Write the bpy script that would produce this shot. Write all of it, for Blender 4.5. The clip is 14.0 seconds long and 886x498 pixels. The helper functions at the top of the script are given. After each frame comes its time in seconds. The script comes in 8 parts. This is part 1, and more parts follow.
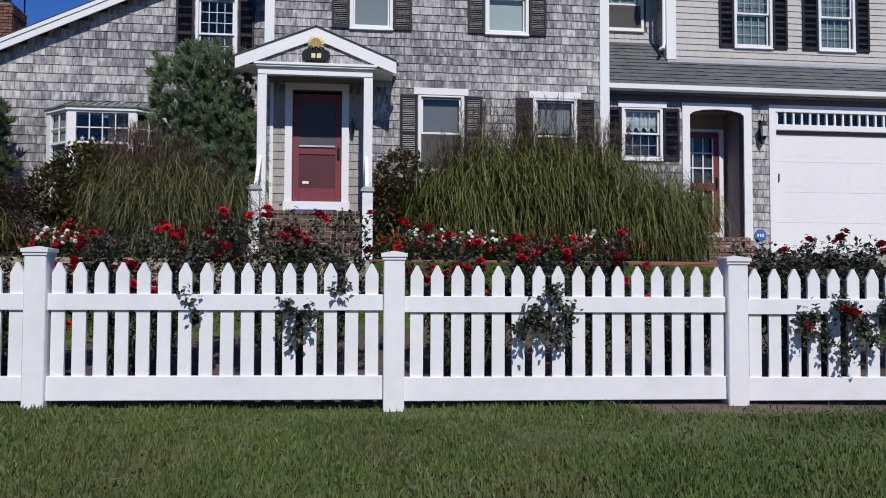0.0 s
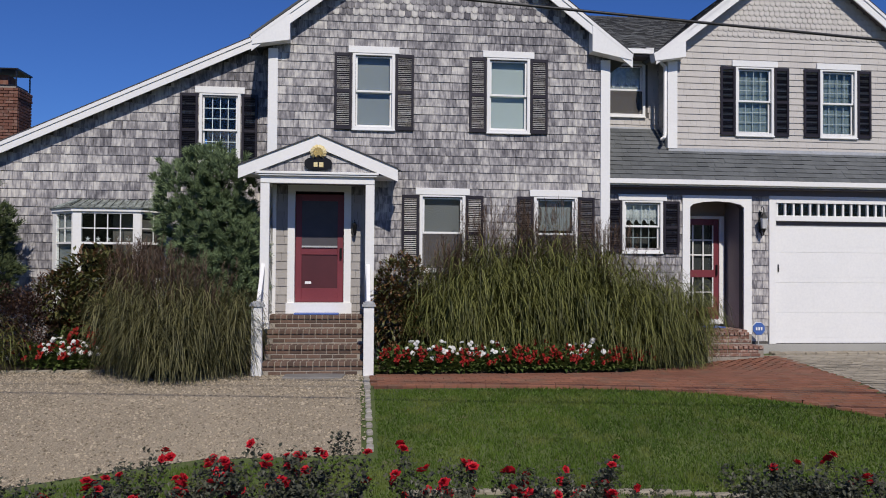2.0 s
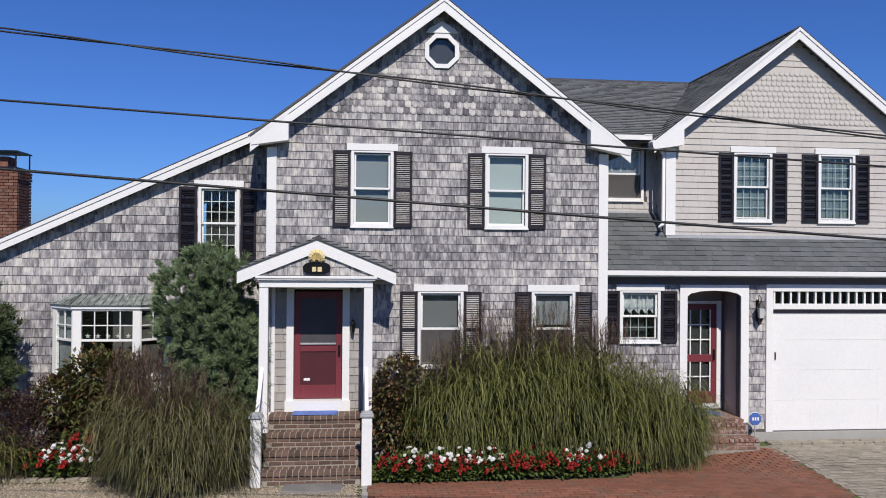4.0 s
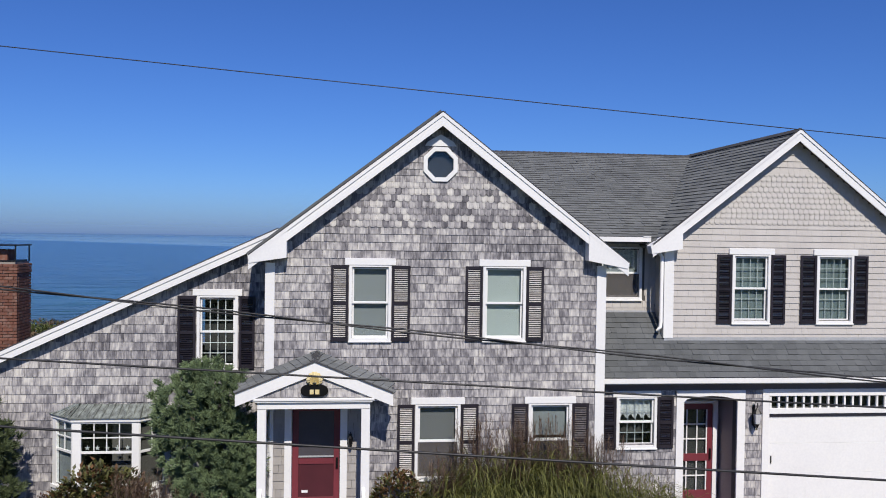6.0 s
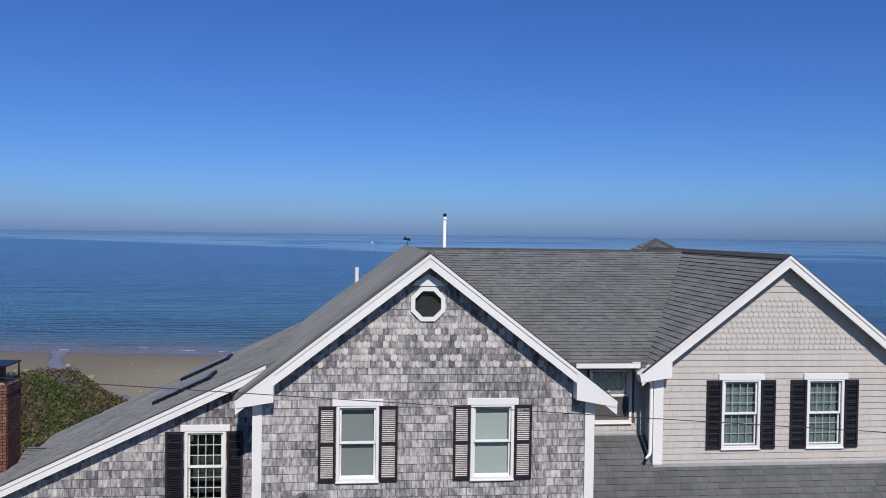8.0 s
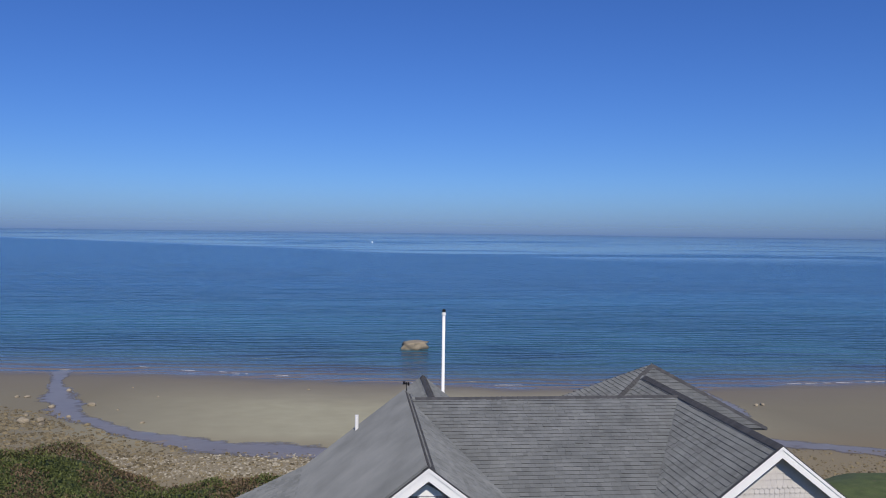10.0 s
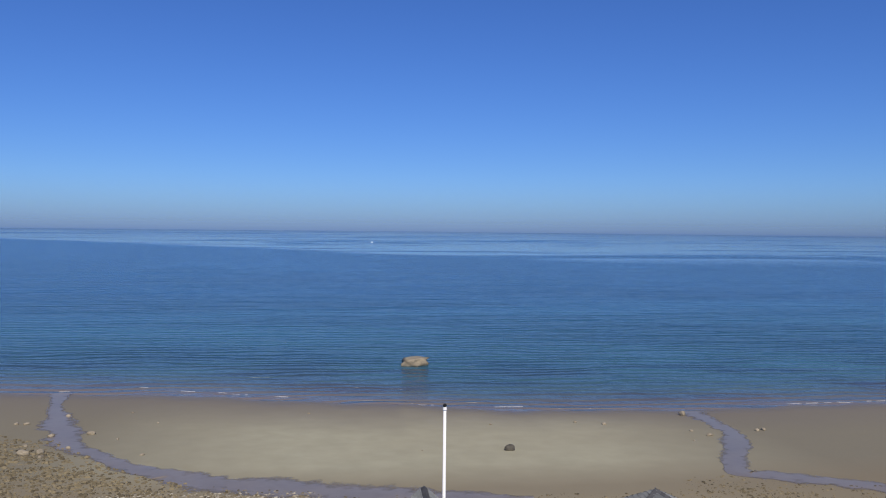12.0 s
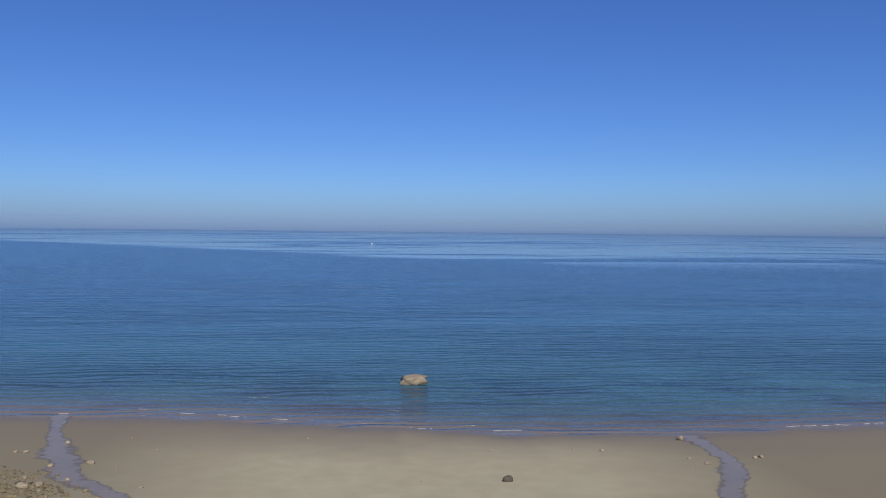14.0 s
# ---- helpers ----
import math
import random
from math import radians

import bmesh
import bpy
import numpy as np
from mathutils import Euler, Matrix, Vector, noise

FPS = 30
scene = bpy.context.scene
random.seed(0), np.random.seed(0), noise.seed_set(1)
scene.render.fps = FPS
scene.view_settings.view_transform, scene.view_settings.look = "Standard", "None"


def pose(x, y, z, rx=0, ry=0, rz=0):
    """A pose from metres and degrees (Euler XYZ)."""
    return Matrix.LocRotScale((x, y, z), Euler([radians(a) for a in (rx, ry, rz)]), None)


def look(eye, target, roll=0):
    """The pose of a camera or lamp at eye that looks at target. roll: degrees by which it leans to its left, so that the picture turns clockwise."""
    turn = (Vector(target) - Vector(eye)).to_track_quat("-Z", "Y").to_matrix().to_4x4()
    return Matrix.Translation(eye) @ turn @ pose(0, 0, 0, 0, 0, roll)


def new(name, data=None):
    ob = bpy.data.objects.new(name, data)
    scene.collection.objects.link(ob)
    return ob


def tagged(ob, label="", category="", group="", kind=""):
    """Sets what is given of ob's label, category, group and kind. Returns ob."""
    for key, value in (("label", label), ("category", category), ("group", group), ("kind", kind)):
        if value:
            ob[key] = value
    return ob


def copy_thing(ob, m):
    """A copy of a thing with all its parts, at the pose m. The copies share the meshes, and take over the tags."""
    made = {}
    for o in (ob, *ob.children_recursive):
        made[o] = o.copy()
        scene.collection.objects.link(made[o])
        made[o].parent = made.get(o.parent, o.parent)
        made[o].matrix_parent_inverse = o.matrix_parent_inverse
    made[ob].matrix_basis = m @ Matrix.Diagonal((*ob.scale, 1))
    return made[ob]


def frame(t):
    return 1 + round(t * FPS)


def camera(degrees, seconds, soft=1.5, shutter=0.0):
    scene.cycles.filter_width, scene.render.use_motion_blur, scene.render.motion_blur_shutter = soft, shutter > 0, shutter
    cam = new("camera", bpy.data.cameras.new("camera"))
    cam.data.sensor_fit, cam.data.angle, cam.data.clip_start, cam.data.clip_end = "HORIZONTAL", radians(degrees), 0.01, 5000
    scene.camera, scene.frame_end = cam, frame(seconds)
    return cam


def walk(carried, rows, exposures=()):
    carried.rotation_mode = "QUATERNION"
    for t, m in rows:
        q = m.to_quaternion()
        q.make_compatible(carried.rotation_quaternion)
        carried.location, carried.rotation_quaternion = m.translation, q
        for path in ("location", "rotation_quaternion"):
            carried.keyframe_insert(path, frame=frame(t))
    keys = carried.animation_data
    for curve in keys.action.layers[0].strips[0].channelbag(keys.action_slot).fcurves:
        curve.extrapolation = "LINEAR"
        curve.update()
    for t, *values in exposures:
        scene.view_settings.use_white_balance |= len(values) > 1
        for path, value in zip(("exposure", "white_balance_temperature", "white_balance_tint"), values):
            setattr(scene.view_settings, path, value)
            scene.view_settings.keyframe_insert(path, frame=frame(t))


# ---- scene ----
cam = camera(57.2, 14.0, 1.0)
PATH = [
    (0, (-1.664, -14.341, -0.324), (-1.427, -12.357, -0.24), 0.2),
    (0.5, (-1.617, -14.364, 0.216), (-1.385, -12.379, 0.287), 0.2),
    (1, (-1.582, -14.438, 0.759), (-1.356, -12.452, 0.817), 0.3),
    (1.5, (-1.591, -14.53, 1.295), (-1.369, -12.543, 1.341), 0.4),
    (2, (-1.62, -14.568, 1.768), (-1.396, -12.58, 1.808), 0.4),
    (2.5, (-1.612, -14.616, 2.234), (-1.39, -12.628, 2.266), 0.4),
    (3, (-1.6, -14.648, 2.708), (-1.377, -12.661, 2.733), 0.4),
    (5.5, (-1.574, -14.668, 5.448), (-1.358, -12.68, 5.43), 0.7),
    (6, (-1.536, -14.681, 6.109), (-1.32, -12.693, 6.075), 0.8),
    (6.5, (-1.434, -14.686, 6.702), (-1.22, -12.698, 6.663), 0.8),
    (7, (-1.381, -14.649, 7.28), (-1.166, -12.661, 7.24), 0.8),
    (7.5, (-1.325, -14.602, 7.902), (-1.112, -12.614, 7.864), 0.8),
    (8, (-1.311, -14.623, 8.696), (-1.099, -12.635, 8.654), 0.8),
    (8.5, (-1.28, -14.736, 9.64), (-1.067, -12.748, 9.595), 0.8),
    (9, (-1.324, -14.864, 10.598), (-1.111, -12.876, 10.552), 0.8),
    (9.2, (-1.348, -14.922, 10.979), (-1.135, -12.934, 10.933), 0.8),
    (11.3, (-1.342, -14.41, 15.152), (-1.13, -12.422, 15.098), 0.6),
    (11.5, (-1.375, -14.375, 15.472), (-1.162, -12.387, 15.419), 0.6),
    (12, (-1.391, -14.412, 16.442), (-1.178, -12.424, 16.388), 0.6),
    (12.5, (-1.415, -14.452, 17.411), (-1.202, -12.464, 17.357), 0.7),
    (13, (-1.385, -14.468, 18.405), (-1.172, -12.48, 18.351), 0.6),
    (13.5, (-1.365, -14.541, 19.41), (-1.152, -12.554, 19.356), 0.6),
    (14, (-1.245, -14.55, 20.369), (-1.032, -12.563, 20.314), 0.6),
]
walk(cam, [(t, look(eye, target, roll)) for t, eye, target, roll in PATH], ((0.0, -0.16, 6150, 10), (0.15, -0.16, 6300, 10), (0.4, -0.15, 6500, 10), (2.0, -0.2, 6500, 10), (3.2, 0.03, 6500, 10), (5.5, 0.05, 6500, 10), (7.0, 0.0, 6500, 10), (9.0, -0.08, 6430, 10), (11.3, 0.06, 6580, 10), (14.0, 0.07, 6870, 10)))

# ---- light ----
SUN_EL, SUN_AZ = radians(44.8), radians(5.5)          # elevation; turn from straight behind the walk towards +x
world = bpy.data.worlds.new("sky")
scene.world = world
world.use_nodes = True
wn, wl = world.node_tree.nodes, world.node_tree.links
wn.clear()
sky = wn.new("ShaderNodeTexSky")
sky.sky_type, sky.sun_disc = "NISHITA", False
sky.sun_elevation, sky.sun_rotation = SUN_EL, radians(180 - 5.5)
sky.altitude, sky.air_density, sky.dust_density, sky.ozone_density = 0, 1.0, 0.0, 6.0
wbg, wout = wn.new("ShaderNodeBackground"), wn.new("ShaderNodeOutputWorld")
wbg.inputs["Strength"].default_value = 0.081
blue = wn.new("ShaderNodeVectorMath")             # the clear autumn air: a deeper blue than the model's
blue.operation = "MULTIPLY"
blue.inputs[1].default_value = (0.41, 0.645, 1.15)
wl.new(sky.outputs[0], blue.inputs[0])
wl.new(blue.outputs[0], wbg.inputs[0])
wl.new(wbg.outputs[0], wout.inputs[0])

sun_data = bpy.data.lights.new("sun", "SUN")
sun_data.energy, sun_data.angle, sun_data.color = 4.35, radians(0.53), (1.0, 0.925, 0.83)
sun = new("sun", sun_data)
to_sun = Vector((math.sin(SUN_AZ) * math.cos(SUN_EL), -math.cos(SUN_AZ) * math.cos(SUN_EL), math.sin(SUN_EL)))
sun.matrix_world = Matrix.Translation((0, -60, 60)) @ to_sun.to_track_quat("Z", "Y").to_matrix().to_4x4()
scene.view_settings.exposure = 0.0


# ---- materials ----
def surf(name, dark, light, rough=0.6, coarse=1.5, fine=40.0, bump=0.3, depth=0.004, metal=0.0, piece=0.0, stretch=(1, 1, 1),
         spec=0.5, weight=0.5, tint=None, tinted=0.0, detail=6.0, local=False, translucent=0.0):
    """A surface whose colour wanders between two tones at two scales; piece: how far single pieces differ."""
    m = bpy.data.materials.new(name)
    m.use_nodes = True
    n, l = m.node_tree.nodes, m.node_tree.links
    b = n["Principled BSDF"]
    if local:
        where = n.new("ShaderNodeTexCoord").outputs["Object"]
    else:
        where = n.new("ShaderNodeNewGeometry").outputs["Position"]
    mp = n.new("ShaderNodeMapping")
    mp.inputs["Scale"].default_value = stretch
    l.new(where, mp.inputs["Vector"])
    big, small = n.new("ShaderNodeTexNoise"), n.new("ShaderNodeTexNoise")
    big.inputs["Scale"].default_value, small.inputs["Scale"].default_value = coarse, fine
    big.inputs["Detail"].default_value, small.inputs["Detail"].default_value = 3.0, detail
    l.new(mp.outputs[0], big.inputs["Vector"]), l.new(mp.outputs[0], small.inputs["Vector"])
    mixf = n.new("ShaderNodeMix")
    mixf.inputs[0].default_value = weight
    l.new(big.outputs[0], mixf.inputs[2]), l.new(small.outputs[0], mixf.inputs[3])
    value = mixf.outputs[0]
    stretchf = n.new("ShaderNodeMapRange")
    stretchf.inputs[1].default_value, stretchf.inputs[2].default_value = 0.3, 0.7
    l.new(value, stretchf.inputs[0])
    value = stretchf.outputs[0]
    if piece:
        geo, info = n.new("ShaderNodeNewGeometry"), n.new("ShaderNodeObjectInfo")
        add, fr = n.new("ShaderNodeMath"), n.new("ShaderNodeMath")
        add.operation, fr.operation = "ADD", "FRACT"
        l.new(geo.outputs["Random Per Island"], add.inputs[0]), l.new(info.outputs["Random"], add.inputs[1])
        l.new(add.outputs[0], fr.inputs[0])
        mx = n.new("ShaderNodeMix")
        mx.inputs[0].default_value = piece
        l.new(value, mx.inputs[2]), l.new(fr.outputs[0], mx.inputs[3])
        value = mx.outputs[0]
    ramp = n.new("ShaderNodeMix")
    ramp.data_type = "RGBA"
    ramp.inputs[6].default_value, ramp.inputs[7].default_value = (*dark, 1), (*light, 1)
    l.new(value, ramp.inputs[0])
    colour = ramp.outputs[2]
    if tint:
        third, gate, over = n.new("ShaderNodeTexNoise"), n.new("ShaderNodeMapRange"), n.new("ShaderNodeMix")
        third.inputs["Scale"].default_value = coarse * 2.3
        l.new(mp.outputs[0], third.inputs["Vector"])
        gate.inputs[1].default_value, gate.inputs[2].default_value = 0.5, 0.68
        gate.inputs[4].default_value = tinted
        l.new(third.outputs[0], gate.inputs[0])
        over.data_type = "RGBA"
        over.inputs[7].default_value = (*tint, 1)
        l.new(gate.outputs[0], over.inputs[0]), l.new(colour, over.inputs[6])
        colour = over.outputs[2]
    l.new(colour, b.inputs["Base Color"])
    b.inputs["Roughness"].default_value, b.inputs["Metallic"].default_value = rough, metal
    b.inputs["Specular IOR Level"].default_value = spec
    if bump:
        bp = n.new("ShaderNodeBump")
        bp.inputs["Strength"].default_value, bp.inputs["Distance"].default_value = bump, depth
        l.new(small.outputs[0], bp.inputs["Height"])
        l.new(bp.outputs[0], b.inputs["Normal"])
    if translucent:
        tr, ms = n.new("ShaderNodeBsdfTranslucent"), n.new("ShaderNodeMixShader")
        ms.inputs[0].default_value = translucent
        l.new(colour, tr.inputs[0])
        l.new(b.outputs[0], ms.inputs[1]), l.new(tr.outputs[0], ms.inputs[2])
        l.new(ms.outputs[0], n["Material Output"].inputs[0])
    return m


def cedar_mat(name, shares=(0.24, 0.25, 0.19, 0.32)):
    """Weathered cedar: every shingle a tone of its own, fine upright grain, broad dark and bleached patches."""
    m = bpy.data.materials.new(name)
    m.use_nodes = True
    n, l = m.node_tree.nodes, m.node_tree.links
    b = n["Principled BSDF"]
    geo, info = n.new("ShaderNodeNewGeometry"), n.new("ShaderNodeObjectInfo")

    def patch(scale, detail, a, c, own=True):
        mp, t, rg = n.new("ShaderNodeMapping"), n.new("ShaderNodeTexNoise"), n.new("ShaderNodeMapRange")
        mp.inputs["Scale"].default_value = scale
        t.inputs["Scale"].default_value, t.inputs["Detail"].default_value = 1.0, detail
        rg.inputs[1].default_value, rg.inputs[2].default_value = a, c
        l.new(shifted if own else geo.outputs["Position"], mp.inputs[0]), l.new(mp.outputs[0], t.inputs["Vector"]), l.new(t.outputs[0], rg.inputs[0])
        return rg.outputs[0]

    def maths(op, a, c):
        t = n.new("ShaderNodeMath")
        t.operation = op
        for s, x in ((0, a), (1, c)):
            if isinstance(x, float):
                t.inputs[s].default_value = x
            else:
                l.new(x, t.inputs[s])
        return t.outputs[0]

    single = maths("FRACT", maths("ADD", geo.outputs["Random Per Island"], info.outputs["Random"]), 0.0)
    apart, moved = n.new("ShaderNodeCombineXYZ"), n.new("ShaderNodeVectorMath")       # every shingle cut from another board
    l.new(maths("MULTIPLY", single, 61.0), apart.inputs[0]), l.new(maths("MULTIPLY", single, 23.0), apart.inputs[2])
    l.new(geo.outputs["Position"], moved.inputs[0]), l.new(apart.outputs[0], moved.inputs[1])
    shifted = moved.outputs[0]
    grain = patch((48, 48, 2.6), 3.0, 0.28, 0.72)
    stain = patch((0.5, 0.5, 0.8), 5.0, 0.36, 0.64, False)
    blot = patch((15, 15, 5.0), 3.0, 0.36, 0.66)
    total = maths("ADD", maths("ADD", maths("MULTIPLY", single, shares[0]), maths("MULTIPLY", grain, shares[1])), maths("ADD", maths("MULTIPLY", stain, shares[2]), maths("MULTIPLY", blot, shares[3])))
    ramp = n.new("ShaderNodeValToRGB")
    e = ramp.color_ramp.elements
    e[0].position, e[0].color = 0.18, (0.088, 0.085, 0.096, 1)
    e[1].position, e[1].color = 0.86, (0.62, 0.60, 0.555, 1)
    for p, c in ((0.42, (0.232, 0.224, 0.236, 1)), (0.62, (0.425, 0.41, 0.405, 1))):
        k = e.new(p)
        k.color = c
    l.new(total, ramp.inputs[0]), l.new(ramp.outputs[0], b.inputs["Base Color"])
    b.inputs["Roughness"].default_value, b.inputs["Specular IOR Level"].default_value = 0.85, 0.3
    bp = n.new("ShaderNodeBump")
    bp.inputs["Strength"].default_value, bp.inputs["Distance"].default_value = 0.6, 0.004
    l.new(grain, bp.inputs["Height"]), l.new(bp.outputs[0], b.inputs["Normal"])
    return m


def glass(name, tint=(0.9, 0.95, 0.95)):
    """Window glass: clear, with the mirror of the sky over it."""
    m = bpy.data.materials.new(name)
    m.use_nodes = True
    n, l = m.node_tree.nodes, m.node_tree.links
    n.remove(n["Principled BSDF"])
    clear, shine, ms, fr = n.new("ShaderNodeBsdfTransparent"), n.new("ShaderNodeBsdfGlossy"), n.new("ShaderNodeMixShader"), n.new("ShaderNodeMapRange")
    clear.inputs[0].default_value = (*tint, 1)
    shine.inputs["Roughness"].default_value = 0.02
    face, fifth = n.new("ShaderNodeLayerWeight"), n.new("ShaderNodeMath")
    fifth.operation, fifth.inputs[1].default_value = "POWER", 5.0
    fr.inputs[3].default_value, fr.inputs[4].default_value = 0.035, 1.0
    l.new(face.outputs["Facing"], fifth.inputs[0]), l.new(fifth.outputs[0], fr.inputs[0])
    wav, bp = n.new("ShaderNodeTexNoise"), n.new("ShaderNodeBump")
    wav.inputs["Scale"].default_value, bp.inputs["Strength"].default_value, bp.inputs["Distance"].default_value = 2.0, 0.08, 0.02
    l.new(wav.outputs[0], bp.inputs["Height"]), l.new(bp.outputs[0], shine.inputs["Normal"])
    l.new(fr.outputs[0], ms.inputs[0]), l.new(clear.outputs[0], ms.inputs[1]), l.new(shine.outputs[0], ms.inputs[2])
    l.new(ms.outputs[0], n["Material Output"].inputs[0])
    return m


def mesh_mat(name, grey, cover):
    """Fine insect screen: part see-through, part grey wire."""
    m = bpy.data.materials.new(name)
    m.use_nodes = True
    n, l = m.node_tree.nodes, m.node_tree.links
    n.remove(n["Principled BSDF"])
    wire, ms = n.new("ShaderNodeBsdfDiffuse"), n.new("ShaderNodeMixShader")
    wire.inputs[0].default_value = (*grey, 1)
    ms.inputs[0].default_value = cover
    l.new(n.new("ShaderNodeBsdfTransparent").outputs[0], ms.inputs[1]), l.new(wire.outputs[0], ms.inputs[2])
    l.new(ms.outputs[0], n["Material Output"].inputs[0])
    return m


def water(name, deep, near, slick=True, rough=0.12, strength=0.85):
    m = bpy.data.materials.new(name)
    m.use_nodes = True
    n, l = m.node_tree.nodes, m.node_tree.links
    b = n["Principled BSDF"]
    pos = n.new("ShaderNodeNewGeometry").outputs["Position"]
    sep = n.new("ShaderNodeSeparateXYZ")
    l.new(pos, sep.inputs[0])
    # colour: greenish over the shallow sand, blue further out
    off = n.new("ShaderNodeMapRange")
    off.inputs[1].default_value, off.inputs[2].default_value = 112.0, 330.0
    l.new(sep.outputs[1], off.inputs[0])
    col = n.new("ShaderNodeMix")
    col.data_type = "RGBA"
    col.inputs[6].default_value, col.inputs[7].default_value = (*near, 1), (*deep, 1)
    l.new(off.outputs[0], col.inputs[0])
    patch, pm = n.new("ShaderNodeTexNoise"), n.new("ShaderNodeMapping")
    pm.inputs["Scale"].default_value = (0.006, 0.03, 1)
    patch.inputs["Scale"].default_value, patch.inputs["Detail"].default_value = 1.0, 4.0
    l.new(pos, pm.inputs[0]), l.new(pm.outputs[0], patch.inputs["Vector"])
    dk = n.new("ShaderNodeMapRange")
    dk.inputs[1].default_value, dk.inputs[2].default_value, dk.inputs[3].default_value, dk.inputs[4].default_value = 0.35, 0.65, 0.75, 1.3
    l.new(patch.outputs[0], dk.inputs[0])
    mul = n.new("ShaderNodeVectorMath")
    mul.operation = "SCALE"
    l.new(col.outputs[2], mul.inputs[0]), l.new(dk.outputs[0], mul.inputs["Scale"])
    # dark weed beds lying off the beach, and the sand that shows through the last of the water
    wm, wt, wr, near_y, both_w, weed = (n.new("ShaderNode" + q) for q in ("Mapping", "TexNoise", "MapRange", "MapRange", "Math", "Mix"))
    wm.inputs["Scale"].default_value = (0.035, 0.12, 1)
    wt.inputs["Scale"].default_value, wt.inputs["Detail"].default_value = 1.0, 4.0
    wr.inputs[1].default_value, wr.inputs[2].default_value = 0.45, 0.60
    near_y.inputs[1].default_value, near_y.inputs[2].default_value, near_y.inputs[3].default_value, near_y.inputs[4].default_value = 128.0, 190.0, 0.85, 0.0
    l.new(pos, wm.inputs[0]), l.new(wm.outputs[0], wt.inputs["Vector"]), l.new(wt.outputs[0], wr.inputs[0]), l.new(sep.outputs[1], near_y.inputs[0])
    both_w.operation = "MULTIPLY"
    l.new(wr.outputs[0], both_w.inputs[0]), l.new(near_y.outputs[0], both_w.inputs[1])
    weed.data_type = "RGBA"
    weed.inputs[7].default_value = (0.012, 0.028, 0.060, 1)
    l.new(both_w.outputs[0], weed.inputs[0]), l.new(mul.outputs[0], weed.inputs[6])
    shoal, shown = n.new("ShaderNodeAttribute"), n.new("ShaderNodeMix")
    shoal.attribute_name = "shoal"
    shown.data_type = "RGBA"
    shown.inputs[7].default_value = (0.150, 0.130, 0.122, 1)
    l.new(shoal.outputs["Fac"], shown.inputs[0]), l.new(weed.outputs[2], shown.inputs[6])
    l.new(shown.outputs[2], b.inputs["Base Color"])
    b.inputs["Roughness"].default_value, b.inputs["IOR"].default_value = rough, 1.33
    # calm slicks far out: long smooth streaks beyond a slanting line
    calm = None
    if slick:
        add = n.new("ShaderNodeMath")
        add.operation = "ADD"
        slant = n.new("ShaderNodeMath")
        slant.operation = "MULTIPLY"
        slant.inputs[1].default_value = 1.08
        l.new(sep.outputs[0], slant.inputs[0])
        l.new(slant.outputs[0], add.inputs[0]), l.new(sep.outputs[1], add.inputs[1])
        far = n.new("ShaderNodeMapRange")
        far.inputs[1].default_value, far.inputs[2].default_value = 925.0, 1000.0
        ragged, wide_noise, rm = n.new("ShaderNodeMath"), n.new("ShaderNodeTexNoise"), n.new("ShaderNodeMapping")
        rm.inputs["Scale"].default_value = (0.0035, 0.009, 1)
        wide_noise.inputs["Scale"].default_value, wide_noise.inputs["Detail"].default_value = 1.0, 5.0
        l.new(pos, rm.inputs[0]), l.new(rm.outputs[0], wide_noise.inputs["Vector"])
        ragged.operation = "MULTIPLY_ADD"
        ragged.inputs[1].default_value = 190.0
        l.new(wide_noise.outputs[0], ragged.inputs[0]), l.new(add.outputs[0], ragged.inputs[2])
        l.new(ragged.outputs[0], far.inputs[0])
        sm, sn, sg = n.new("ShaderNodeMapping"), n.new("ShaderNodeTexNoise"), n.new("ShaderNodeMapRange")
        sm.inputs["Rotation"].default_value = (0, 0, 0.45)
        sm.inputs["Scale"].default_value = (0.0016, 0.0085, 1)
        sn.inputs["Scale"].default_value, sn.inputs["Detail"].default_value, sn.inputs["Distortion"].default_value = 1.0, 4.0, 1.3
        l.new(pos, sm.inputs[0]), l.new(sm.outputs[0], sn.inputs["Vector"]), l.new(sn.outputs[0], sg.inputs[0])
        sg.inputs[1].default_value, sg.inputs[2].default_value = 0.40, 0.48
        both = n.new("ShaderNodeMath")
        both.operation = "MULTIPLY"
        l.new(sg.outputs[0], both.inputs[0]), l.new(far.outputs[0], both.inputs[1])
        beyond, kept = n.new("ShaderNodeMapRange"), n.new("ShaderNodeMath")
        beyond.inputs[1].default_value, beyond.inputs[2].default_value = 590.0, 760.0
        kept.operation = "MULTIPLY"
        l.new(sep.outputs[1], beyond.inputs[0]), l.new(both.outputs[0], kept.inputs[0]), l.new(beyond.outputs[0], kept.inputs[1])
        calm = kept.outputs[0]
        rr = n.new("ShaderNodeMapRange")
        rr.inputs[3].default_value, rr.inputs[4].default_value = 0.17, 0.07
        inshore = n.new("ShaderNodeMapRange")
        inshore.inputs[1].default_value, inshore.inputs[2].default_value, inshore.inputs[3].default_value, inshore.inputs[4].default_value = 120.0, 300.0, 0.21, 0.17
        l.new(sep.outputs[1], inshore.inputs[0]), l.new(inshore.outputs[0], rr.inputs[3])
        l.new(calm, rr.inputs[0]), l.new(rr.outputs[0], b.inputs["Roughness"])
    # waves: long swell lines along the shore and a finer ripple
    bumps = None
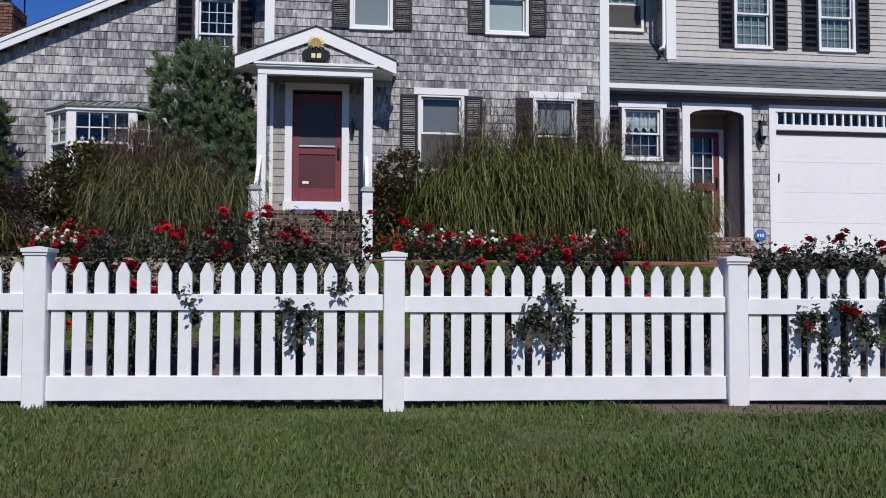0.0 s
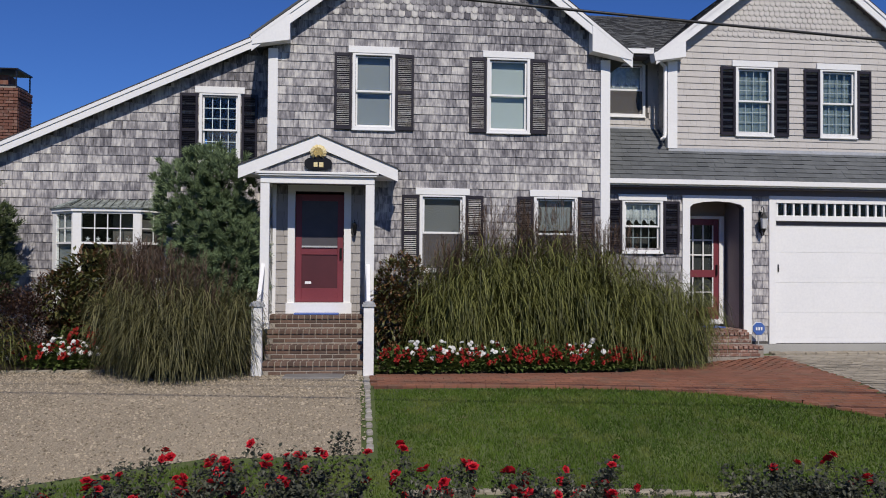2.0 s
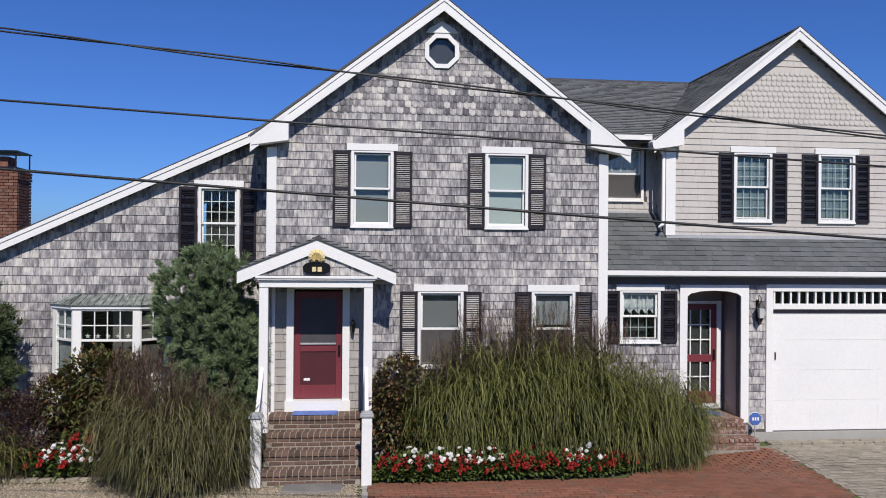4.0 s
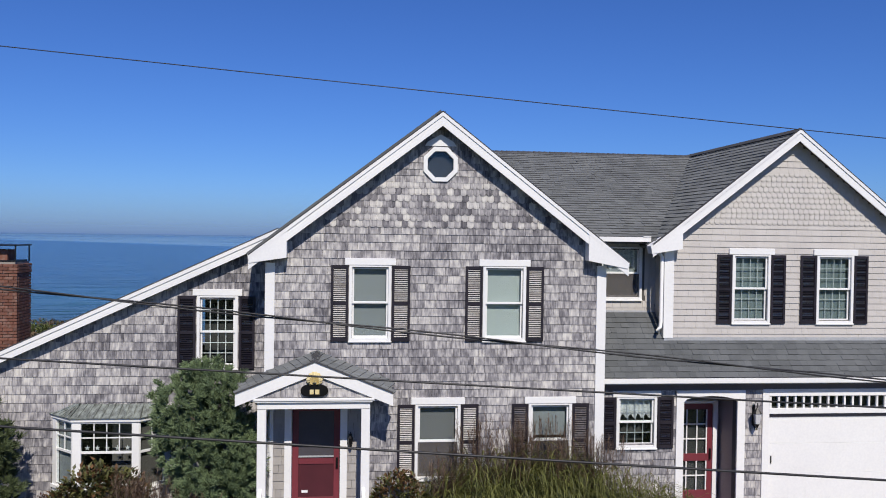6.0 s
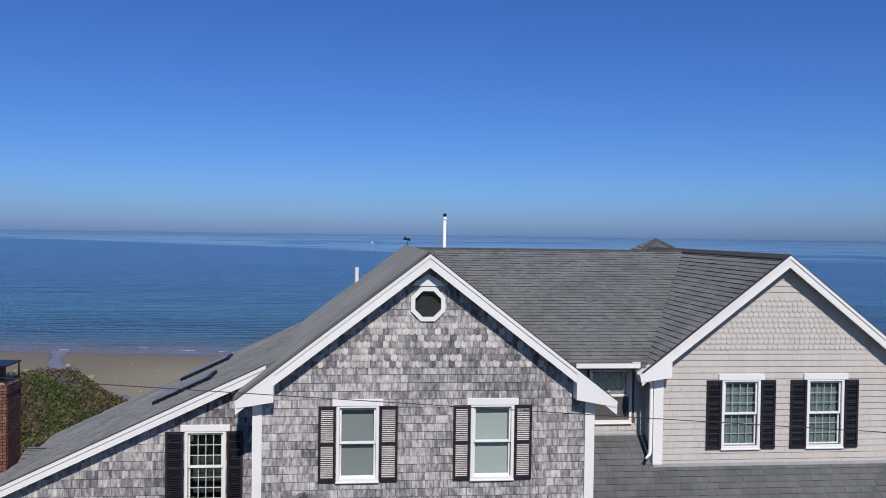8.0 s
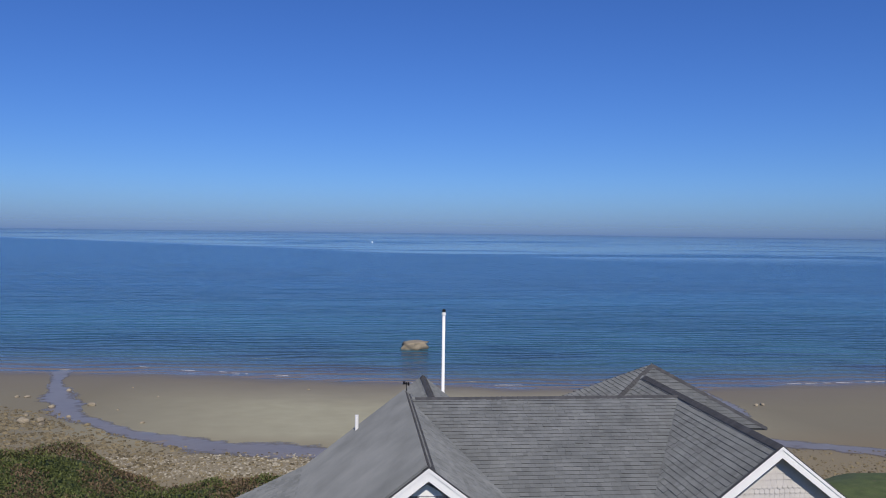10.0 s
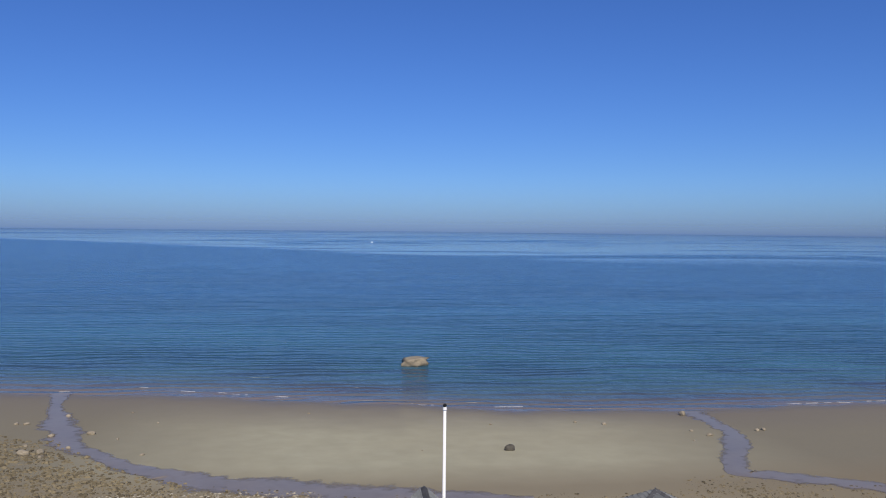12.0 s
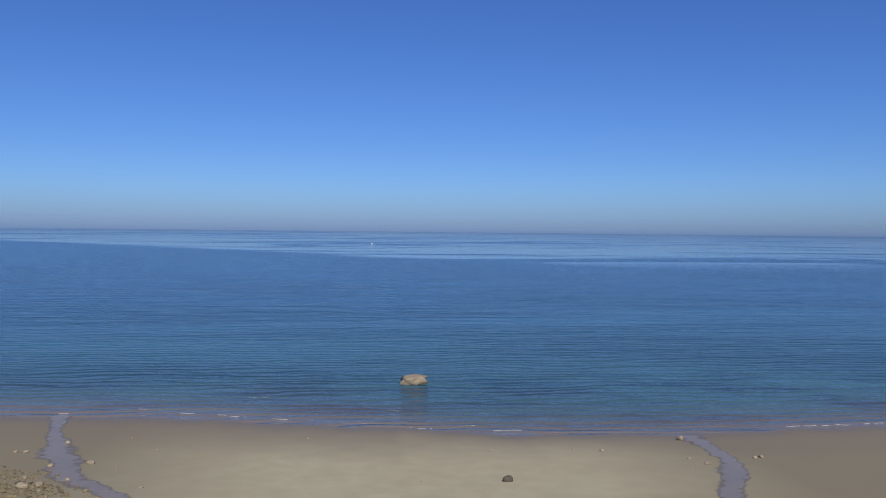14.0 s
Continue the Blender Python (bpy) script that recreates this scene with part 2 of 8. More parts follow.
    for sx, sy, sc, dist in ((0.012, 0.085, 1.0, 1.2), (0.040, 0.20, 1.0, 1.4), (0.11, 0.62, 1.0, 0.55), (0.40, 1.9, 1.0, 0.13)):
        mp, no, bp = n.new("ShaderNodeMapping"), n.new("ShaderNodeTexNoise"), n.new("ShaderNodeBump")
        mp.inputs["Scale"].default_value = (sx, sy, 1)
        mp.inputs["Rotation"].default_value = (0, 0, 0.05)
        no.inputs["Scale"].default_value, no.inputs["Detail"].default_value, no.inputs["Distortion"].default_value = sc, 2.0, 0.6
        l.new(pos, mp.inputs[0]), l.new(mp.outputs[0], no.inputs["Vector"]), l.new(no.outputs[0], bp.inputs["Height"])
        bp.inputs["Distance"].default_value, bp.inputs["Strength"].default_value = dist, strength
        if calm:
            st = n.new("ShaderNodeMapRange")
            st.inputs[3].default_value, st.inputs[4].default_value = strength, strength * 0.08
            l.new(calm, st.inputs[0]), l.new(st.outputs[0], bp.inputs["Strength"])
        if bumps:
            l.new(bumps, bp.inputs["Normal"])
        bumps = bp.outputs[0]
    # low swells that steepen into lines as they near the beach
    sw, sp, sb, sf_ = (n.new("ShaderNode" + q) for q in ("TexWave", "Mapping", "Bump", "MapRange"))
    sp.inputs["Scale"].default_value, sp.inputs["Rotation"].default_value = (0.45, 1, 1), (0, 0, 0.06)
    sw.bands_direction = "Y"
    sw.inputs["Scale"].default_value, sw.inputs["Distortion"].default_value, sw.inputs["Detail"].default_value, sw.inputs["Detail Scale"].default_value = 0.085, 9.0, 3.0, 1.2
    sf_.inputs[1].default_value, sf_.inputs[2].default_value, sf_.inputs[3].default_value, sf_.inputs[4].default_value = 115.0, 290.0, 1.0, 0.0
    sb.inputs["Distance"].default_value = 0.5
    ruffle = n.new("ShaderNodeMath")                  # ruffled and calm patches
    ruffle.operation = "MULTIPLY"
    l.new(pos, sp.inputs[0]), l.new(sp.outputs[0], sw.inputs["Vector"]), l.new(sw.outputs["Fac"], sb.inputs["Height"])
    l.new(sep.outputs[1], sf_.inputs[0]), l.new(sf_.outputs[0], ruffle.inputs[0]), l.new(dk.outputs[0], ruffle.inputs[1]), l.new(ruffle.outputs[0], sb.inputs["Strength"]), l.new(bumps, sb.inputs["Normal"])
    bumps = sb.outputs[0]
    l.new(bumps, b.inputs["Normal"])
    return m


def blade_mat(name, low, high, rough=0.55, trans=0.25):
    """Leaves and blades: each one a tone of its own between two, some light passing through."""
    return surf(name, low, high, rough=rough, coarse=0.9, fine=25, bump=0, piece=0.75, spec=0.3, translucent=trans)


M_WHITE = surf("white_paint", (0.73, 0.735, 0.735), (0.83, 0.83, 0.815), rough=0.45, coarse=0.8, fine=22, bump=0.08, depth=0.002)
M_VINYL = surf("white_vinyl", (0.74, 0.75, 0.77), (0.83, 0.83, 0.83), rough=0.35, coarse=1.2, fine=14, bump=0.04, depth=0.002, tint=(0.55, 0.57, 0.5), tinted=0.18)
M_CEDAR = cedar_mat("weathered_cedar")
M_SCALLOP = cedar_mat("weathered_cedar_scallop", (0.52, 0.20, 0.10, 0.24))
M_BEIGE = surf("beige_painted_shingle", (0.44, 0.415, 0.39), (0.55, 0.525, 0.495), rough=0.75, coarse=0.9, fine=20, bump=0.25, depth=0.003, piece=0.18, stretch=(4, 4, 0.8))
M_SHELTER = surf("sheltered_cedar", (0.27, 0.255, 0.245), (0.40, 0.38, 0.355), rough=0.8, coarse=1.5, fine=30, bump=0.3, depth=0.003, piece=0.4, stretch=(4, 4, 0.8))
M_SHEATH = surf("wall_sheathing", (0.07, 0.065, 0.06), (0.13, 0.12, 0.115), rough=0.9, bump=0.2)
M_ROOF = surf("asphalt_shingle", (0.078, 0.084, 0.087), (0.200, 0.210, 0.214), rough=1.0, coarse=1.1, fine=90, bump=0.6, depth=0.004, piece=0.26, spec=0.05)
M_ROOF.node_tree.nodes["Principled BSDF"].inputs["Diffuse Roughness"].default_value = 1.0
M_RIDGE = surf("asphalt_ridge_cap", (0.03, 0.032, 0.035), (0.08, 0.08, 0.085), rough=0.9, coarse=2, fine=110, bump=0.5, depth=0.003, piece=0.4)
M_SHUTTER = surf("black_plum_paint", (0.013, 0.011, 0.016), (0.030, 0.026, 0.035), rough=0.42, spec=0.3, coarse=3, fine=40, bump=0.1, depth=0.002)
# pale slats: bleaching and the sun's glossy sheen are both put into the colour
M_HALF = surf("half_bleached_sheen_slat", (0.07, 0.062, 0.062), (0.20, 0.18, 0.18), rough=0.7, coarse=3, fine=30, bump=0.2, depth=0.002)
M_SHEENSLAT = surf("bleached_sheen_slat", (0.40, 0.38, 0.36), (0.74, 0.71, 0.67), rough=0.7, coarse=3, fine=30, bump=0.2, depth=0.002)
M_SOFFIT = surf("plum_grey_paint", (0.095, 0.082, 0.090), (0.14, 0.122, 0.130), rough=0.6, coarse=2, fine=30, bump=0.08)
# lighter copy of the soffit plum: skylight in the alcove put into the colour
M_ALCOVE = surf("skylit_alcove_tone", (0.26, 0.215, 0.21), (0.34, 0.285, 0.275), rough=0.6, coarse=2, fine=30, bump=0.08)
M_RED = surf("faded_red_door_paint", (0.135, 0.024, 0.034), (0.195, 0.036, 0.048), rough=0.45, coarse=2, fine=30, bump=0.1, depth=0.002)
M_MUNTIN = surf("pale_window_bar", (0.36, 0.39, 0.41), (0.48, 0.51, 0.52), rough=0.6, coarse=3, fine=30, bump=0)
# near-black colour painting the attic's darkness on a board behind its pane
M_ATTICGLOOM = surf("attic_gloom", (0.012, 0.012, 0.015), (0.03, 0.03, 0.036), rough=0.5, coarse=6, fine=300, bump=0.1, depth=0.001)
M_REDDIM = surf("red_panel_behind_screen", (0.055, 0.010, 0.015), (0.085, 0.015, 0.022), rough=0.5, coarse=3, fine=200, bump=0.1, depth=0.001)
M_GLASS = glass("window_glass")
M_INSECT = mesh_mat("grey_insect_screen", (0.135, 0.125, 0.122), 0.50)
M_SHADE = surf("roller_shade_fabric", (0.20, 0.215, 0.225), (0.26, 0.275, 0.28), rough=0.8, coarse=0.8, fine=90, bump=0.1, depth=0.001)
M_SHADEPALE = surf("pale_roller_shade_fabric", (0.36, 0.40, 0.39), (0.44, 0.475, 0.455), rough=0.8, coarse=0.8, fine=90, bump=0.1, depth=0.001)
M_BAYBROWN = surf("brown_bay_backing", (0.075, 0.068, 0.062), (0.12, 0.11, 0.10), rough=0.8, coarse=0.8, fine=90, bump=0.1, depth=0.001)
M_GREYSHADE = surf("grey_roller_shade_fabric", (0.12, 0.12, 0.125), (0.165, 0.165, 0.17), rough=0.8, coarse=0.8, fine=90, bump=0.1, depth=0.001)
M_STORM = surf("grey_storm_door_screen", (0.045, 0.042, 0.050), (0.075, 0.070, 0.080), rough=0.5, coarse=4, fine=300, bump=0.1, depth=0.001)
M_DRAPE = surf("teal_grey_drape", (0.085, 0.115, 0.12), (0.19, 0.235, 0.24), rough=0.85, coarse=1.2, fine=12, bump=0.3, depth=0.01, stretch=(9, 1, 0.4))
M_LACE = surf("white_lace_valance", (0.28, 0.29, 0.30), (0.75, 0.76, 0.76), rough=0.9, coarse=14, fine=60, bump=0.2, depth=0.004)
# near-black: the dimness of unlit rooms is put into the colour
M_ROOM = surf("unlit_room_gloom", (0.02, 0.02, 0.022), (0.05, 0.05, 0.05), rough=0.9, coarse=1.0, fine=6, bump=0)
M_COPPER = surf("weathered_copper", (0.050, 0.050, 0.046), (0.40, 0.45, 0.42), rough=0.6, coarse=6.0, fine=34, bump=0.15, depth=0.003, metal=0.25, stretch=(3, 1, 0.4), weight=0.35)
M_BRICK = surf("worn_brown_brick", (0.058, 0.037, 0.029), (0.175, 0.107, 0.079), rough=0.85, coarse=4, fine=60, bump=0.5, depth=0.004, piece=0.7, tint=(0.30, 0.25, 0.20), tinted=0.10)
M_CHIMNEY = surf("red_chimney_brick", (0.085, 0.036, 0.025), (0.215, 0.088, 0.058), rough=0.85, coarse=4, fine=60, bump=0.5, depth=0.004, piece=0.6, tint=(0.40, 0.33, 0.28), tinted=0.2)
M_ENTRYBRICK = surf("limed_entry_brick", (0.12, 0.062, 0.046), (0.27, 0.145, 0.11), rough=0.9, coarse=5, fine=60, bump=0.5, depth=0.004, piece=0.6, tint=(0.50, 0.43, 0.37), tinted=0.6)
M_PAVER = surf("red_path_brick", (0.135, 0.056, 0.032), (0.265, 0.110, 0.066), rough=0.85, coarse=1.2, fine=50, bump=0.3, depth=0.003, piece=0.5, tint=(0.13, 0.10, 0.07), tinted=0.4)
M_STEPMORTAR = surf("pale_old_mortar", (0.24, 0.21, 0.175), (0.38, 0.345, 0.295), rough=0.95, coarse=6, fine=70, bump=0.4)
M_MORTAR = surf("grey_mortar", (0.21, 0.19, 0.16), (0.34, 0.31, 0.27), rough=0.95, coarse=6, fine=70, bump=0.4)
M_COBBLE = surf("granite_setts", (0.18, 0.158, 0.12), (0.35, 0.31, 0.245), rough=0.85, coarse=3, fine=60, bump=0.6, depth=0.006, piece=0.5)
M_EDGE = surf("pale_edging_stone", (0.24, 0.22, 0.19), (0.42, 0.395, 0.35), rough=0.9, coarse=3, fine=60, bump=0.5, depth=0.005, piece=0.5)
M_SLATE = surf("grey_flagstone", (0.13, 0.125, 0.12), (0.24, 0.23, 0.215), rough=0.8, coarse=2.5, fine=40, bump=0.4, depth=0.004)
M_CONCRETE = surf("concrete_footing", (0.30, 0.295, 0.275), (0.42, 0.41, 0.385), rough=0.9, coarse=1.5, fine=50, bump=0.3)
M_STEEL = surf("dark_flue_metal", (0.02, 0.02, 0.022), (0.05, 0.05, 0.055), rough=0.4, metal=0.8, coarse=5, fine=50, bump=0.1)
M_BLACK = surf("black_iron", (0.008, 0.008, 0.009), (0.02, 0.02, 0.022), rough=0.4, metal=0.6, coarse=6, fine=60, bump=0.2, depth=0.002)
M_GOLD = surf("gilded_shell", (0.66, 0.50, 0.18), (0.92, 0.82, 0.50), rough=0.38, metal=0.2, coarse=12, fine=50, bump=0.2)
M_MAT = surf("blue_woven_mat", (0.075, 0.13, 0.38), (0.14, 0.22, 0.55), rough=0.95, coarse=5, fine=160, bump=0.6, depth=0.006)
M_FLASH = surf("lead_flashing", (0.36, 0.37, 0.38), (0.55, 0.56, 0.57), rough=0.5, metal=0.3, coarse=3, fine=30, bump=0.2)
M_WIRE = surf("black_cable_sheath", (0.01, 0.01, 0.012), (0.025, 0.025, 0.028), rough=0.5, coarse=5, fine=40, bump=0)
M_BLUE = surf("blue_sign_face", (0.05, 0.11, 0.36), (0.07, 0.15, 0.42), rough=0.4, coarse=5, fine=40, bump=0)
M_LAMPGLASS = surf("lantern_glass", (0.5, 0.51, 0.52), (0.68, 0.68, 0.68), rough=0.15, coarse=5, fine=40, bump=0)
M_BARK = surf("grey_bark", (0.06, 0.05, 0.042), (0.15, 0.125, 0.105), rough=0.95, coarse=6, fine=60, bump=0.6, depth=0.006)
M_SKYLIGHT = surf("skylight_glazing", (0.15, 0.165, 0.165), (0.21, 0.225, 0.22), rough=0.35, coarse=2, fine=10, bump=0, spec=0.4)
M_WORNBLADE = surf("worn_lawn_blade", (0.056, 0.092, 0.020), (0.155, 0.205, 0.058), rough=0.55, coarse=0.8, fine=9, weight=0.3, bump=0, piece=0.45, spec=0.3, translucent=0.25, tint=(0.17, 0.145, 0.07), tinted=0.42)
M_BLADE = surf("lawn_blade", (0.034, 0.076, 0.008), (0.130, 0.20, 0.028), rough=0.55, coarse=1.1, fine=9, weight=0.3, bump=0, piece=0.42, spec=0.3, translucent=0.25, tint=(0.19, 0.21, 0.055), tinted=0.55)
M_MAIDEN = blade_mat("ornamental_grass_blade", (0.016, 0.023, 0.006), (0.225, 0.234, 0.064))
M_MAIDENBROWN = blade_mat("browning_grass_blade", (0.030, 0.030, 0.012), (0.215, 0.205, 0.085))
M_PLUME = blade_mat("grass_plume", (0.085, 0.056, 0.040), (0.20, 0.135, 0.095))
M_JUNIPER = surf("juniper_needles", (0.046, 0.076, 0.042), (0.25, 0.33, 0.165), rough=0.6, coarse=5, fine=30, bump=0, piece=0.40, spec=0.25, translucent=0.15)
M_DARKNEEDLE = surf("dark_juniper_needles", (0.026, 0.042, 0.020), (0.135, 0.165, 0.070), rough=0.6, coarse=5, fine=30, bump=0, piece=0.40, spec=0.25, translucent=0.15)
M_HEDGE = blade_mat("broad_shrub_leaf", (0.034, 0.045, 0.015), (0.16, 0.158, 0.056), rough=0.4)
M_BRONZE = blade_mat("bronzed_shrub_leaf", (0.046, 0.028, 0.016), (0.23, 0.125, 0.056), rough=0.45)
M_ROSELEAF = blade_mat("rose_leaf", (0.034, 0.039, 0.029), (0.118, 0.122, 0.084), rough=0.45)
M_PURPLE = blade_mat("dark_purple_shrub_leaf", (0.034, 0.020, 0.018), (0.115, 0.066, 0.052), rough=0.5)
M_ROSE = blade_mat("red_rose_petal", (0.40, 0.008, 0.018), (0.70, 0.024, 0.045), rough=0.5)
M_CANE = surf("rose_cane", (0.035, 0.04, 0.02), (0.09, 0.075, 0.04), rough=0.7, coarse=8, fine=40, bump=0.2)
M_BEDLEAF = blade_mat("bedding_leaf", (0.035, 0.065, 0.014), (0.15, 0.20, 0.055))
M_BEDRED = blade_mat("scarlet_bedding_flower", (0.16, 0.010, 0.009), (0.46, 0.034, 0.026))
M_BEDWHITE = blade_mat("white_bedding_flower", (0.62, 0.62, 0.60), (0.85, 0.85, 0.84))
M_SCRUB = blade_mat("bluff_scrub_leaf", (0.030, 0.042, 0.012), (0.165, 0.19, 0.052))
M_SCRUBRED = blade_mat("bluff_scrub_brown", (0.065, 0.046, 0.028), (0.235, 0.165, 0.092))
M_ROCK = surf("beach_boulder", (0.13, 0.112, 0.078), (0.42, 0.36, 0.26), rough=0.9, coarse=0.8, fine=5, bump=0.8, depth=0.05, piece=0.3)
M_DARKROCK = surf("weedy_rock", (0.03, 0.028, 0.022), (0.10, 0.09, 0.07), rough=0.8, coarse=2, fine=12, bump=0.8, depth=0.03)
M_STONES = surf("beach_cobbles", (0.042, 0.034, 0.019), (0.250, 0.205, 0.118), rough=0.9, coarse=0.6, fine=9, bump=0.4, depth=0.01, piece=0.75)
M_PALESTONE = surf("pale_beach_cobbles", (0.14, 0.12, 0.085), (0.42, 0.385, 0.30), rough=0.9, coarse=0.6, fine=9, bump=0.4, depth=0.01, piece=0.75)
M_PEBBLE = surf("driveway_pebble", (0.10, 0.08, 0.055), (0.50, 0.425, 0.315), rough=0.9, coarse=3, fine=40, bump=0.1, piece=0.8)
M_SEA = water("sea_water", (0.015, 0.064, 0.140), (0.034, 0.102, 0.134))
M_RUNNEL = surf("wet_film_over_sand", (0.165, 0.142, 0.12), (0.22, 0.19, 0.158), rough=0.30, coarse=0.25, fine=1.2, bump=0.05, depth=0.01, spec=0.16)


def thinning(m, scale):
    """Let a film of water thin out to nothing along a ragged edge, by the mesh's own depth."""
    n, l = m.node_tree.nodes, m.node_tree.links
    film, pos, tex, add, gate, gap, ms = (n.new("ShaderNode" + q) for q in ("Attribute", "NewGeometry", "TexNoise", "Math", "MapRange", "BsdfTransparent", "MixShader"))
    film.attribute_name = "film"
    tex.inputs["Scale"].default_value, tex.inputs["Detail"].default_value = scale, 6.0
    l.new(pos.outputs["Position"], tex.inputs["Vector"])
    l.new(film.outputs["Fac"], add.inputs[0]), l.new(tex.outputs[0], add.inputs[1]), l.new(add.outputs[0], gate.inputs[0])
    gate.inputs[1].default_value, gate.inputs[2].default_value = 0.82, 1.28
    l.new(gate.outputs[0], ms.inputs[0]), l.new(gap.outputs[0], ms.inputs[1]), l.new(n["Principled BSDF"].outputs[0], ms.inputs[2])
    l.new(ms.outputs[0], n["Material Output"].inputs[0])


thinning(M_RUNNEL, 0.6)
M_FOAM = surf("wave_foam", (0.42, 0.43, 0.45), (0.66, 0.66, 0.66), rough=0.9, coarse=0.5, fine=3, bump=0)


# ---- building helpers ----
def mesh_of(name, verts, faces, mat, smooth=False):
    me = bpy.data.meshes.new(name)
    me.from_pydata([tuple(v) for v in verts], [], [tuple(f) for f in faces])
    me.materials.append(mat)
    if smooth:
        me.shade_smooth()
    return me


def part(name, bm, material, parent=None, label="", bevel=0.0):
    """One mesh object from a bmesh (or a ready mesh), under a thing or a part."""
    if isinstance(bm, bmesh.types.BMesh):
        if bevel:
            bmesh.ops.bevel(bm, geom=bm.edges[:], offset=bevel, segments=1, affect="EDGES", clamp_overlap=True)
        bmesh.ops.recalc_face_normals(bm, faces=bm.faces[:])
        me = bpy.data.meshes.new(name)
        bm.to_mesh(me)
        bm.free()
        me.materials.append(material)
    else:
        me = bm
    ob = new(name, me)
    if parent:
        ob.parent = parent
    if label:
        ob["label"] = label
    return ob


def empty(name, label, category, kind="", group="", at=(0, 0, 0)):
    ob = new(name)
    ob.location = at
    return tagged(ob, label, category, group, kind)


def box(bm, x0, x1, y0, y1, z0, z1):
    c = ((x0 + x1) / 2, (y0 + y1) / 2, (z0 + z1) / 2)
    return bmesh.ops.create_cube(bm, size=1.0, matrix=Matrix.LocRotScale(c, None, (abs(x1 - x0), abs(y1 - y0), abs(z1 - z0))))["verts"]


def boxes(*rows):
    bm = bmesh.new()
    for r in rows:
        box(bm, *r)
    return bm


def prism(bm, poly, a0, a1, axis="y"):
    """A flat outline pushed from a0 to a1; the outline is in (x, z) for axis y, in (y, z) for x, in (x, y) for z."""
    def at(p, a):
        return {"y": (p[0], a, p[1]), "x": (a, p[0], p[1]), "z": (p[0], p[1], a)}[axis]
    v0, v1 = [bm.verts.new(at(p, a0)) for p in poly], [bm.verts.new(at(p, a1)) for p in poly]
    bm.faces.new(v0), bm.faces.new(v1[::-1])
    for i in range(len(poly)):
        j = (i + 1) % len(poly)
        bm.faces.new((v0[i], v1[i], v1[j], v0[j]))
    return bm


def holed(outer, holes, y0, y1):
    """A wall in the x-z plane from y0 to y1 with its openings cut through."""
    from mathutils.geometry import tessellate_polygon
    loops = [outer] + holes
    flat = [p for lo in loops for p in lo]
    tris = tessellate_polygon([[Vector((p[0], p[1], 0)) for p in lo] for lo in loops])
    k = len(flat)
    verts = [(p[0], y0, p[1]) for p in flat] + [(p[0], y1, p[1]) for p in flat]
    bm = bmesh.new()
    vs = [bm.verts.new(v) for v in verts]
    for a, b, c in tris:
        for f in ((a, b, c), (a + k, c + k, b + k)):
            try:
                bm.faces.new([vs[i] for i in f])
            except ValueError:
                pass
    s = 0
    for lo in loops:
        for i in range(len(lo)):
            j = (i + 1) % len(lo)
            bm.faces.new((vs[s + i], vs[s + j], vs[s + j + k], vs[s + i + k]))
        s += len(lo)
    return bm


def rect(x0, x1, z0, z1):
    return [(x0, z0), (x1, z0), (x1, z1), (x0, z1)]


def spans(poly, v):
    """Where a level line at v runs inside a flat outline."""
    cuts = []
    for i in range(len(poly)):
        (a, b), (c, d) = poly[i], poly[(i + 1) % len(poly)]
        if (b <= v) != (d <= v):
            cuts.append(a + (c - a) * (v - b) / (d - b))
    cuts.sort()
    return list(zip(cuts[0::2], cuts[1::2]))


def clear_of(runs, holes, v):
    for h in holes:
        for a, b in spans(h, v):
            nxt = []
            for s, e in runs:
                if b <= s or a >= e:
                    nxt.append((s, e))
                else:
                    if a > s:
                        nxt.append((s, a))
                    if b < e:
                        nxt.append((b, e))
            runs = nxt
    return runs


def courses(poly, holes, step, wide, rng, v0=None, gap=0.004, at=0.5):
    """Pieces (u0, u1, v0) in level rows over a flat outline."""
    lo, hi = min(p[1] for p in poly), max(p[1] for p in poly)
    v = lo if v0 is None else v0
    out = []
    while v < hi:
        for s, e in clear_of(spans(poly, v + step * at), holes, v + step * at):
            u = s - rng.random() * wide[1] * 0.6
            while u < e:
                w = rng.uniform(*wide)
                a, b = max(u, s), min(u + w, e)
                if b - a > 0.03:
                    out.append((a + gap / 2, b - gap / 2, v))
                u += w
        v += step
    return out


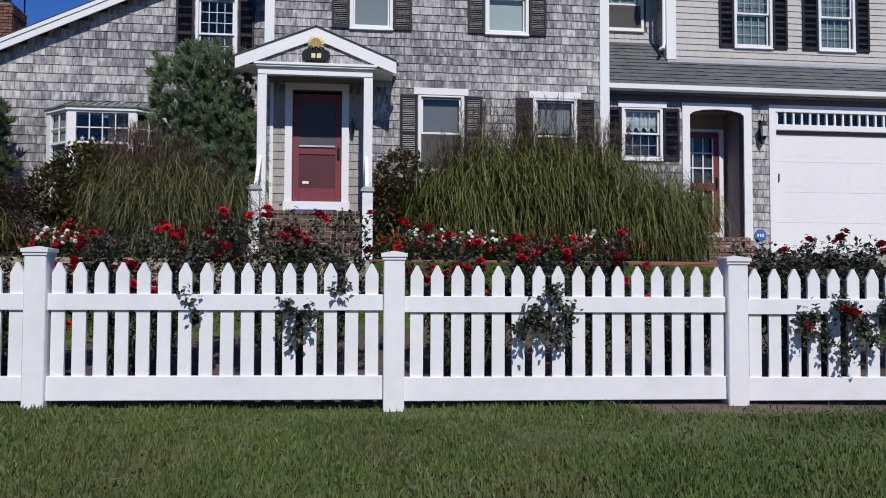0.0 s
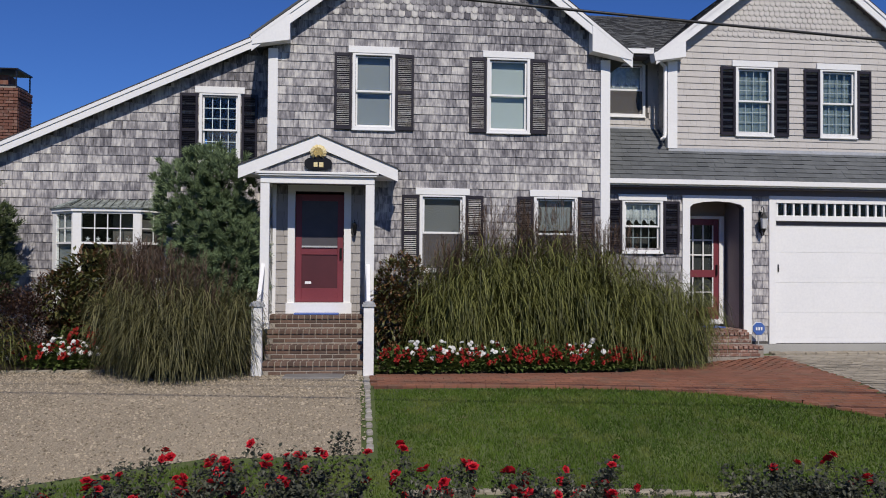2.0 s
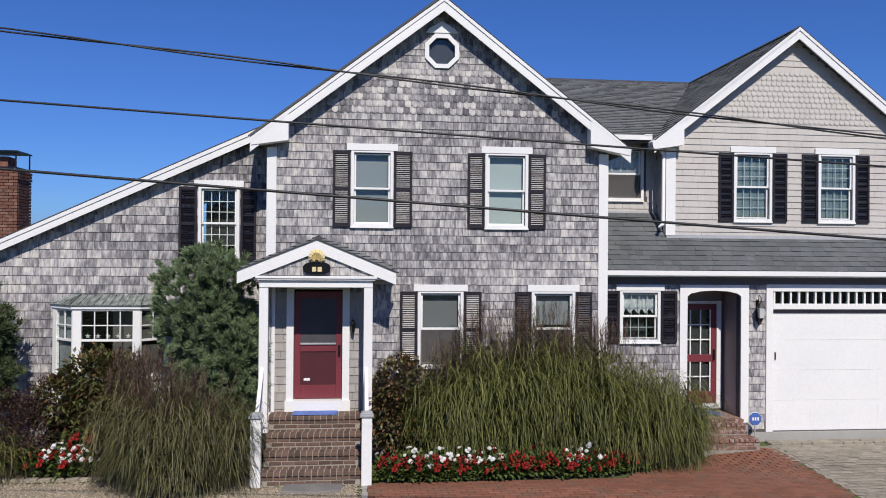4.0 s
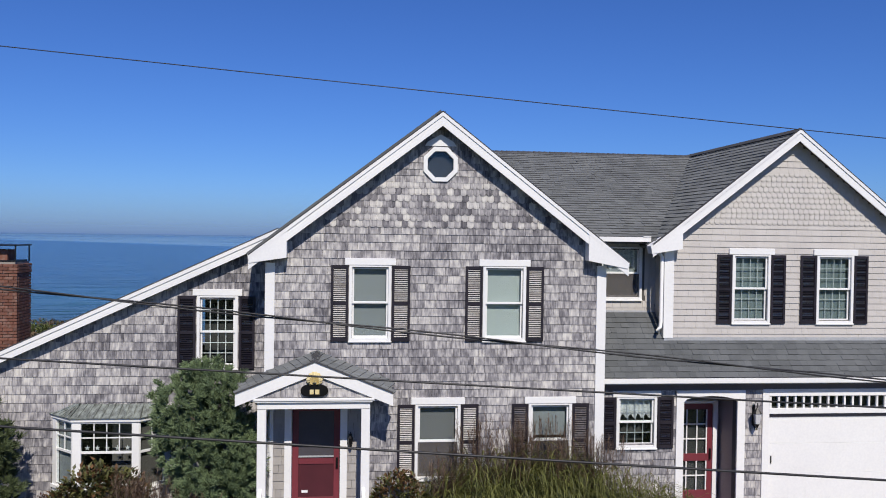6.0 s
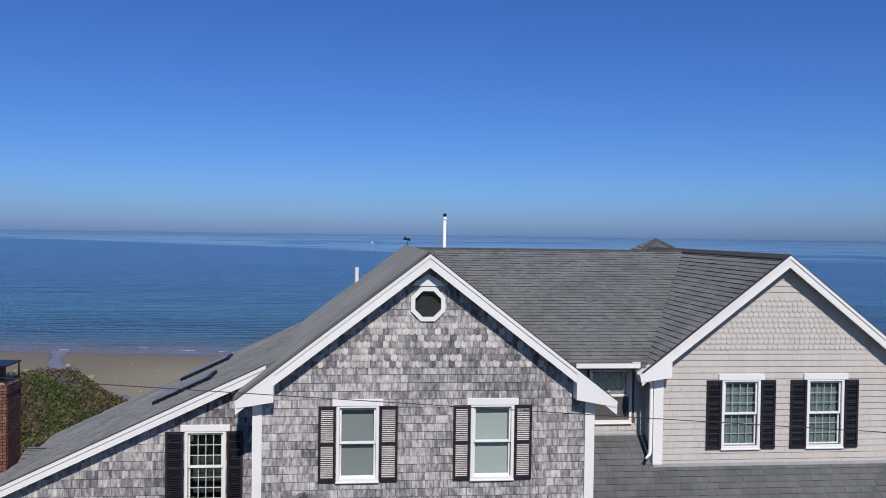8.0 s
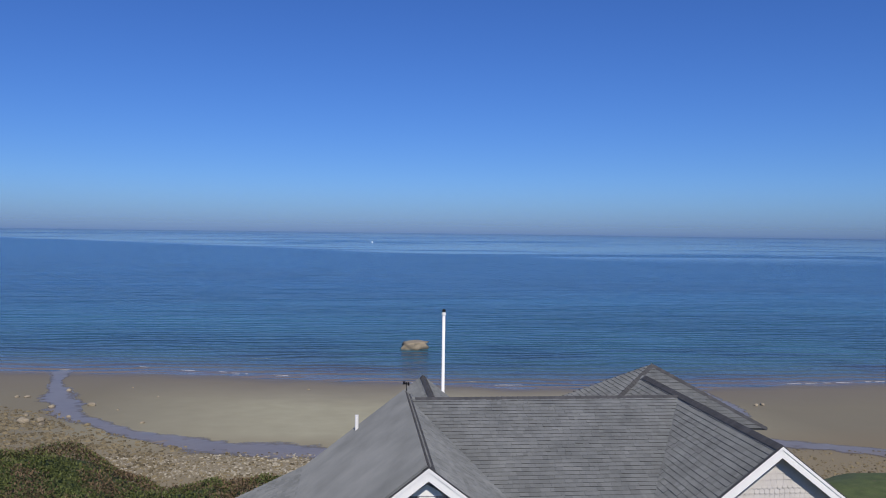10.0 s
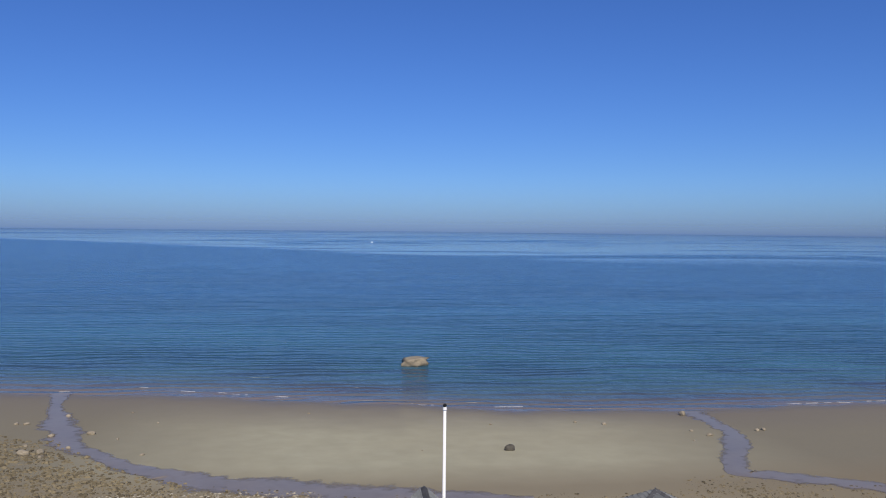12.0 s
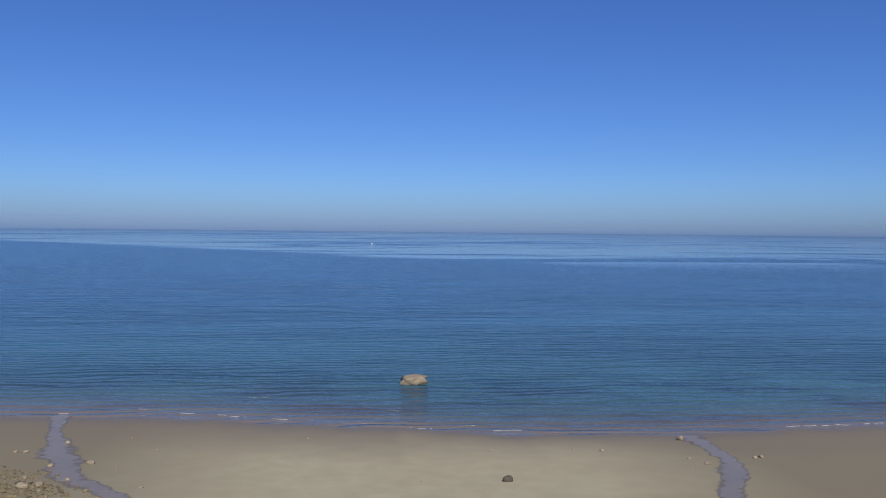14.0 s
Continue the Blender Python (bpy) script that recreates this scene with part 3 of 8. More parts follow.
def clad(name, origin, u, v, n, pieces, step, mat, parent, thick=0.014, lap=1.12, rng=None, rounded=False, kind="stuff", label="", lift=0.006, jit=0.0022, uneven=0.13):
    """Lapped shingles on a plane, joined into one part: thick at the butt, thin under the next course."""
    verts, faces = [], []
    o, u, v, n = Vector(origin), Vector(u), Vector(v), Vector(n)
    for a, b, c in pieces:
        j = rng.uniform(-jit, jit) if rng else 0.0
        t = thick * (rng.uniform(1 - uneven, 1 + uneven) if rng else 1.0)
        k = len(verts)
        if rounded:
            r = (b - a) / 2
            ring = [(a, c + step * lap)] + [(a + r - r * math.cos(q * math.pi / 6), c + r * 0.75 - r * 0.75 * math.sin(q * math.pi / 6)) for q in range(7)] + [(b, c + step * lap)]
            m = len(ring)
            for q, (p, s) in enumerate(ring):
                d = 0.004 if q in (0, m - 1) else t
                verts.append(o + u * p + v * (s + j) + n * (d + lift))
            for q, (p, s) in enumerate(ring):
                verts.append(o + u * p + v * (s + j))
            faces.append(tuple(range(k, k + m)))
            faces += [(k + q, k + q + m, k + q + 1 + m, k + q + 1) for q in range(m - 1)]
        else:
            for p, s, d in ((a, c + j, t + lift), (b, c + j, t + lift), (b, c + step * lap, 0.004), (a, c + step * lap, 0.004), (a, c + j, 0), (b, c + j, 0), (b, c + step * lap, 0), (a, c + step * lap, 0)):
                verts.append(o + u * p + v * s + n * d)
            faces += [(k, k + 1, k + 2, k + 3), (k, k + 4, k + 5, k + 1), (k + 1, k + 5, k + 6, k + 2), (k + 3, k + 7, k + 4, k)]
    ob = part(name, mesh_of(name, verts, faces, mat), mat, parent, label)
    ob["kind"] = kind
    return ob


def slab(bm, corners, thick):
    """A roof deck: a flat outline in space, given counter-clockwise from above, with thickness below it."""
    c = [Vector(p) for p in corners]
    n = (c[1] - c[0]).cross(c[2] - c[0]).normalized()
    top, low = [bm.verts.new(p) for p in c], [bm.verts.new(p - n * thick) for p in c]
    bm.faces.new(top), bm.faces.new(low[::-1])
    for i in range(len(c)):
        j = (i + 1) % len(c)
        bm.faces.new((top[i], low[i], low[j], top[j]))


def roof_plane(name, corners, parent, rng, step=0.135, wide=(0.09, 0.26), deck=M_ROOF, thick=0.07, tiles=True):
    """A deck with lapped asphalt shingles on it."""
    bm = bmesh.new()
    slab(bm, corners, thick)
    deck_ob = part(name, bm, deck, parent)
    if not tiles:
        return deck_ob
    c = [Vector(p) for p in corners]
    n = (c[1] - c[0]).cross(c[2] - c[0]).normalized()
    v = (Vector((0, 0, 1)) - n * n.z).normalized()
    u = v.cross(n)
    poly = [((p - c[0]).dot(u), (p - c[0]).dot(v)) for p in c]
    pcs = courses(poly, [], step, wide, rng, gap=0.003)
    clad("roof_shingles", c[0], u, v, n, pcs, step, M_ROOF, deck_ob, thick=0.015, lap=1.05, rng=rng, lift=0.003, jit=0.003, uneven=0.4)
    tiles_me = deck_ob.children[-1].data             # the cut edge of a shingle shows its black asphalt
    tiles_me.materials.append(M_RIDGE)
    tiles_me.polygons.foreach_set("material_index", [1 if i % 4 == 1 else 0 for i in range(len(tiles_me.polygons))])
    return deck_ob


def tube(verts, faces, pts, r0, r1, sides=5):
    """A round stem along points, added to lists."""
    k = len(verts)
    pts = [Vector(p) for p in pts]
    for i, p in enumerate(pts):
        d = (pts[min(i + 1, len(pts) - 1)] - pts[max(i - 1, 0)]).normalized()
        a = d.orthogonal().normalized()
        b = d.cross(a)
        r = r0 + (r1 - r0) * i / (len(pts) - 1)
        for s in range(sides):
            q = 2 * math.pi * s / sides
            verts.append(p + a * math.cos(q) * r + b * math.sin(q) * r)
    for i in range(len(pts) - 1):
        for s in range(sides):
            t = (s + 1) % sides
            faces.append((k + i * sides + s, k + i * sides + t, k + (i + 1) * sides + t, k + (i + 1) * sides + s))
    faces.append(tuple(k + s for s in range(sides))[::-1])
    faces.append(tuple(k + (len(pts) - 1) * sides + s for s in range(sides)))


def cyl(x, y, z0, z1, r0, r1=None, sides=12):
    v, f = [], []
    tube(v, f, [(x, y, z0), (x, y, z1)], r0, r0 if r1 is None else r1, sides)
    return v, f


# ---- ground ----
def smooth(a, b, t):
    t = min(1.0, max(0.0, (t - a) / (b - a)))
    return t * t * (3 - 2 * t)


SHORE = ((-140, 139), (-62, 128.5), (-42, 126.5), (-23, 123), (-4, 118), (12, 112.5), (22, 109.2), (31, 108.2), (49, 107.8), (69, 109), (88, 111), (200, 122))


def shore_y(x):
    """Where the water's edge lies."""
    wob = 0.5 * math.sin(x * 0.19 + 1.0) + 0.3 * math.sin(x * 0.47)
    for (a, b), (c, d) in zip(SHORE, SHORE[1:]):
        if x <= c:
            return b + (d - b) * max(0.0, (x - a) / (c - a)) + wob
    return SHORE[-1][1] + wob


def rim_y(x):
    """The edge of the bluff behind the house."""
    return 26.5 + 0.7 * math.sin(x * 0.7) + 0.4 * math.sin(x * 1.9)


def ground_z(x, y):
    if y < -8.3:
        z = -1.195 - 0.04 * (-8.3 - y) if y > -13 else -1.383
        z += 10.0 * smooth(-32, -72, y)              # an unseen rise, added behind the viewer to block low sky light
        return z + 0.015 * math.sin(x * 1.3 + y * 2.1)
    z = -1.20 * smooth(-1.9, -8.6, y)
    z += 0.10 * smooth(4.6, 6.6, x) * smooth(-2.2, -0.3, y)
    if y > 10:
        r = rim_y(x)
        d = smooth(r - 1, r + 19, y)
        z += (-0.7 + 1.85 * smooth(-10.5, -16.5, x)) * smooth(12, 24, y) * (1 - d) - 9.6 * d
        s = (y - 62) / (shore_y(x) - 62)
        if s > 0:
            z -= 2.70 * min(s, 3.0)
        if y > 50:
            z += 0.10 * math.sin(x * 0.09 + y * 0.05) * smooth(50, 60, y) * (1 - smooth(0.8, 1.0, s)) + 0.02 * math.sin(x * 0.6) * math.sin(y * 0.5)
    return max(z, -19.0)


def axis_steps(stops):
    out = []
    for a, b, s in stops:
        k = max(1, round((b - a) / s))
        out += [a + (b - a) * i / k for i in range(k)]
    return out + [stops[-1][1]]


gx = axis_steps(((-5000, -600, 1100), (-600, -140, 60), (-140, -60, 5), (-60, -10, 1.6), (-10, 12, 0.5), (12, 110, 2.2), (110, 200, 10), (200, 800, 100), (800, 5000, 1400)))
gy = axis_steps(((-3000, -200, 700), (-200, -80, 30), (-80, -20, 5), (-20, 0, 0.4), (0, 14, 1.4), (14, 70, 1.2), (70, 134, 1.6), (134, 180, 6), (180, 600, 70)))
gv = [(x, y, ground_z(x, y)) for y in gy for x in gx]
gf = [(j * len(gx) + i, j * len(gx) + i + 1, (j + 1) * len(gx) + i + 1, (j + 1) * len(gx) + i) for j in range(len(gy) - 1) for i in range(len(gx) - 1)]


def ground_mat():
    """Lawn soil by the house, scrub earth on the bluff, sand on the beach; wet and darker by the water."""
    m = bpy.data.materials.new("ground_earth_and_sand")
    m.use_nodes = True
    n, l = m.node_tree.nodes, m.node_tree.links
    b = n["Principled BSDF"]
    pos = n.new("ShaderNodeNewGeometry").outputs["Position"]
    sep = n.new("ShaderNodeSeparateXYZ")
    l.new(pos, sep.inputs[0])

    def noise_of(scale, detail=4.0):
        t = n.new("ShaderNodeTexNoise")
        t.inputs["Scale"].default_value, t.inputs["Detail"].default_value = scale, detail
        l.new(pos, t.inputs["Vector"])
        return t.outputs[0]

    def ranged(src, a, b0, c=0.0, d=1.0):
        t = n.new("ShaderNodeMapRange")
        t.inputs[1].default_value, t.inputs[2].default_value, t.inputs[3].default_value, t.inputs[4].default_value = a, b0, c, d
        l.new(src, t.inputs[0])
        return t.outputs[0]

    def blend(f, a, b0):
        t = n.new("ShaderNodeMix")
        t.data_type = "RGBA"
        l.new(f, t.inputs[0])
        for s, v in ((6, a), (7, b0)):
            if isinstance(v, tuple):
                t.inputs[s].default_value = (*v, 1)
            else:
                l.new(v, t.inputs[s])
        return t.outputs[2]

    turf = blend(ranged(noise_of(1.4), 0.35, 0.65), (0.06, 0.085, 0.02), (0.10, 0.13, 0.035))
    turf = blend(ranged(noise_of(3.1), 0.58, 0.72, 0, 0.6), turf, (0.13, 0.10, 0.055))
    turf = blend(ranged(noise_of(55.0, 6.0), 0.40, 0.66, 0, 0.7), turf, (0.032, 0.050, 0.014))
    sand = blend(ranged(noise_of(0.35), 0.3, 0.7), (0.305, 0.290, 0.194), (0.352, 0.334, 0.226))
    sand = blend(ranged(noise_of(0.035, 2.0), 0.42, 0.62, 0, 0.3), sand, (0.27, 0.240, 0.155))
    away = n.new("ShaderNodeMath")                    # the flats beside the two runnels stay damp
    away.operation = "SUBTRACT"
    l.new(sep.outputs[0], away.inputs[0])
    away.inputs[1].default_value = 8.0
    side = n.new("ShaderNodeMath")
    side.operation = "ABSOLUTE"
    l.new(away.outputs[0], side.inputs[0])
    sand = blend(ranged(side.outputs[0], 20.0, 46.0, 0, 0.9), sand, (0.155, 0.136, 0.090))
    sand = blend(ranged(noise_of(6.0, 8.0), 0.35, 0.75, 0, 0.2), sand, (0.30, 0.268, 0.185))
    sand = blend(ranged(sep.outputs[1], 76.0, 66.0, 0, 0.8), sand, (0.19, 0.155, 0.095))
    wet = blend(ranged(sep.outputs[2], -11.2, -12.25), sand, (0.155, 0.135, 0.105))
    out = blend(ranged(sep.outputs[2], -8.6, -9.4), turf, wet)
    l.new(out, b.inputs["Base Color"])
    b.inputs["Roughness"].default_value = 0.9
    l.new(ranged(sep.outputs[2], -12.0, -12.35, 0.9, 0.35), b.inputs["Roughness"])
    bp = n.new("ShaderNodeBump")
    bp.inputs["Strength"].default_value, bp.inputs["Distance"].default_value = 0.35, 0.02
    l.new(noise_of(9.0, 8.0), bp.inputs["Height"])
    l.new(bp.outputs[0], b.inputs["Normal"])
    return m


M_GROUND = ground_mat()
ground = part("ground", mesh_of("ground", gv, gf, M_GROUND, smooth=True), M_GROUND)
tagged(ground, "sloping green lawn falling past a scrubby bluff to pale sand", "ground", kind="structure")

sea_off = [-6.0, 0.0, 1.5, 3.0, 4.5, 6.0, 8.0, 10.5, 13.5, 18.0, 25.0, 40.0, 80.0, 200.0, 600.0, 1500.0, 3000.0, 4880.0]
sea_tint = [1.0, 1.0, 0.97, 0.92, 0.84, 0.74, 0.60, 0.46, 0.33, 0.20, 0.09, 0.02, 0.0, 0.0, 0.0, 0.0, 0.0, 0.0]
sea_x = axis_steps(((-5000, -600, 1100), (-600, -140, 90), (-140, 160, 2.0), (160, 600, 60), (600, 5000, 1100)))
sv = [(x, shore_y(x) + o, -12.3) for x in sea_x for o in sea_off]
k = len(sea_off)
sf = [(a * k + b, (a + 1) * k + b, (a + 1) * k + b + 1, a * k + b + 1) for a in range(len(sea_x) - 1) for b in range(k - 1)]
sea = part("sea", mesh_of("sea", sv, sf, M_SEA, smooth=True), M_SEA)
shoal = sea.data.attributes.new("shoal", "FLOAT", "POINT")
shoal.data.foreach_set("value", sea_tint * len(sea_x))
tagged(sea, "calm blue sea with pale slicks and low ripples", "sea", kind="structure")

# ---- the house ----
RNG = random.Random(7)
X, Yv, Zv, FRONT = (1, 0, 0), (0, 1, 0), (0, 0, 1), (0, -1, 0)
MAIN_Y, WING_Y, LOW_Y, UP_Y, BACK_Y = 0.0, 0.84, 0.51, 0.96, 1.50
RIDGE_Z, PITCH = 8.29, 0.768
G_X, G_Z, G_PITCH = 7.28, 8.31, 0.785


def main_roof(x):
    return RIDGE_Z - PITCH * abs(x)


def wing_roof(x):
    return 6.165 + (x + 2.97) * 0.466


def garage_roof(x):
    return G_Z - G_PITCH * abs(x - G_X)


house = empty("house", "grey cedar-shingled two-storey house with white trim and dark shutters", "house")


def octagon(cx, cz, r):
    k = r / math.cos(math.pi / 8)
    return [(cx + k * math.cos(math.pi / 8 + i * math.pi / 4), cz + k * math.sin(math.pi / 8 + i * math.pi / 4)) for i in range(8)]


def window(x0, x1, z0, z1, y, grid, backing, head=True, faded=(), half=(), shutters=((0, 0), (0, 0)), lace=False, shade_to=0.0, depth=0.10, bars=M_MUNTIN, screened=False):
    """A double-hung window with casing, two sashes, bars, panes, what hangs behind it, and its shutters."""
    c = 0.055
    bm = boxes((x0, x0 + c, y - 0.045, y + 0.08, z0, z1), (x1 - c, x1, y - 0.045, y + 0.08, z0, z1),
               (x0 + c, x1 - c, y - 0.045, y + 0.08, z1 - c * 0.6, z1), (x0 + c, x1 - c, y - 0.045, y + 0.08, z0, z0 + 0.05))
    w = part("window", bm, M_WHITE, house, "white double-hung window", bevel=0.004)
    part("window_sill", boxes((x0 - 0.01, x1 + 0.01, y - 0.062, y + 0.03, z0 - 0.03, z0 + 0.0)), M_WHITE, w, bevel=0.006)
    if head:
        part("head_trim", boxes((x0 - 0.075, x1 + 0.075, y - 0.055, y + 0.01, z1 + 0.003, z1 + 0.125)), M_WHITE, w, bevel=0.004)
    ix0, ix1, iz0, iz1 = x0 + c, x1 - c, z0 + 0.05, z1 - c * 0.6
    mid = (iz0 + iz1) / 2
    for which, a, b, yy in (("upper", mid - 0.02, iz1, y + 0.0), ("lower", iz0, mid + 0.02, y + 0.035)):
        s = 0.036
        sash = part("sash", boxes((ix0, ix0 + s, yy, yy + 0.03, a, b), (ix1 - s, ix1, yy, yy + 0.03, a, b), (ix0 + s, ix1 - s, yy, yy + 0.03, b - s, b), (ix0 + s, ix1 - s, yy, yy + 0.03, a, a + s)), M_WHITE, w, bevel=0.003)
        if grid[0] > 1:
            rows, k = [], 0.013
            for i in range(1, grid[0]):
                xx = ix0 + s + (ix1 - ix0 - 2 * s) * i / grid[0]
                rows.append((xx - k / 2, xx + k / 2, yy + 0.020, yy + 0.028, a + s, b - s))
            for i in range(1, grid[1]):
                zz = a + s + (b - a - 2 * s) * i / grid[1]
                rows.append((ix0 + s, ix1 - s, yy + 0.0205, yy + 0.0275, zz - k / 2, zz + k / 2))
            part("muntins", boxes(*rows), bars, w)
        pane = part("pane", boxes((ix0 + s, ix1 - s, yy + 0.012, yy + 0.017, a + s, b - s)), M_GLASS, w)
        pane.visible_shadow = False
    if screened:
        part("insect_screen", boxes((ix0, ix1, y + 0.006, y + 0.008, iz0, mid + 0.01)), M_INSECT, w, "grey insect screen")
    zb = iz0 + (iz1 - iz0) * shade_to
    part("shade", boxes((ix0, ix1, y + depth, y + depth + 0.006, zb, iz1)), backing, w)
    if shade_to > 0:
        # a near-black board paints the room's gloom
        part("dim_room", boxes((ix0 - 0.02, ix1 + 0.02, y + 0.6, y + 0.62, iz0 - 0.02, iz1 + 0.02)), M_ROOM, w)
    if lace:
        v, f, k = [], [], 22
        for i in range(k + 1):
            xx = ix0 + (ix1 - ix0) * i / k
            yy = y + 0.085 + 0.012 * math.sin(i * 2.1)
            v += [(xx, yy, iz1), (xx, yy + 0.008, iz1 - (iz1 - iz0) * (0.40 + 0.05 * math.sin(i * 1.3)))]
        f = [(2 * i, 2 * i + 1, 2 * i + 3, 2 * i + 2) for i in range(k)]
        part("valance", mesh_of("valance", v, f, M_LACE), M_LACE, w, "white lace valance")
    for i, (a, b) in enumerate(shutters):
        if b > a:
            # faded, half: slats whose pale colour also carries the sun's sheen
            shutter(a, b, z0 - 0.01, z1 + 0.0, y, M_SHEENSLAT if i in faded else (M_HALF if i in half else M_SHUTTER))
    return w


def shutter(x0, x1, z0, z1, y, mat):
    """A louvred shutter: stiles, three rails and tilted slats."""
    s, mid = 0.045, (z0 + z1) / 2
    bm = boxes((x0, x0 + s, y - 0.05, y - 0.016, z0, z1), (x1 - s, x1, y - 0.05, y - 0.016, z0, z1),
               *((x0 + s, x1 - s, y - 0.048, y - 0.018, a, b) for a, b in ((z0, z0 + 0.07), (mid - 0.03, mid + 0.03), (z1 - 0.06, z1))))
    sh = part("shutter", bm, M_SHUTTER, house, "dark louvred shutter", bevel=0.003)
    part("back_panel", boxes((x0 + s * 0.5, x1 - s * 0.5, y - 0.0155, y - 0.0125, z0 + 0.01, z1 - 0.01)), M_SHUTTER, sh)
    bm = bmesh.new()
    for a, b in ((z0 + 0.07, mid - 0.03), (mid + 0.03, z1 - 0.06)):
        k = round((b - a) / 0.034)
        for i in range(k):
            z = a + (b - a) * (i + 0.5) / k
            bmesh.ops.create_cube(bm, size=1.0, matrix=Matrix.Translation(((x0 + x1) / 2, y - 0.031, z)) @ Matrix.Rotation(radians(18), 4, "X") @ Matrix.Diagonal((x1 - x0 - 2 * s, 0.030, 0.006, 1)))
    part("louvres", bm, mat, sh, "bleached louvres with sun sheen in their colour" if mat is M_SHEENSLAT else "")


# walls, each with its openings through it
door_hole = rect(-2.66, -1.71, 0.93, 3.06)
main_holes = [rect(-1.57, -0.92, 4.20, 5.50), rect(0.86, 1.54, 4.20, 5.50), rect(-0.35, 0.36, 1.72, 2.98), rect(1.74, 2.44, 1.72, 2.98), door_hole, octagon(-0.01, 7.39, 0.235)]
main_poly = [(-3.03, -0.2), (3.03, -0.2), (3.03, main_roof(3.03) - 0.14), (0, main_roof(0) - 0.14), (-3.03, main_roof(3.03) - 0.14)]
wall_main = part("wall", holed(main_poly, main_holes, MAIN_Y, MAIN_Y + 0.16), M_SHEATH, house)

wing_holes = [rect(-4.38, -3.75, 3.62, 4.86), rect(-6.95, -4.95, 1.3, 2.72)]
wing_poly = [(-9.1, -0.2), (-3.0, -0.2), (-3.0, wing_roof(-3.0) - 0.14), (-9.1, wing_roof(-9.1) - 0.14)]
wall_wing = part("wall", holed(wing_poly, wing_holes, WING_Y, WING_Y + 0.16), M_SHEATH, house)

arch = [(4.87, 0.55), (5.96, 0.55), (5.96, 2.93)] + [(5.415 + 0.545 * math.cos(q), 2.93 + 0.115 * math.sin(q)) for q in (0.5, 1.05, 1.57, 2.09, 2.64)] + [(4.87, 2.93)]
low_holes = [rect(3.58, 4.27, 2.10, 2.98), arch, rect(6.62, 9.55, 0.28, 2.68), rect(6.62, 9.55, 2.79, 3.03)]
low_poly = rect(3.03, 10.0, -0.2, 3.42)
wall_low = part("wall", holed(low_poly, low_holes, LOW_Y, LOW_Y + 0.16), M_SHEATH, house)

up_holes = [rect(6.08, 6.77, 4.48, 5.75), rect(7.88, 8.56, 4.48, 5.75)]
up_poly = [(4.64, 3.7), (9.92, 3.7), (9.92, garage_roof(9.92) - 0.14), (G_X, G_Z - 0.14), (4.64, garage_roof(4.64) - 0.14)]
wall_up = part("wall", holed(up_poly, up_holes, UP_Y, UP_Y + 0.16), M_SHEATH, house)
wall_recess = part("wall", holed(rect(2.9, 4.78, 4.2, 6.2), [rect(3.50, 4.28, 4.9, 5.86)], BACK_Y, BACK_Y + 0.16), M_SHEATH, house)

# sides and backs that close the house
part("wall", boxes((-3.03, -2.87, 0.162, 6.5, -0.2, 5.75), (2.87, 3.03, 0.162, 10.0, -0.2, 5.75), (-3.03, 0.0, 6.5, 6.66, -0.2, 5.75), (0.0, 0.16, 6.5, 10.0, -0.2, 6.7), (0.0, 3.03, 10.0, 10.16, -0.2, 5.9)), M_SHEATH, house)
bm = bmesh.new()
prism(bm, [(-3.03, 5.76), (0.0, 5.76), (0.0, main_roof(0.0) - 0.2), (-3.03, main_roof(-3.03) - 0.2)], 6.5, 6.66)
part("wall", bm, M_SHEATH, house)
part("wall", boxes((-9.1, -8.94, 0.902, 6.7, -0.2, 3.2), (-9.1, -3.03, 6.7, 6.86, -0.2, 3.2)), M_SHEATH, house)
part("wall", boxes((9.84, 10.0, 0.672, 10.0, -0.2, 3.42), (3.03, 10.0, 10.0, 10.16, -0.2, 6.0), (9.76, 9.92, 1.122, 10.0, 3.42, 6.0)), M_SHEATH, house)
side_up = part("wall", boxes((4.64, 4.80, 1.122, 10.0, 3.7, 6.1)), M_SHEATH, house)
part("upper_floor", boxes((-2.86, 2.86, 0.17, 9.99, 3.35, 3.5), (3.04, 9.83, 1.7, 9.99, 3.45, 3.6)), M_ROOM, house)
part("inner_wall", boxes((-2.86, 2.86, 3.0, 3.1, 0.0, 3.34), (-2.86, 2.86, 3.0, 3.1, 3.51, 5.7), (-8.9, -3.04, 3.2, 3.3, 0.0, 3.1)), M_ROOM, house)
part("footing", boxes((6.15, 10.05, LOW_Y - 0.05, LOW_Y + 0.1, -0.3, 0.275)), M_CONCRETE, house, "pale concrete footing")


# cedar shingles, course by course
def grown(h, d):
    cx, cz = sum(p[0] for p in h) / len(h), sum(p[1] for p in h) / len(h)
    return [(p[0] + math.copysign(d, p[0] - cx), p[1] + math.copysign(d, p[1] - cz)) for p in h]


EXPO = 0.148
WING_EXPO = 0.160
porch_zone = rect(-3.0, -1.30, 0.8, 3.06)
pcs = courses(main_poly, [grown(h, 0.05) for h in main_holes], EXPO, (0.09, 0.27), RNG, v0=-0.1, gap=0.005)
inside, singles, plain = [], [], []
for p in pcs:
    mid = (p[0] + p[1]) / 2
    if p[2] >= 6.20:
        continue
    if spans(porch_zone, p[2] + 0.06) and -3.0 < mid < -1.30:
        inside.append(p)
    elif 3.20 < p[2] < 4.15 and -0.7 < mid < 2.92:
        singles.append(p)
    else:
        plain.append(p)
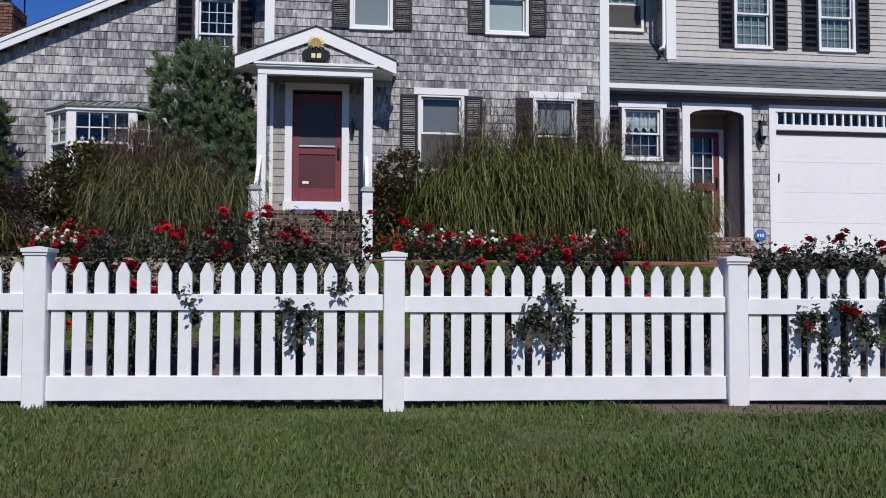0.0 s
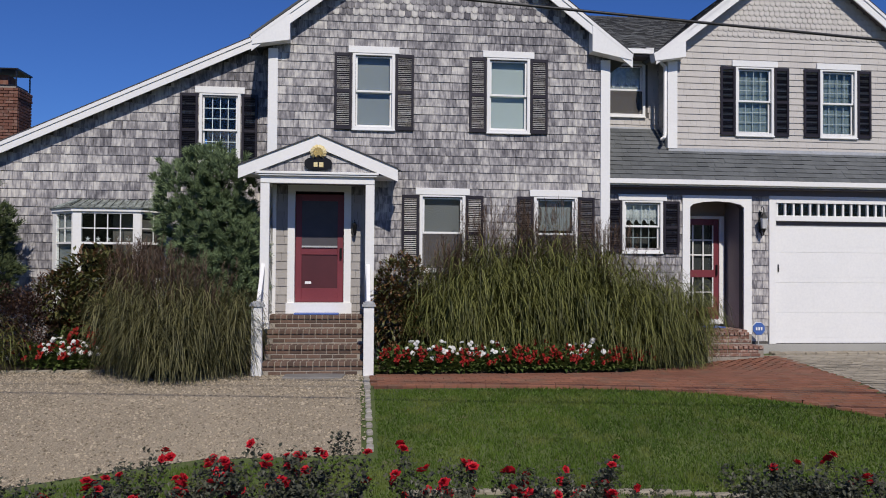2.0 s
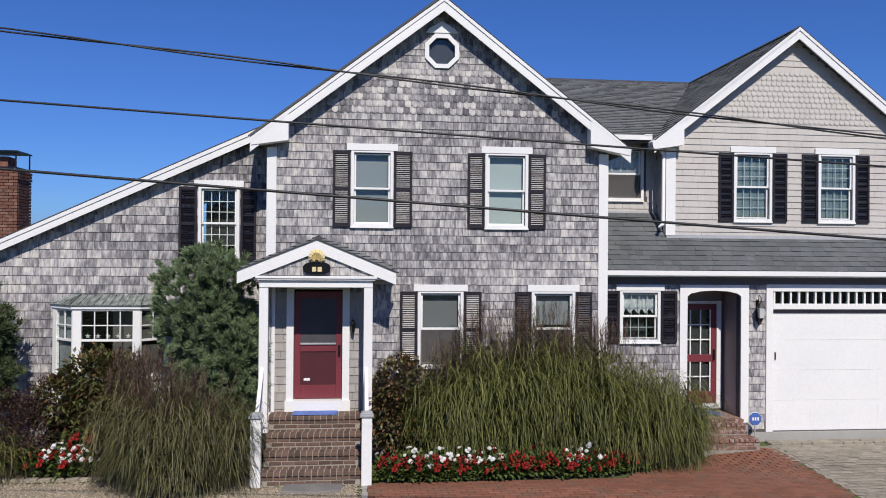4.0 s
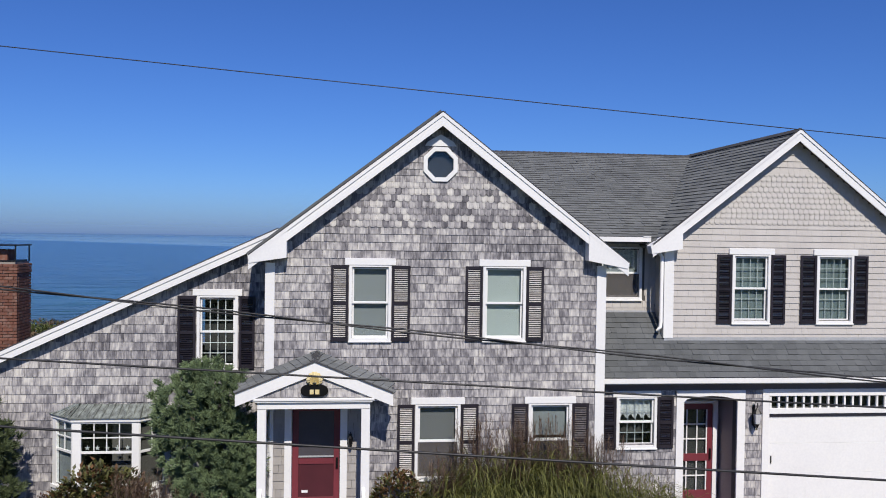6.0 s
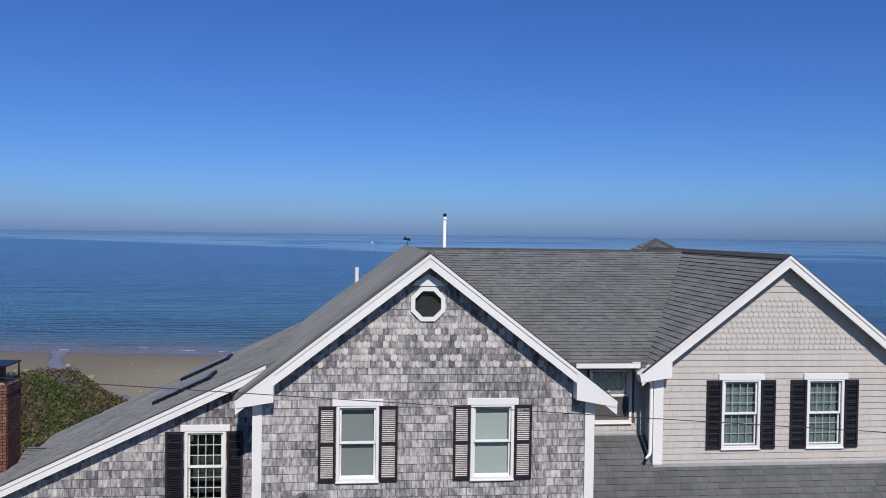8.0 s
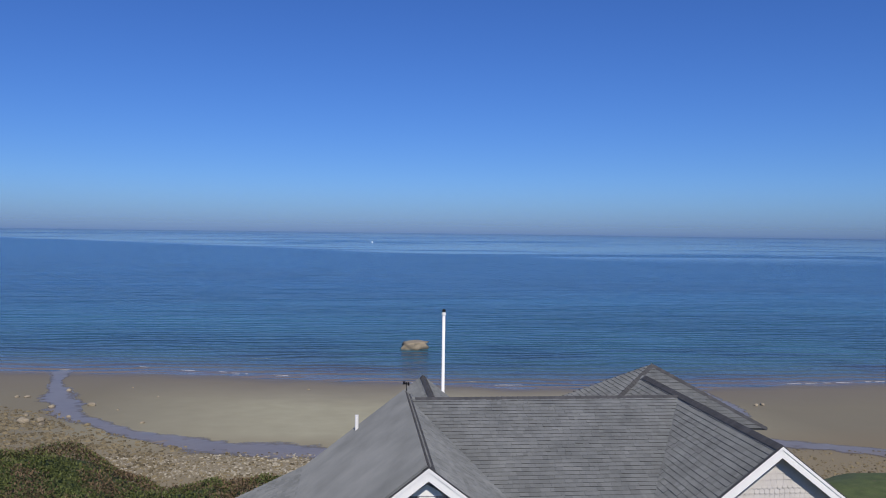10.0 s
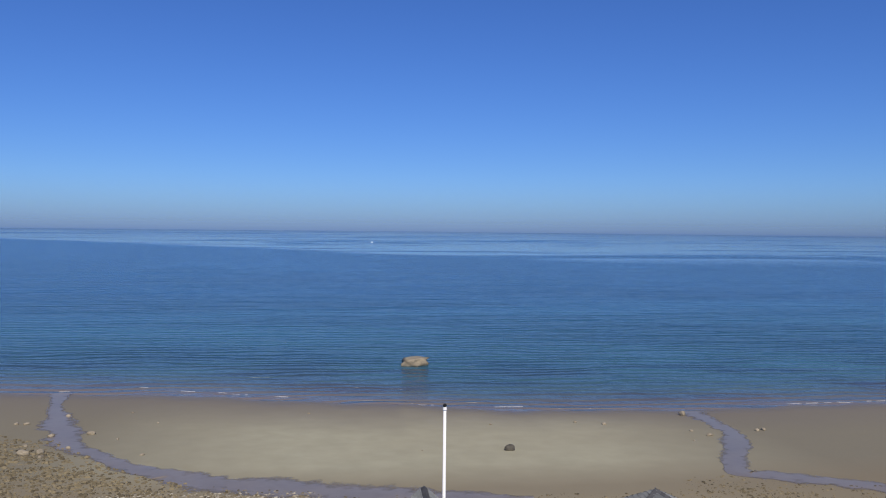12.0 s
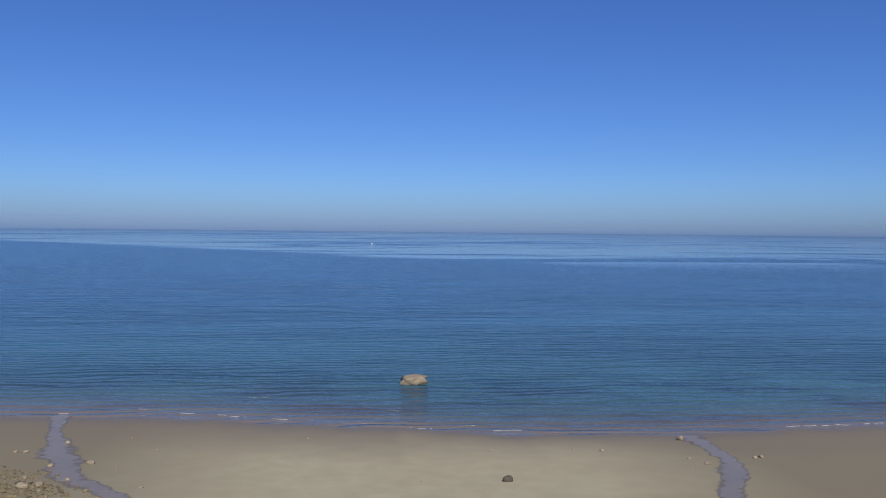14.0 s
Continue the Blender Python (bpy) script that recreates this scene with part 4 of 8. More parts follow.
plain += [p for p in courses(main_poly, [grown(h, 0.05) for h in main_holes], 0.118, (0.085, 0.2), RNG, v0=7.061, gap=0.006) if p[2] > 7.0]
clad("cedar_shingles", (0, MAIN_Y, 0), X, Zv, FRONT, plain, EXPO, M_CEDAR, wall_main, rng=RNG)
clad("sheltered_shingles", (0, MAIN_Y, 0), X, Zv, FRONT, inside, EXPO, M_SHELTER, wall_main, rng=RNG, label="paler shingles sheltered by the porch")
scales = [p for p in courses(main_poly, [grown(main_holes[5], 0.05)], 0.118, (0.112, 0.124), RNG, v0=6.235) if p[2] < 7.0]
clad("scalloped_shingles", (0, MAIN_Y, 0), X, Zv, FRONT, scales, 0.118, M_SCALLOP, wall_main, rng=RNG, rounded=True, lap=1.25, thick=0.018, label="scalloped cedar shingles in the gable")

pcs = courses(wing_poly, [grown(wing_holes[0], 0.05), rect(-7.0, -4.92, 0.6, 2.74)], WING_EXPO, (0.09, 0.27), RNG, v0=-0.1, gap=0.005)
clad("cedar_shingles", (0, WING_Y, 0), X, Zv, FRONT, pcs, WING_EXPO, M_CEDAR, wall_wing, rng=RNG)
pcs = courses(low_poly, [grown(low_holes[0], 0.05), grown(rect(4.87, 5.96, -0.2, 3.05), 0.14), rect(6.48, 9.9, -0.2, 3.2)], EXPO, (0.09, 0.27), RNG, v0=0.33, gap=0.005)
clad("cedar_shingles", (0, LOW_Y, 0), X, Zv, FRONT, pcs, EXPO, M_CEDAR, wall_low, rng=RNG)
pcs = courses(up_poly, [grown(h, 0.05) for h in up_holes], 0.125, (0.12, 0.34), RNG, v0=3.7, gap=0.002)
clad("painted_shingles", (0, UP_Y, 0), X, Zv, FRONT, [p for p in pcs if not 6.40 <= p[2] < 7.42], 0.125, M_BEIGE, wall_up, label="beige painted shingles", thick=0.015)
scales = [p for p in courses(up_poly, [], 0.108, (0.108, 0.112), random.Random(3), v0=6.405) if p[2] < 7.40]
clad("scalloped_shingles", (0, UP_Y, 0), X, Zv, FRONT, scales, 0.108, M_BEIGE, wall_up, rng=RNG, rounded=True, lap=1.25, thick=0.019, label="beige scalloped shingles in the gable")
pcs = courses(rect(3.03, 4.64, 4.3, 6.1), [rect(3.4, 4.4, 4.8, 5.95)], 0.125, (0.10, 0.2), RNG)
clad("painted_shingles", (0, BACK_Y, 0), X, Zv, FRONT, pcs, 0.125, M_BEIGE, wall_recess, rng=RNG)
pcs = courses(rect(0.96, 1.5, 4.0, 6.0), [], 0.125, (0.10, 0.2), RNG)
clad("painted_shingles", (4.64, 0, 0), Yv, Zv, (-1, 0, 0), pcs, 0.125, M_BEIGE, side_up, rng=RNG)

# windows
window(-1.63, -0.87, 4.19, 5.55, MAIN_Y, (1, 1), M_SHADE, shutters=((-1.95, -1.64), (-0.86, -0.53)), faded=(0, 1))
window(0.80, 1.60, 4.19, 5.55, MAIN_Y, (1, 1), M_SHADEPALE, shutters=((0.48, 0.79), (1.61, 1.93)), faded=(0, 1))
window(-0.41, 0.42, 1.66, 3.03, MAIN_Y, (1, 1), M_GREYSHADE, shutters=((-0.73, -0.42), (0.43, 0.75)), faded=(0, 1), screened=True)
window(1.68, 2.50, 1.66, 3.03, MAIN_Y, (1, 1), M_SHADE, shutters=((1.37, 1.67), (2.51, 2.82)), half=(0, 1), shade_to=0.55, screened=True)
# these two windows have a near-black board, painting an unlit room, as backing
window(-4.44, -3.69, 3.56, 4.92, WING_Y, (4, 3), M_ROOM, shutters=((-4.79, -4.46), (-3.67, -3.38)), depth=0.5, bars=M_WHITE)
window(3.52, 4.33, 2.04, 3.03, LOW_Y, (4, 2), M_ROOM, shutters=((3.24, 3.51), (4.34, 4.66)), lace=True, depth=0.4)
window(6.02, 6.83, 4.42, 5.80, UP_Y, (4, 3), M_DRAPE, shutters=((5.70, 6.01), (6.84, 7.15)))
window(7.82, 8.62, 4.42, 5.80, UP_Y, (4, 3), M_DRAPE, shutters=((7.47, 7.81), (8.63, 8.93)))
window(3.44, 4.34, 4.84, 5.92, BACK_Y, (1, 1), M_SHADE, head=False, lace=True, screened=True)

# octagonal gable window
ob = part("gable_window", holed(octagon(-0.01, 7.39, 0.31), [octagon(-0.01, 7.39, 0.235)], MAIN_Y - 0.05, MAIN_Y + 0.05), M_WHITE, house, "white-framed octagonal gable window")
bm = bmesh.new()
prism(bm, octagon(-0.01, 7.39, 0.234), MAIN_Y + 0.03, MAIN_Y + 0.036)
pane = part("pane", bm, M_GLASS, ob)
pane.visible_shadow = False
bm = bmesh.new()
# board coloured as the dark of the attic
prism(bm, octagon(-0.01, 7.39, 0.25), MAIN_Y + 0.055, MAIN_Y + 0.065)
part("dim_attic", bm, M_ATTICGLOOM, ob)
bm = bmesh.new()
prism(bm, [(-0.30, 7.72), (0.28, 7.72), (0.22, 7.80), (-0.01, 7.93), (-0.24, 7.80)], MAIN_Y - 0.045, MAIN_Y - 0.022)
part("gable_cap_board", bm, M_WHITE, house)

# corner boards
for x0, x1, y, z0, z1 in ((-3.11, -2.94, MAIN_Y, -0.1, 5.58), (2.93, 3.11, MAIN_Y, -0.1, 5.58), (4.60, 4.80, UP_Y, 4.12, 5.86)):
    part("corner_board", boxes((x0, x1, y - 0.045, y + 0.10, z0, z1)), M_WHITE, house, bevel=0.004)

# roofs
roof = part("roof", boxes((-0.05, 0.05, 0.3, 6.6, 8.0, 8.1)), M_SHEATH, house, "grey asphalt shingle roof")
OV = -0.235
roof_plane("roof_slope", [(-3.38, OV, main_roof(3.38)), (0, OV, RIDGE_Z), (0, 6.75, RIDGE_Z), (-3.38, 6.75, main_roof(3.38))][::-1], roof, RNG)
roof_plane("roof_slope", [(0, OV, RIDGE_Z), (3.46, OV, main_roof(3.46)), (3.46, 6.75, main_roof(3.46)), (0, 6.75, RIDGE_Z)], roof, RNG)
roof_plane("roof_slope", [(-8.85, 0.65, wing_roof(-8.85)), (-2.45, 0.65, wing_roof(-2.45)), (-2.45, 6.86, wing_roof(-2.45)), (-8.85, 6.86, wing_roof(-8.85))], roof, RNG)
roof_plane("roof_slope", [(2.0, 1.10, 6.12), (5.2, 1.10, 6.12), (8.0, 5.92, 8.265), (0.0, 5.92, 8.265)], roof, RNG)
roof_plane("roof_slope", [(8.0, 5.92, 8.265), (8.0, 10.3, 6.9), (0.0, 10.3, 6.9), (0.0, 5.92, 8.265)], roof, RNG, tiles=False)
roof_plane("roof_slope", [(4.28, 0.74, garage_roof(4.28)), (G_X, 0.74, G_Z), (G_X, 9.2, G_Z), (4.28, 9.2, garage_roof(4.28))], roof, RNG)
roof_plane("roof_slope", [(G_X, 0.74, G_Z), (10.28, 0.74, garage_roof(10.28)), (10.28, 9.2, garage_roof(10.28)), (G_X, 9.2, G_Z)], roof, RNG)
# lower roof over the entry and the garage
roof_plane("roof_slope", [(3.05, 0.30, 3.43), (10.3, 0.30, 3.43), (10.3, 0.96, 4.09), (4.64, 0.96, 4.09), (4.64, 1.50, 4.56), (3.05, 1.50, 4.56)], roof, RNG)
# rear roofs
RX, RZ = 0.99, 7.54
roof_plane("roof_slope", [(RX - 1.7, 8.4, RZ - 1.39), (RX, 8.4, RZ), (RX, 13.2, RZ), (RX - 1.7, 13.2, RZ - 1.39)], roof, RNG)
roof_plane("roof_slope", [(RX, 8.4, RZ), (RX + 2.1, 8.4, RZ - 1.72), (RX + 2.1, 13.2, RZ - 1.72), (RX, 13.2, RZ)], roof, RNG)
part("wall", boxes((RX - 1.5, RX + 1.9, 10.17, 13.0, -0.2, RZ - 1.8)), M_SHEATH, house)
bm = bmesh.new()
prism(bm, [(RX - 1.5, RZ - 1.79), (RX + 1.9, RZ - 1.79), (RX, RZ - 0.12)], 12.9, 13.0)
part("wall", bm, M_SHEATH, house)
TIP = (7.70, 9.2, 8.57)
base = [(5.0, 7.2, 7.05), (10.4, 7.2, 7.05), (10.4, 11.2, 7.05), (5.0, 11.2, 7.05)]
for i in range(4):
    roof_plane("roof_slope", [base[i], base[(i + 1) % 4], TIP], roof, RNG)


def ridge_caps(p, q, parent, wide=0.13):
    """Bent caps laid along a ridge."""
    p, q = Vector(p), Vector(q)
    d = (q - p).normalized()
    side = d.cross(Vector((0, 0, 1))).normalized()
    k = max(1, int((q - p).length / 0.14))
    v, f = [], []
    for i in range(k):
        a, b = p + d * 0.14 * i, p + d * (0.14 * i + 0.155)
        s = len(v)
        for c, up in ((a, 0.03), (b, 0.018)):
            v += [c + side * wide - Vector((0, 0, wide * 0.62)) + Vector((0, 0, up)), c + Vector((0, 0, up + 0.012)), c - side * wide - Vector((0, 0, wide * 0.62)) + Vector((0, 0, up))]
        f += [(s, s + 1, s + 4, s + 3), (s + 1, s + 2, s + 5, s + 4), (s, s + 2, s + 1)]
    part("ridge_cap", mesh_of("ridge_cap", v, f, M_RIDGE), M_RIDGE, parent)["kind"] = "stuff"


ridge_caps((0, OV, RIDGE_Z), (0, 6.75, RIDGE_Z), roof)
ridge_caps((0.2, 5.92, 8.265), (7.3, 5.92, 8.265), roof, 0.10)
ridge_caps((G_X, 0.74, G_Z), (G_X, 8.6, G_Z), roof)
ridge_caps((RX, 8.5, RZ), (RX, 13.2, RZ), roof, 0.11)
ridge_caps((5.0, 7.2, 7.05), TIP, roof, 0.10)
ridge_caps((10.4, 7.2, 7.05), TIP, roof, 0.10)


# rakes, returns and eaves
def rake(xa, za, xb, zb, y, wide=0.30, soffit=0.25, parent=house, strip=True):
    """A white rake board from foot (a) to top (b), its drip edge, and the dark soffit behind it."""
    bm = bmesh.new()
    prism(bm, [(xa, za + 0.012), (xb, zb + 0.012), (xb, zb - wide), (xa, za - wide)], y - 0.03, y)
    r = part("rake_board", bm, M_WHITE, parent)
    bm = bmesh.new()
    prism(bm, [(xa, za + 0.034), (xb, zb + 0.034), (xb, zb + 0.014), (xa, za + 0.014)], y - 0.05, y + 0.02)
    part("drip_edge", bm, M_RIDGE, r, "dark shingle edge")
    if strip:
        bm = bmesh.new()
        prism(bm, [(xa, za + 0.010), (xb, zb + 0.010), (xb, zb - 0.058), (xa, za - 0.058)], y - 0.048, y - 0.031)
        part("crown_strip", bm, M_WHITE, r)
    bm = bmesh.new()
    prism(bm, [(xa, za - 0.10), (xb, zb - 0.10), (xb, zb - 0.13), (xa, za - 0.13)], y + 0.002, y + soffit - 0.02)
    part("soffit", bm, M_SOFFIT, r)


def ret(x_in, x_out, z_in, z_out, top, y, depth):
    bm = bmesh.new()
    prism(bm, [(x_in, z_in), (x_out, z_out), (x_out + (0.03 if x_out > x_in else -0.03), top(x_out) + 0.01), (x_in, top(x_in) - 0.02)], y - 0.045, y + depth)
    part("eave_return", bm, M_WHITE, house)


rake(-3.38, main_roof(3.38), 0, RIDGE_Z, OV, 0.232, 0.20)
rake(3.46, main_roof(3.46), 0, RIDGE_Z, OV, 0.232, 0.20)
ret(-2.72, -3.36, 5.68, 5.58, main_roof, OV, 0.20)
ret(2.70, 3.44, 5.68, 5.54, main_roof, OV, 0.20)
rake(-8.85, wing_roof(-8.85), -2.95, wing_roof(-2.95), 0.65, 0.19, 0.17)
rake(4.28, garage_roof(4.28), G_X, G_Z, 0.74, 0.225)
rake(10.28, garage_roof(10.28), G_X, G_Z, 0.74, 0.225)
ret(4.88, 4.26, 5.90, 5.80, garage_roof, 0.74, 0.20)
ret(9.68, 10.30, 5.90, 5.80, garage_roof, 0.74, 0.20)

# eave of the lower roof: gutter, fascia and dark frieze
g = part("gutter", boxes((3.12, 10.3, 0.22, 0.235, 3.34, 3.43), (3.12, 10.3, 0.235, 0.30, 3.34, 3.355), (3.12, 10.3, 0.30, 0.312, 3.31, 3.42)), M_WHITE, house, "white gutter")
part("frieze", boxes((3.12, 10.0, 0.32, LOW_Y - 0.035, 3.28, 3.30), (3.12, 10.0, LOW_Y - 0.035, LOW_Y - 0.005, 3.16, 3.28)), M_SOFFIT, house, "dark plum frieze under the eave")
part("gutter", boxes((3.05, 4.36, 1.04, 1.055, 6.03, 6.125), (3.05, 4.36, 1.055, 1.12, 6.03, 6.044), (4.348, 4.36, 1.055, 1.12, 6.044, 6.12), (4.20, 4.36, 1.03, 1.10, 6.125, 6.145)), M_WHITE, house)
part("soffit", boxes((2.95, 4.63, 1.105, 1.495, 5.99, 6.01)), M_SOFFIT, house)
part("flashing", boxes((4.62, 9.92, UP_Y - 0.035, UP_Y - 0.028, 4.07, 4.135), (3.1, 4.62, BACK_Y - 0.035, BACK_Y - 0.028, 4.53, 4.62)), M_FLASH, house, "bright lead flashing")
v, f = [], []
tube(v, f, [(4.30, 1.08, 6.04), (4.42, 1.05, 5.95), (4.55, 0.93, 5.74), (4.55, 0.93, 4.45), (4.52, 0.90, 4.34), (4.44, 0.80, 4.28)], 0.04, 0.04, 8)
part("downspout", mesh_of("downspout", v, f, M_WHITE, True), M_WHITE, house, "white downspout with a kicked foot")

# pipes, weathervane and skylights
v, f = cyl(-1.29, 6.35, 7.05, 7.76, 0.05)
part("vent_pipe", mesh_of("vent_pipe", v, f, M_WHITE), M_WHITE, house, "white roof vent pipe")
vane = part("weathervane", mesh_of("weathervane", *cyl(0.02, 6.78, 8.2, 8.52, 0.012, 0.008, 6), M_BLACK), M_BLACK, house, "small black weathervane")
part("vane_figure", boxes((-0.08, 0.10, 6.775, 6.785, 8.47, 8.50), (-0.07, -0.01, 6.775, 6.785, 8.50, 8.555), (0.06, 0.10, 6.775, 6.785, 8.44, 8.53), (0.0, 0.04, 6.775, 6.785, 8.50, 8.53)), M_BLACK, vane)


def skylight(x0, x1, y0, y1):
    n = Vector((-0.466, 0, 1)).normalized()
    bm = bmesh.new()
    t = [Vector((x, y, wing_roof(x))) + n * 0.08 for x, y in ((x0, y0), (x1, y0), (x1, y1), (x0, y1))]
    slab(bm, t, 0.09)
    s = part("skylight", bm, M_STEEL, house, "low framed skylight")
    bm = bmesh.new()
    slab(bm, [Vector((x, y, wing_roof(x))) + n * 0.092 for x, y in ((x0 + 0.07, y0 + 0.07), (x1 - 0.07, y0 + 0.07), (x1 - 0.07, y1 - 0.07), (x0 + 0.07, y1 - 0.07))], 0.008)
    part("glazing", bm, M_SKYLIGHT, s)


skylight(-5.45, -4.33, 5.35, 6.05)
skylight(-5.45, -4.28, 2.65, 3.45)

# bay window
bay = part("bay_window", bmesh.new(), M_WHITE, house, "white bay window under a weathered copper roof")
plan = [(-7.01, WING_Y), (-6.515, 0.40), (-5.355, 0.40), (-4.90, WING_Y)]


def bay_ring(z0, z1, grow=0.0):
    bm = bmesh.new()
    prism(bm, [(plan[0][0] - grow, plan[0][1]), (plan[1][0] - grow * 0.6, plan[1][1] - grow), (plan[2][0] + grow * 0.6, plan[2][1] - grow), (plan[3][0] + grow, plan[3][1])], z0, z1, "z")
    return bm


part("apron", bay_ring(0.62, 1.40), M_WHITE, bay)
part("sill", bay_ring(1.40, 1.46, 0.04), M_WHITE, bay)
part("head", bay_ring(2.68, 2.745, 0.03), M_WHITE, bay)
for i in range(3):
    (xa, ya), (xb, yb) = plan[i], plan[i + 1]
    m = Matrix.Translation((xa, ya, 0)) @ Matrix.Rotation(math.atan2(yb - ya, xb - xa), 4, "Z")
    L = math.hypot(xb - xa, yb - ya)
    p, q, cols = ((0.13, 0.035, 2), (0.15, 0.13, 4), (0.03, 0.13, 2))[i]
    r = L - q
    rows = [(0, p, 0, 0.06, 1.46, 2.68), (r, L, 0, 0.06, 1.46, 2.68), (p, r, 0.0, 0.05, 2.645, 2.68), (p, r, 0, 0.05, 1.46, 1.50), (p, r, 0.01, 0.05, 2.10, 2.14)]
    fr = part("bay_frame", boxes(*rows), M_WHITE, bay)
    fr.matrix_local = m
    rows = [(p + (r - p) * k / cols - 0.009, p + (r - p) * k / cols + 0.009, 0.015, 0.035, 2.14, 2.645) for k in range(1, cols)] + [(p, r, 0.017, 0.033, 2.375, 2.393)]
    mu = part("muntins", boxes(*rows), M_WHITE, bay)
    mu.matrix_local = m
    pa = part("pane", boxes((p, r, 0.026, 0.031, 1.5, 2.645)), M_GLASS, bay)
    pa.matrix_local = m
    pa.visible_shadow = False
    if i != 1:
        # left panel: the reflected sky's blue-grey, put into a backing; right panel: brown
        sh = part("bay_shade", boxes((p, r, 0.075, 0.079, 1.5, 2.66)), (M_SHADE, None, M_BAYBROWN)[i], bay, ("blue-grey panel standing in for the side pane's reflection", "", "brown panel behind the right side pane")[i])
        sh.matrix_local = m
    else:
        # added brown panel in place of the furniture behind these panes
        sh = part("bay_curtain", boxes((p + (r - p) * 0.52, r, 0.30, 0.305, 1.5, 2.66)), M_BAYBROWN, bay, "brown panel standing in for wooden furniture in the bay")
        sh.matrix_local = m
# copper roof: three faces with standing seams
tops = [(-6.64, WING_Y, 2.90), (-6.50, WING_Y - 0.02, 2.915), (-5.38, WING_Y - 0.02, 2.915), (-5.25, WING_Y, 2.90)]
low = [(-7.08, WING_Y, 2.75), (-6.545, 0.34, 2.755), (-5.325, 0.34, 2.755), (-4.83, WING_Y, 2.75)]
bm = bmesh.new()
for i in range(3):
    slab(bm, [low[i], low[i + 1], tops[i + 1], tops[i]], 0.02)
cr = part("copper_roof", bm, M_COPPER, bay, "streaked green-grey copper roof")
v, f = [], []
for i in range(3):
    for k in range((5, 9, 5)[i] + 1):
        s = k / (5, 9, 5)[i]
        a, b = Vector(low[i]).lerp(Vector(low[i + 1]), s), Vector(tops[i]).lerp(Vector(tops[i + 1]), s)
        tube(v, f, [a + Vector((0, 0, 0.012)), b + Vector((0, 0, 0.012))], 0.010, 0.010, 4)
part("seams", mesh_of("seams", v, f, M_COPPER), M_COPPER, cr)
# small stars hung in the bay
for k in range(5):
    sx = -6.27 + k * 0.174
    star = [(sx + (0.052 if q % 2 == 0 else 0.018) * math.sin(q * math.pi / 5), 2.192 + (0.052 if q % 2 == 0 else 0.018) * math.cos(q * math.pi / 5)) for q in range(10)]
    bm = bmesh.new()
    prism(bm, star, 0.455, 0.463)
    tagged(part("starfish", bm, M_LACE), "pale dried starfish standing on the bay window bar", "starfish", group="starfish in the bay window")

# entry under the arch
part("entry_alcove", boxes((4.70, 4.86, LOW_Y + 0.165, 1.30, 0.5, 3.1), (5.97, 6.12, LOW_Y + 0.165, 1.30, 0.5, 3.1), (4.70, 6.12, 1.30, 1.46, 0.5, 3.1), (4.70, 6.12, LOW_Y + 0.165, 1.46, 3.1, 3.16)), M_ALCOVE, house, "shaded brown-grey panelled alcove")
bm = holed([(4.72, 0.30), (6.12, 0.30), (6.12, 3.155), (4.72, 3.155)], [[(4.87, 0.301), (5.96, 0.301)] + arch[2:]], LOW_Y - 0.045, LOW_Y + 0.02)
part("arch_casing", bm, M_WHITE, house, "white arched casing")


def red_door(x0, x1, z0, z1, y, name):
    w = x1 - x0
    d = part(name, boxes((x0, x0 + 0.11, y, y + 0.04, z0, z1), (x1 - 0.11, x1, y, y + 0.04, z0, z1), (x0 + 0.11, x1 - 0.11, y, y + 0.04, z0, z0 + 0.24),
                         (x0 + 0.11, x1 - 0.11, y, y + 0.04, z0 + 0.84, z0 + 0.99), (x0 + 0.11, x1 - 0.11, y, y + 0.04, z1 - 0.12, z1)), M_RED, house, "faded red screen door", bevel=0.004)
    return d


d = red_door(4.93, 5.80, 0.72, 2.74, 1.22, "entry_door")
for za, zb, rows_n in ((0.96, 1.56, 2), (1.71, 2.62, 3)):
    pane = part("pane", boxes((5.04, 5.69, 1.245, 1.25, za, zb)), M_GLASS, d)
    pane.visible_shadow = False
    rows = [(5.04 + 0.65 * k / 3 - 0.012, 5.04 + 0.65 * k / 3 + 0.012, 1.225, 1.243, za, zb) for k in range(1, 3)] + [(5.665, 5.69, 1.225, 1.243, za, zb)] + [(5.04, 5.69, 1.227, 1.241, za + (zb - za) * k / rows_n - 0.012, za + (zb - za) * k / rows_n + 0.012) for k in range(1, rows_n)]
    part("muntins", boxes(*rows), M_WHITE, d)
# the hall's darkness, painted on a board close behind the door panes
part("dim_hall", boxes((5.035, 5.695, 1.275, 1.282, 0.955, 1.565), (5.035, 5.695, 1.275, 1.282, 1.705, 2.625)), M_ROOM, d, "near-black board painted as the unlit hall")
part("handle", boxes((5.73, 5.76, 1.17, 1.22, 1.60, 1.82)), M_BLACK, d, "black door handle", bevel=0.006)
part("door_jamb", boxes((4.865, 4.925, 1.20, 1.295, 0.62, 2.80), (5.805, 5.90, 1.20, 1.295, 0.62, 2.80), (4.925, 5.805, 1.20, 1.295, 2.745, 2.80), (4.925, 5.805, 1.17, 1.295, 0.62, 0.715)), M_WHITE, house)

# front door
d = red_door(-2.61, -1.76, 1.10, 3.02, 0.10, "front_door")
part("screen", boxes((-2.50, -1.87, 0.108, 0.116, 2.09, 2.90)), M_STORM, d, "dark storm screen over the upper half")
part("lower_panel", boxes((-2.50, -1.87, 0.118, 0.125, 1.34, 1.94)), M_REDDIM, d)
part("push_bar", boxes((-2.50, -1.87, 0.075, 0.087, 2.07, 2.10)), M_FLASH, d)
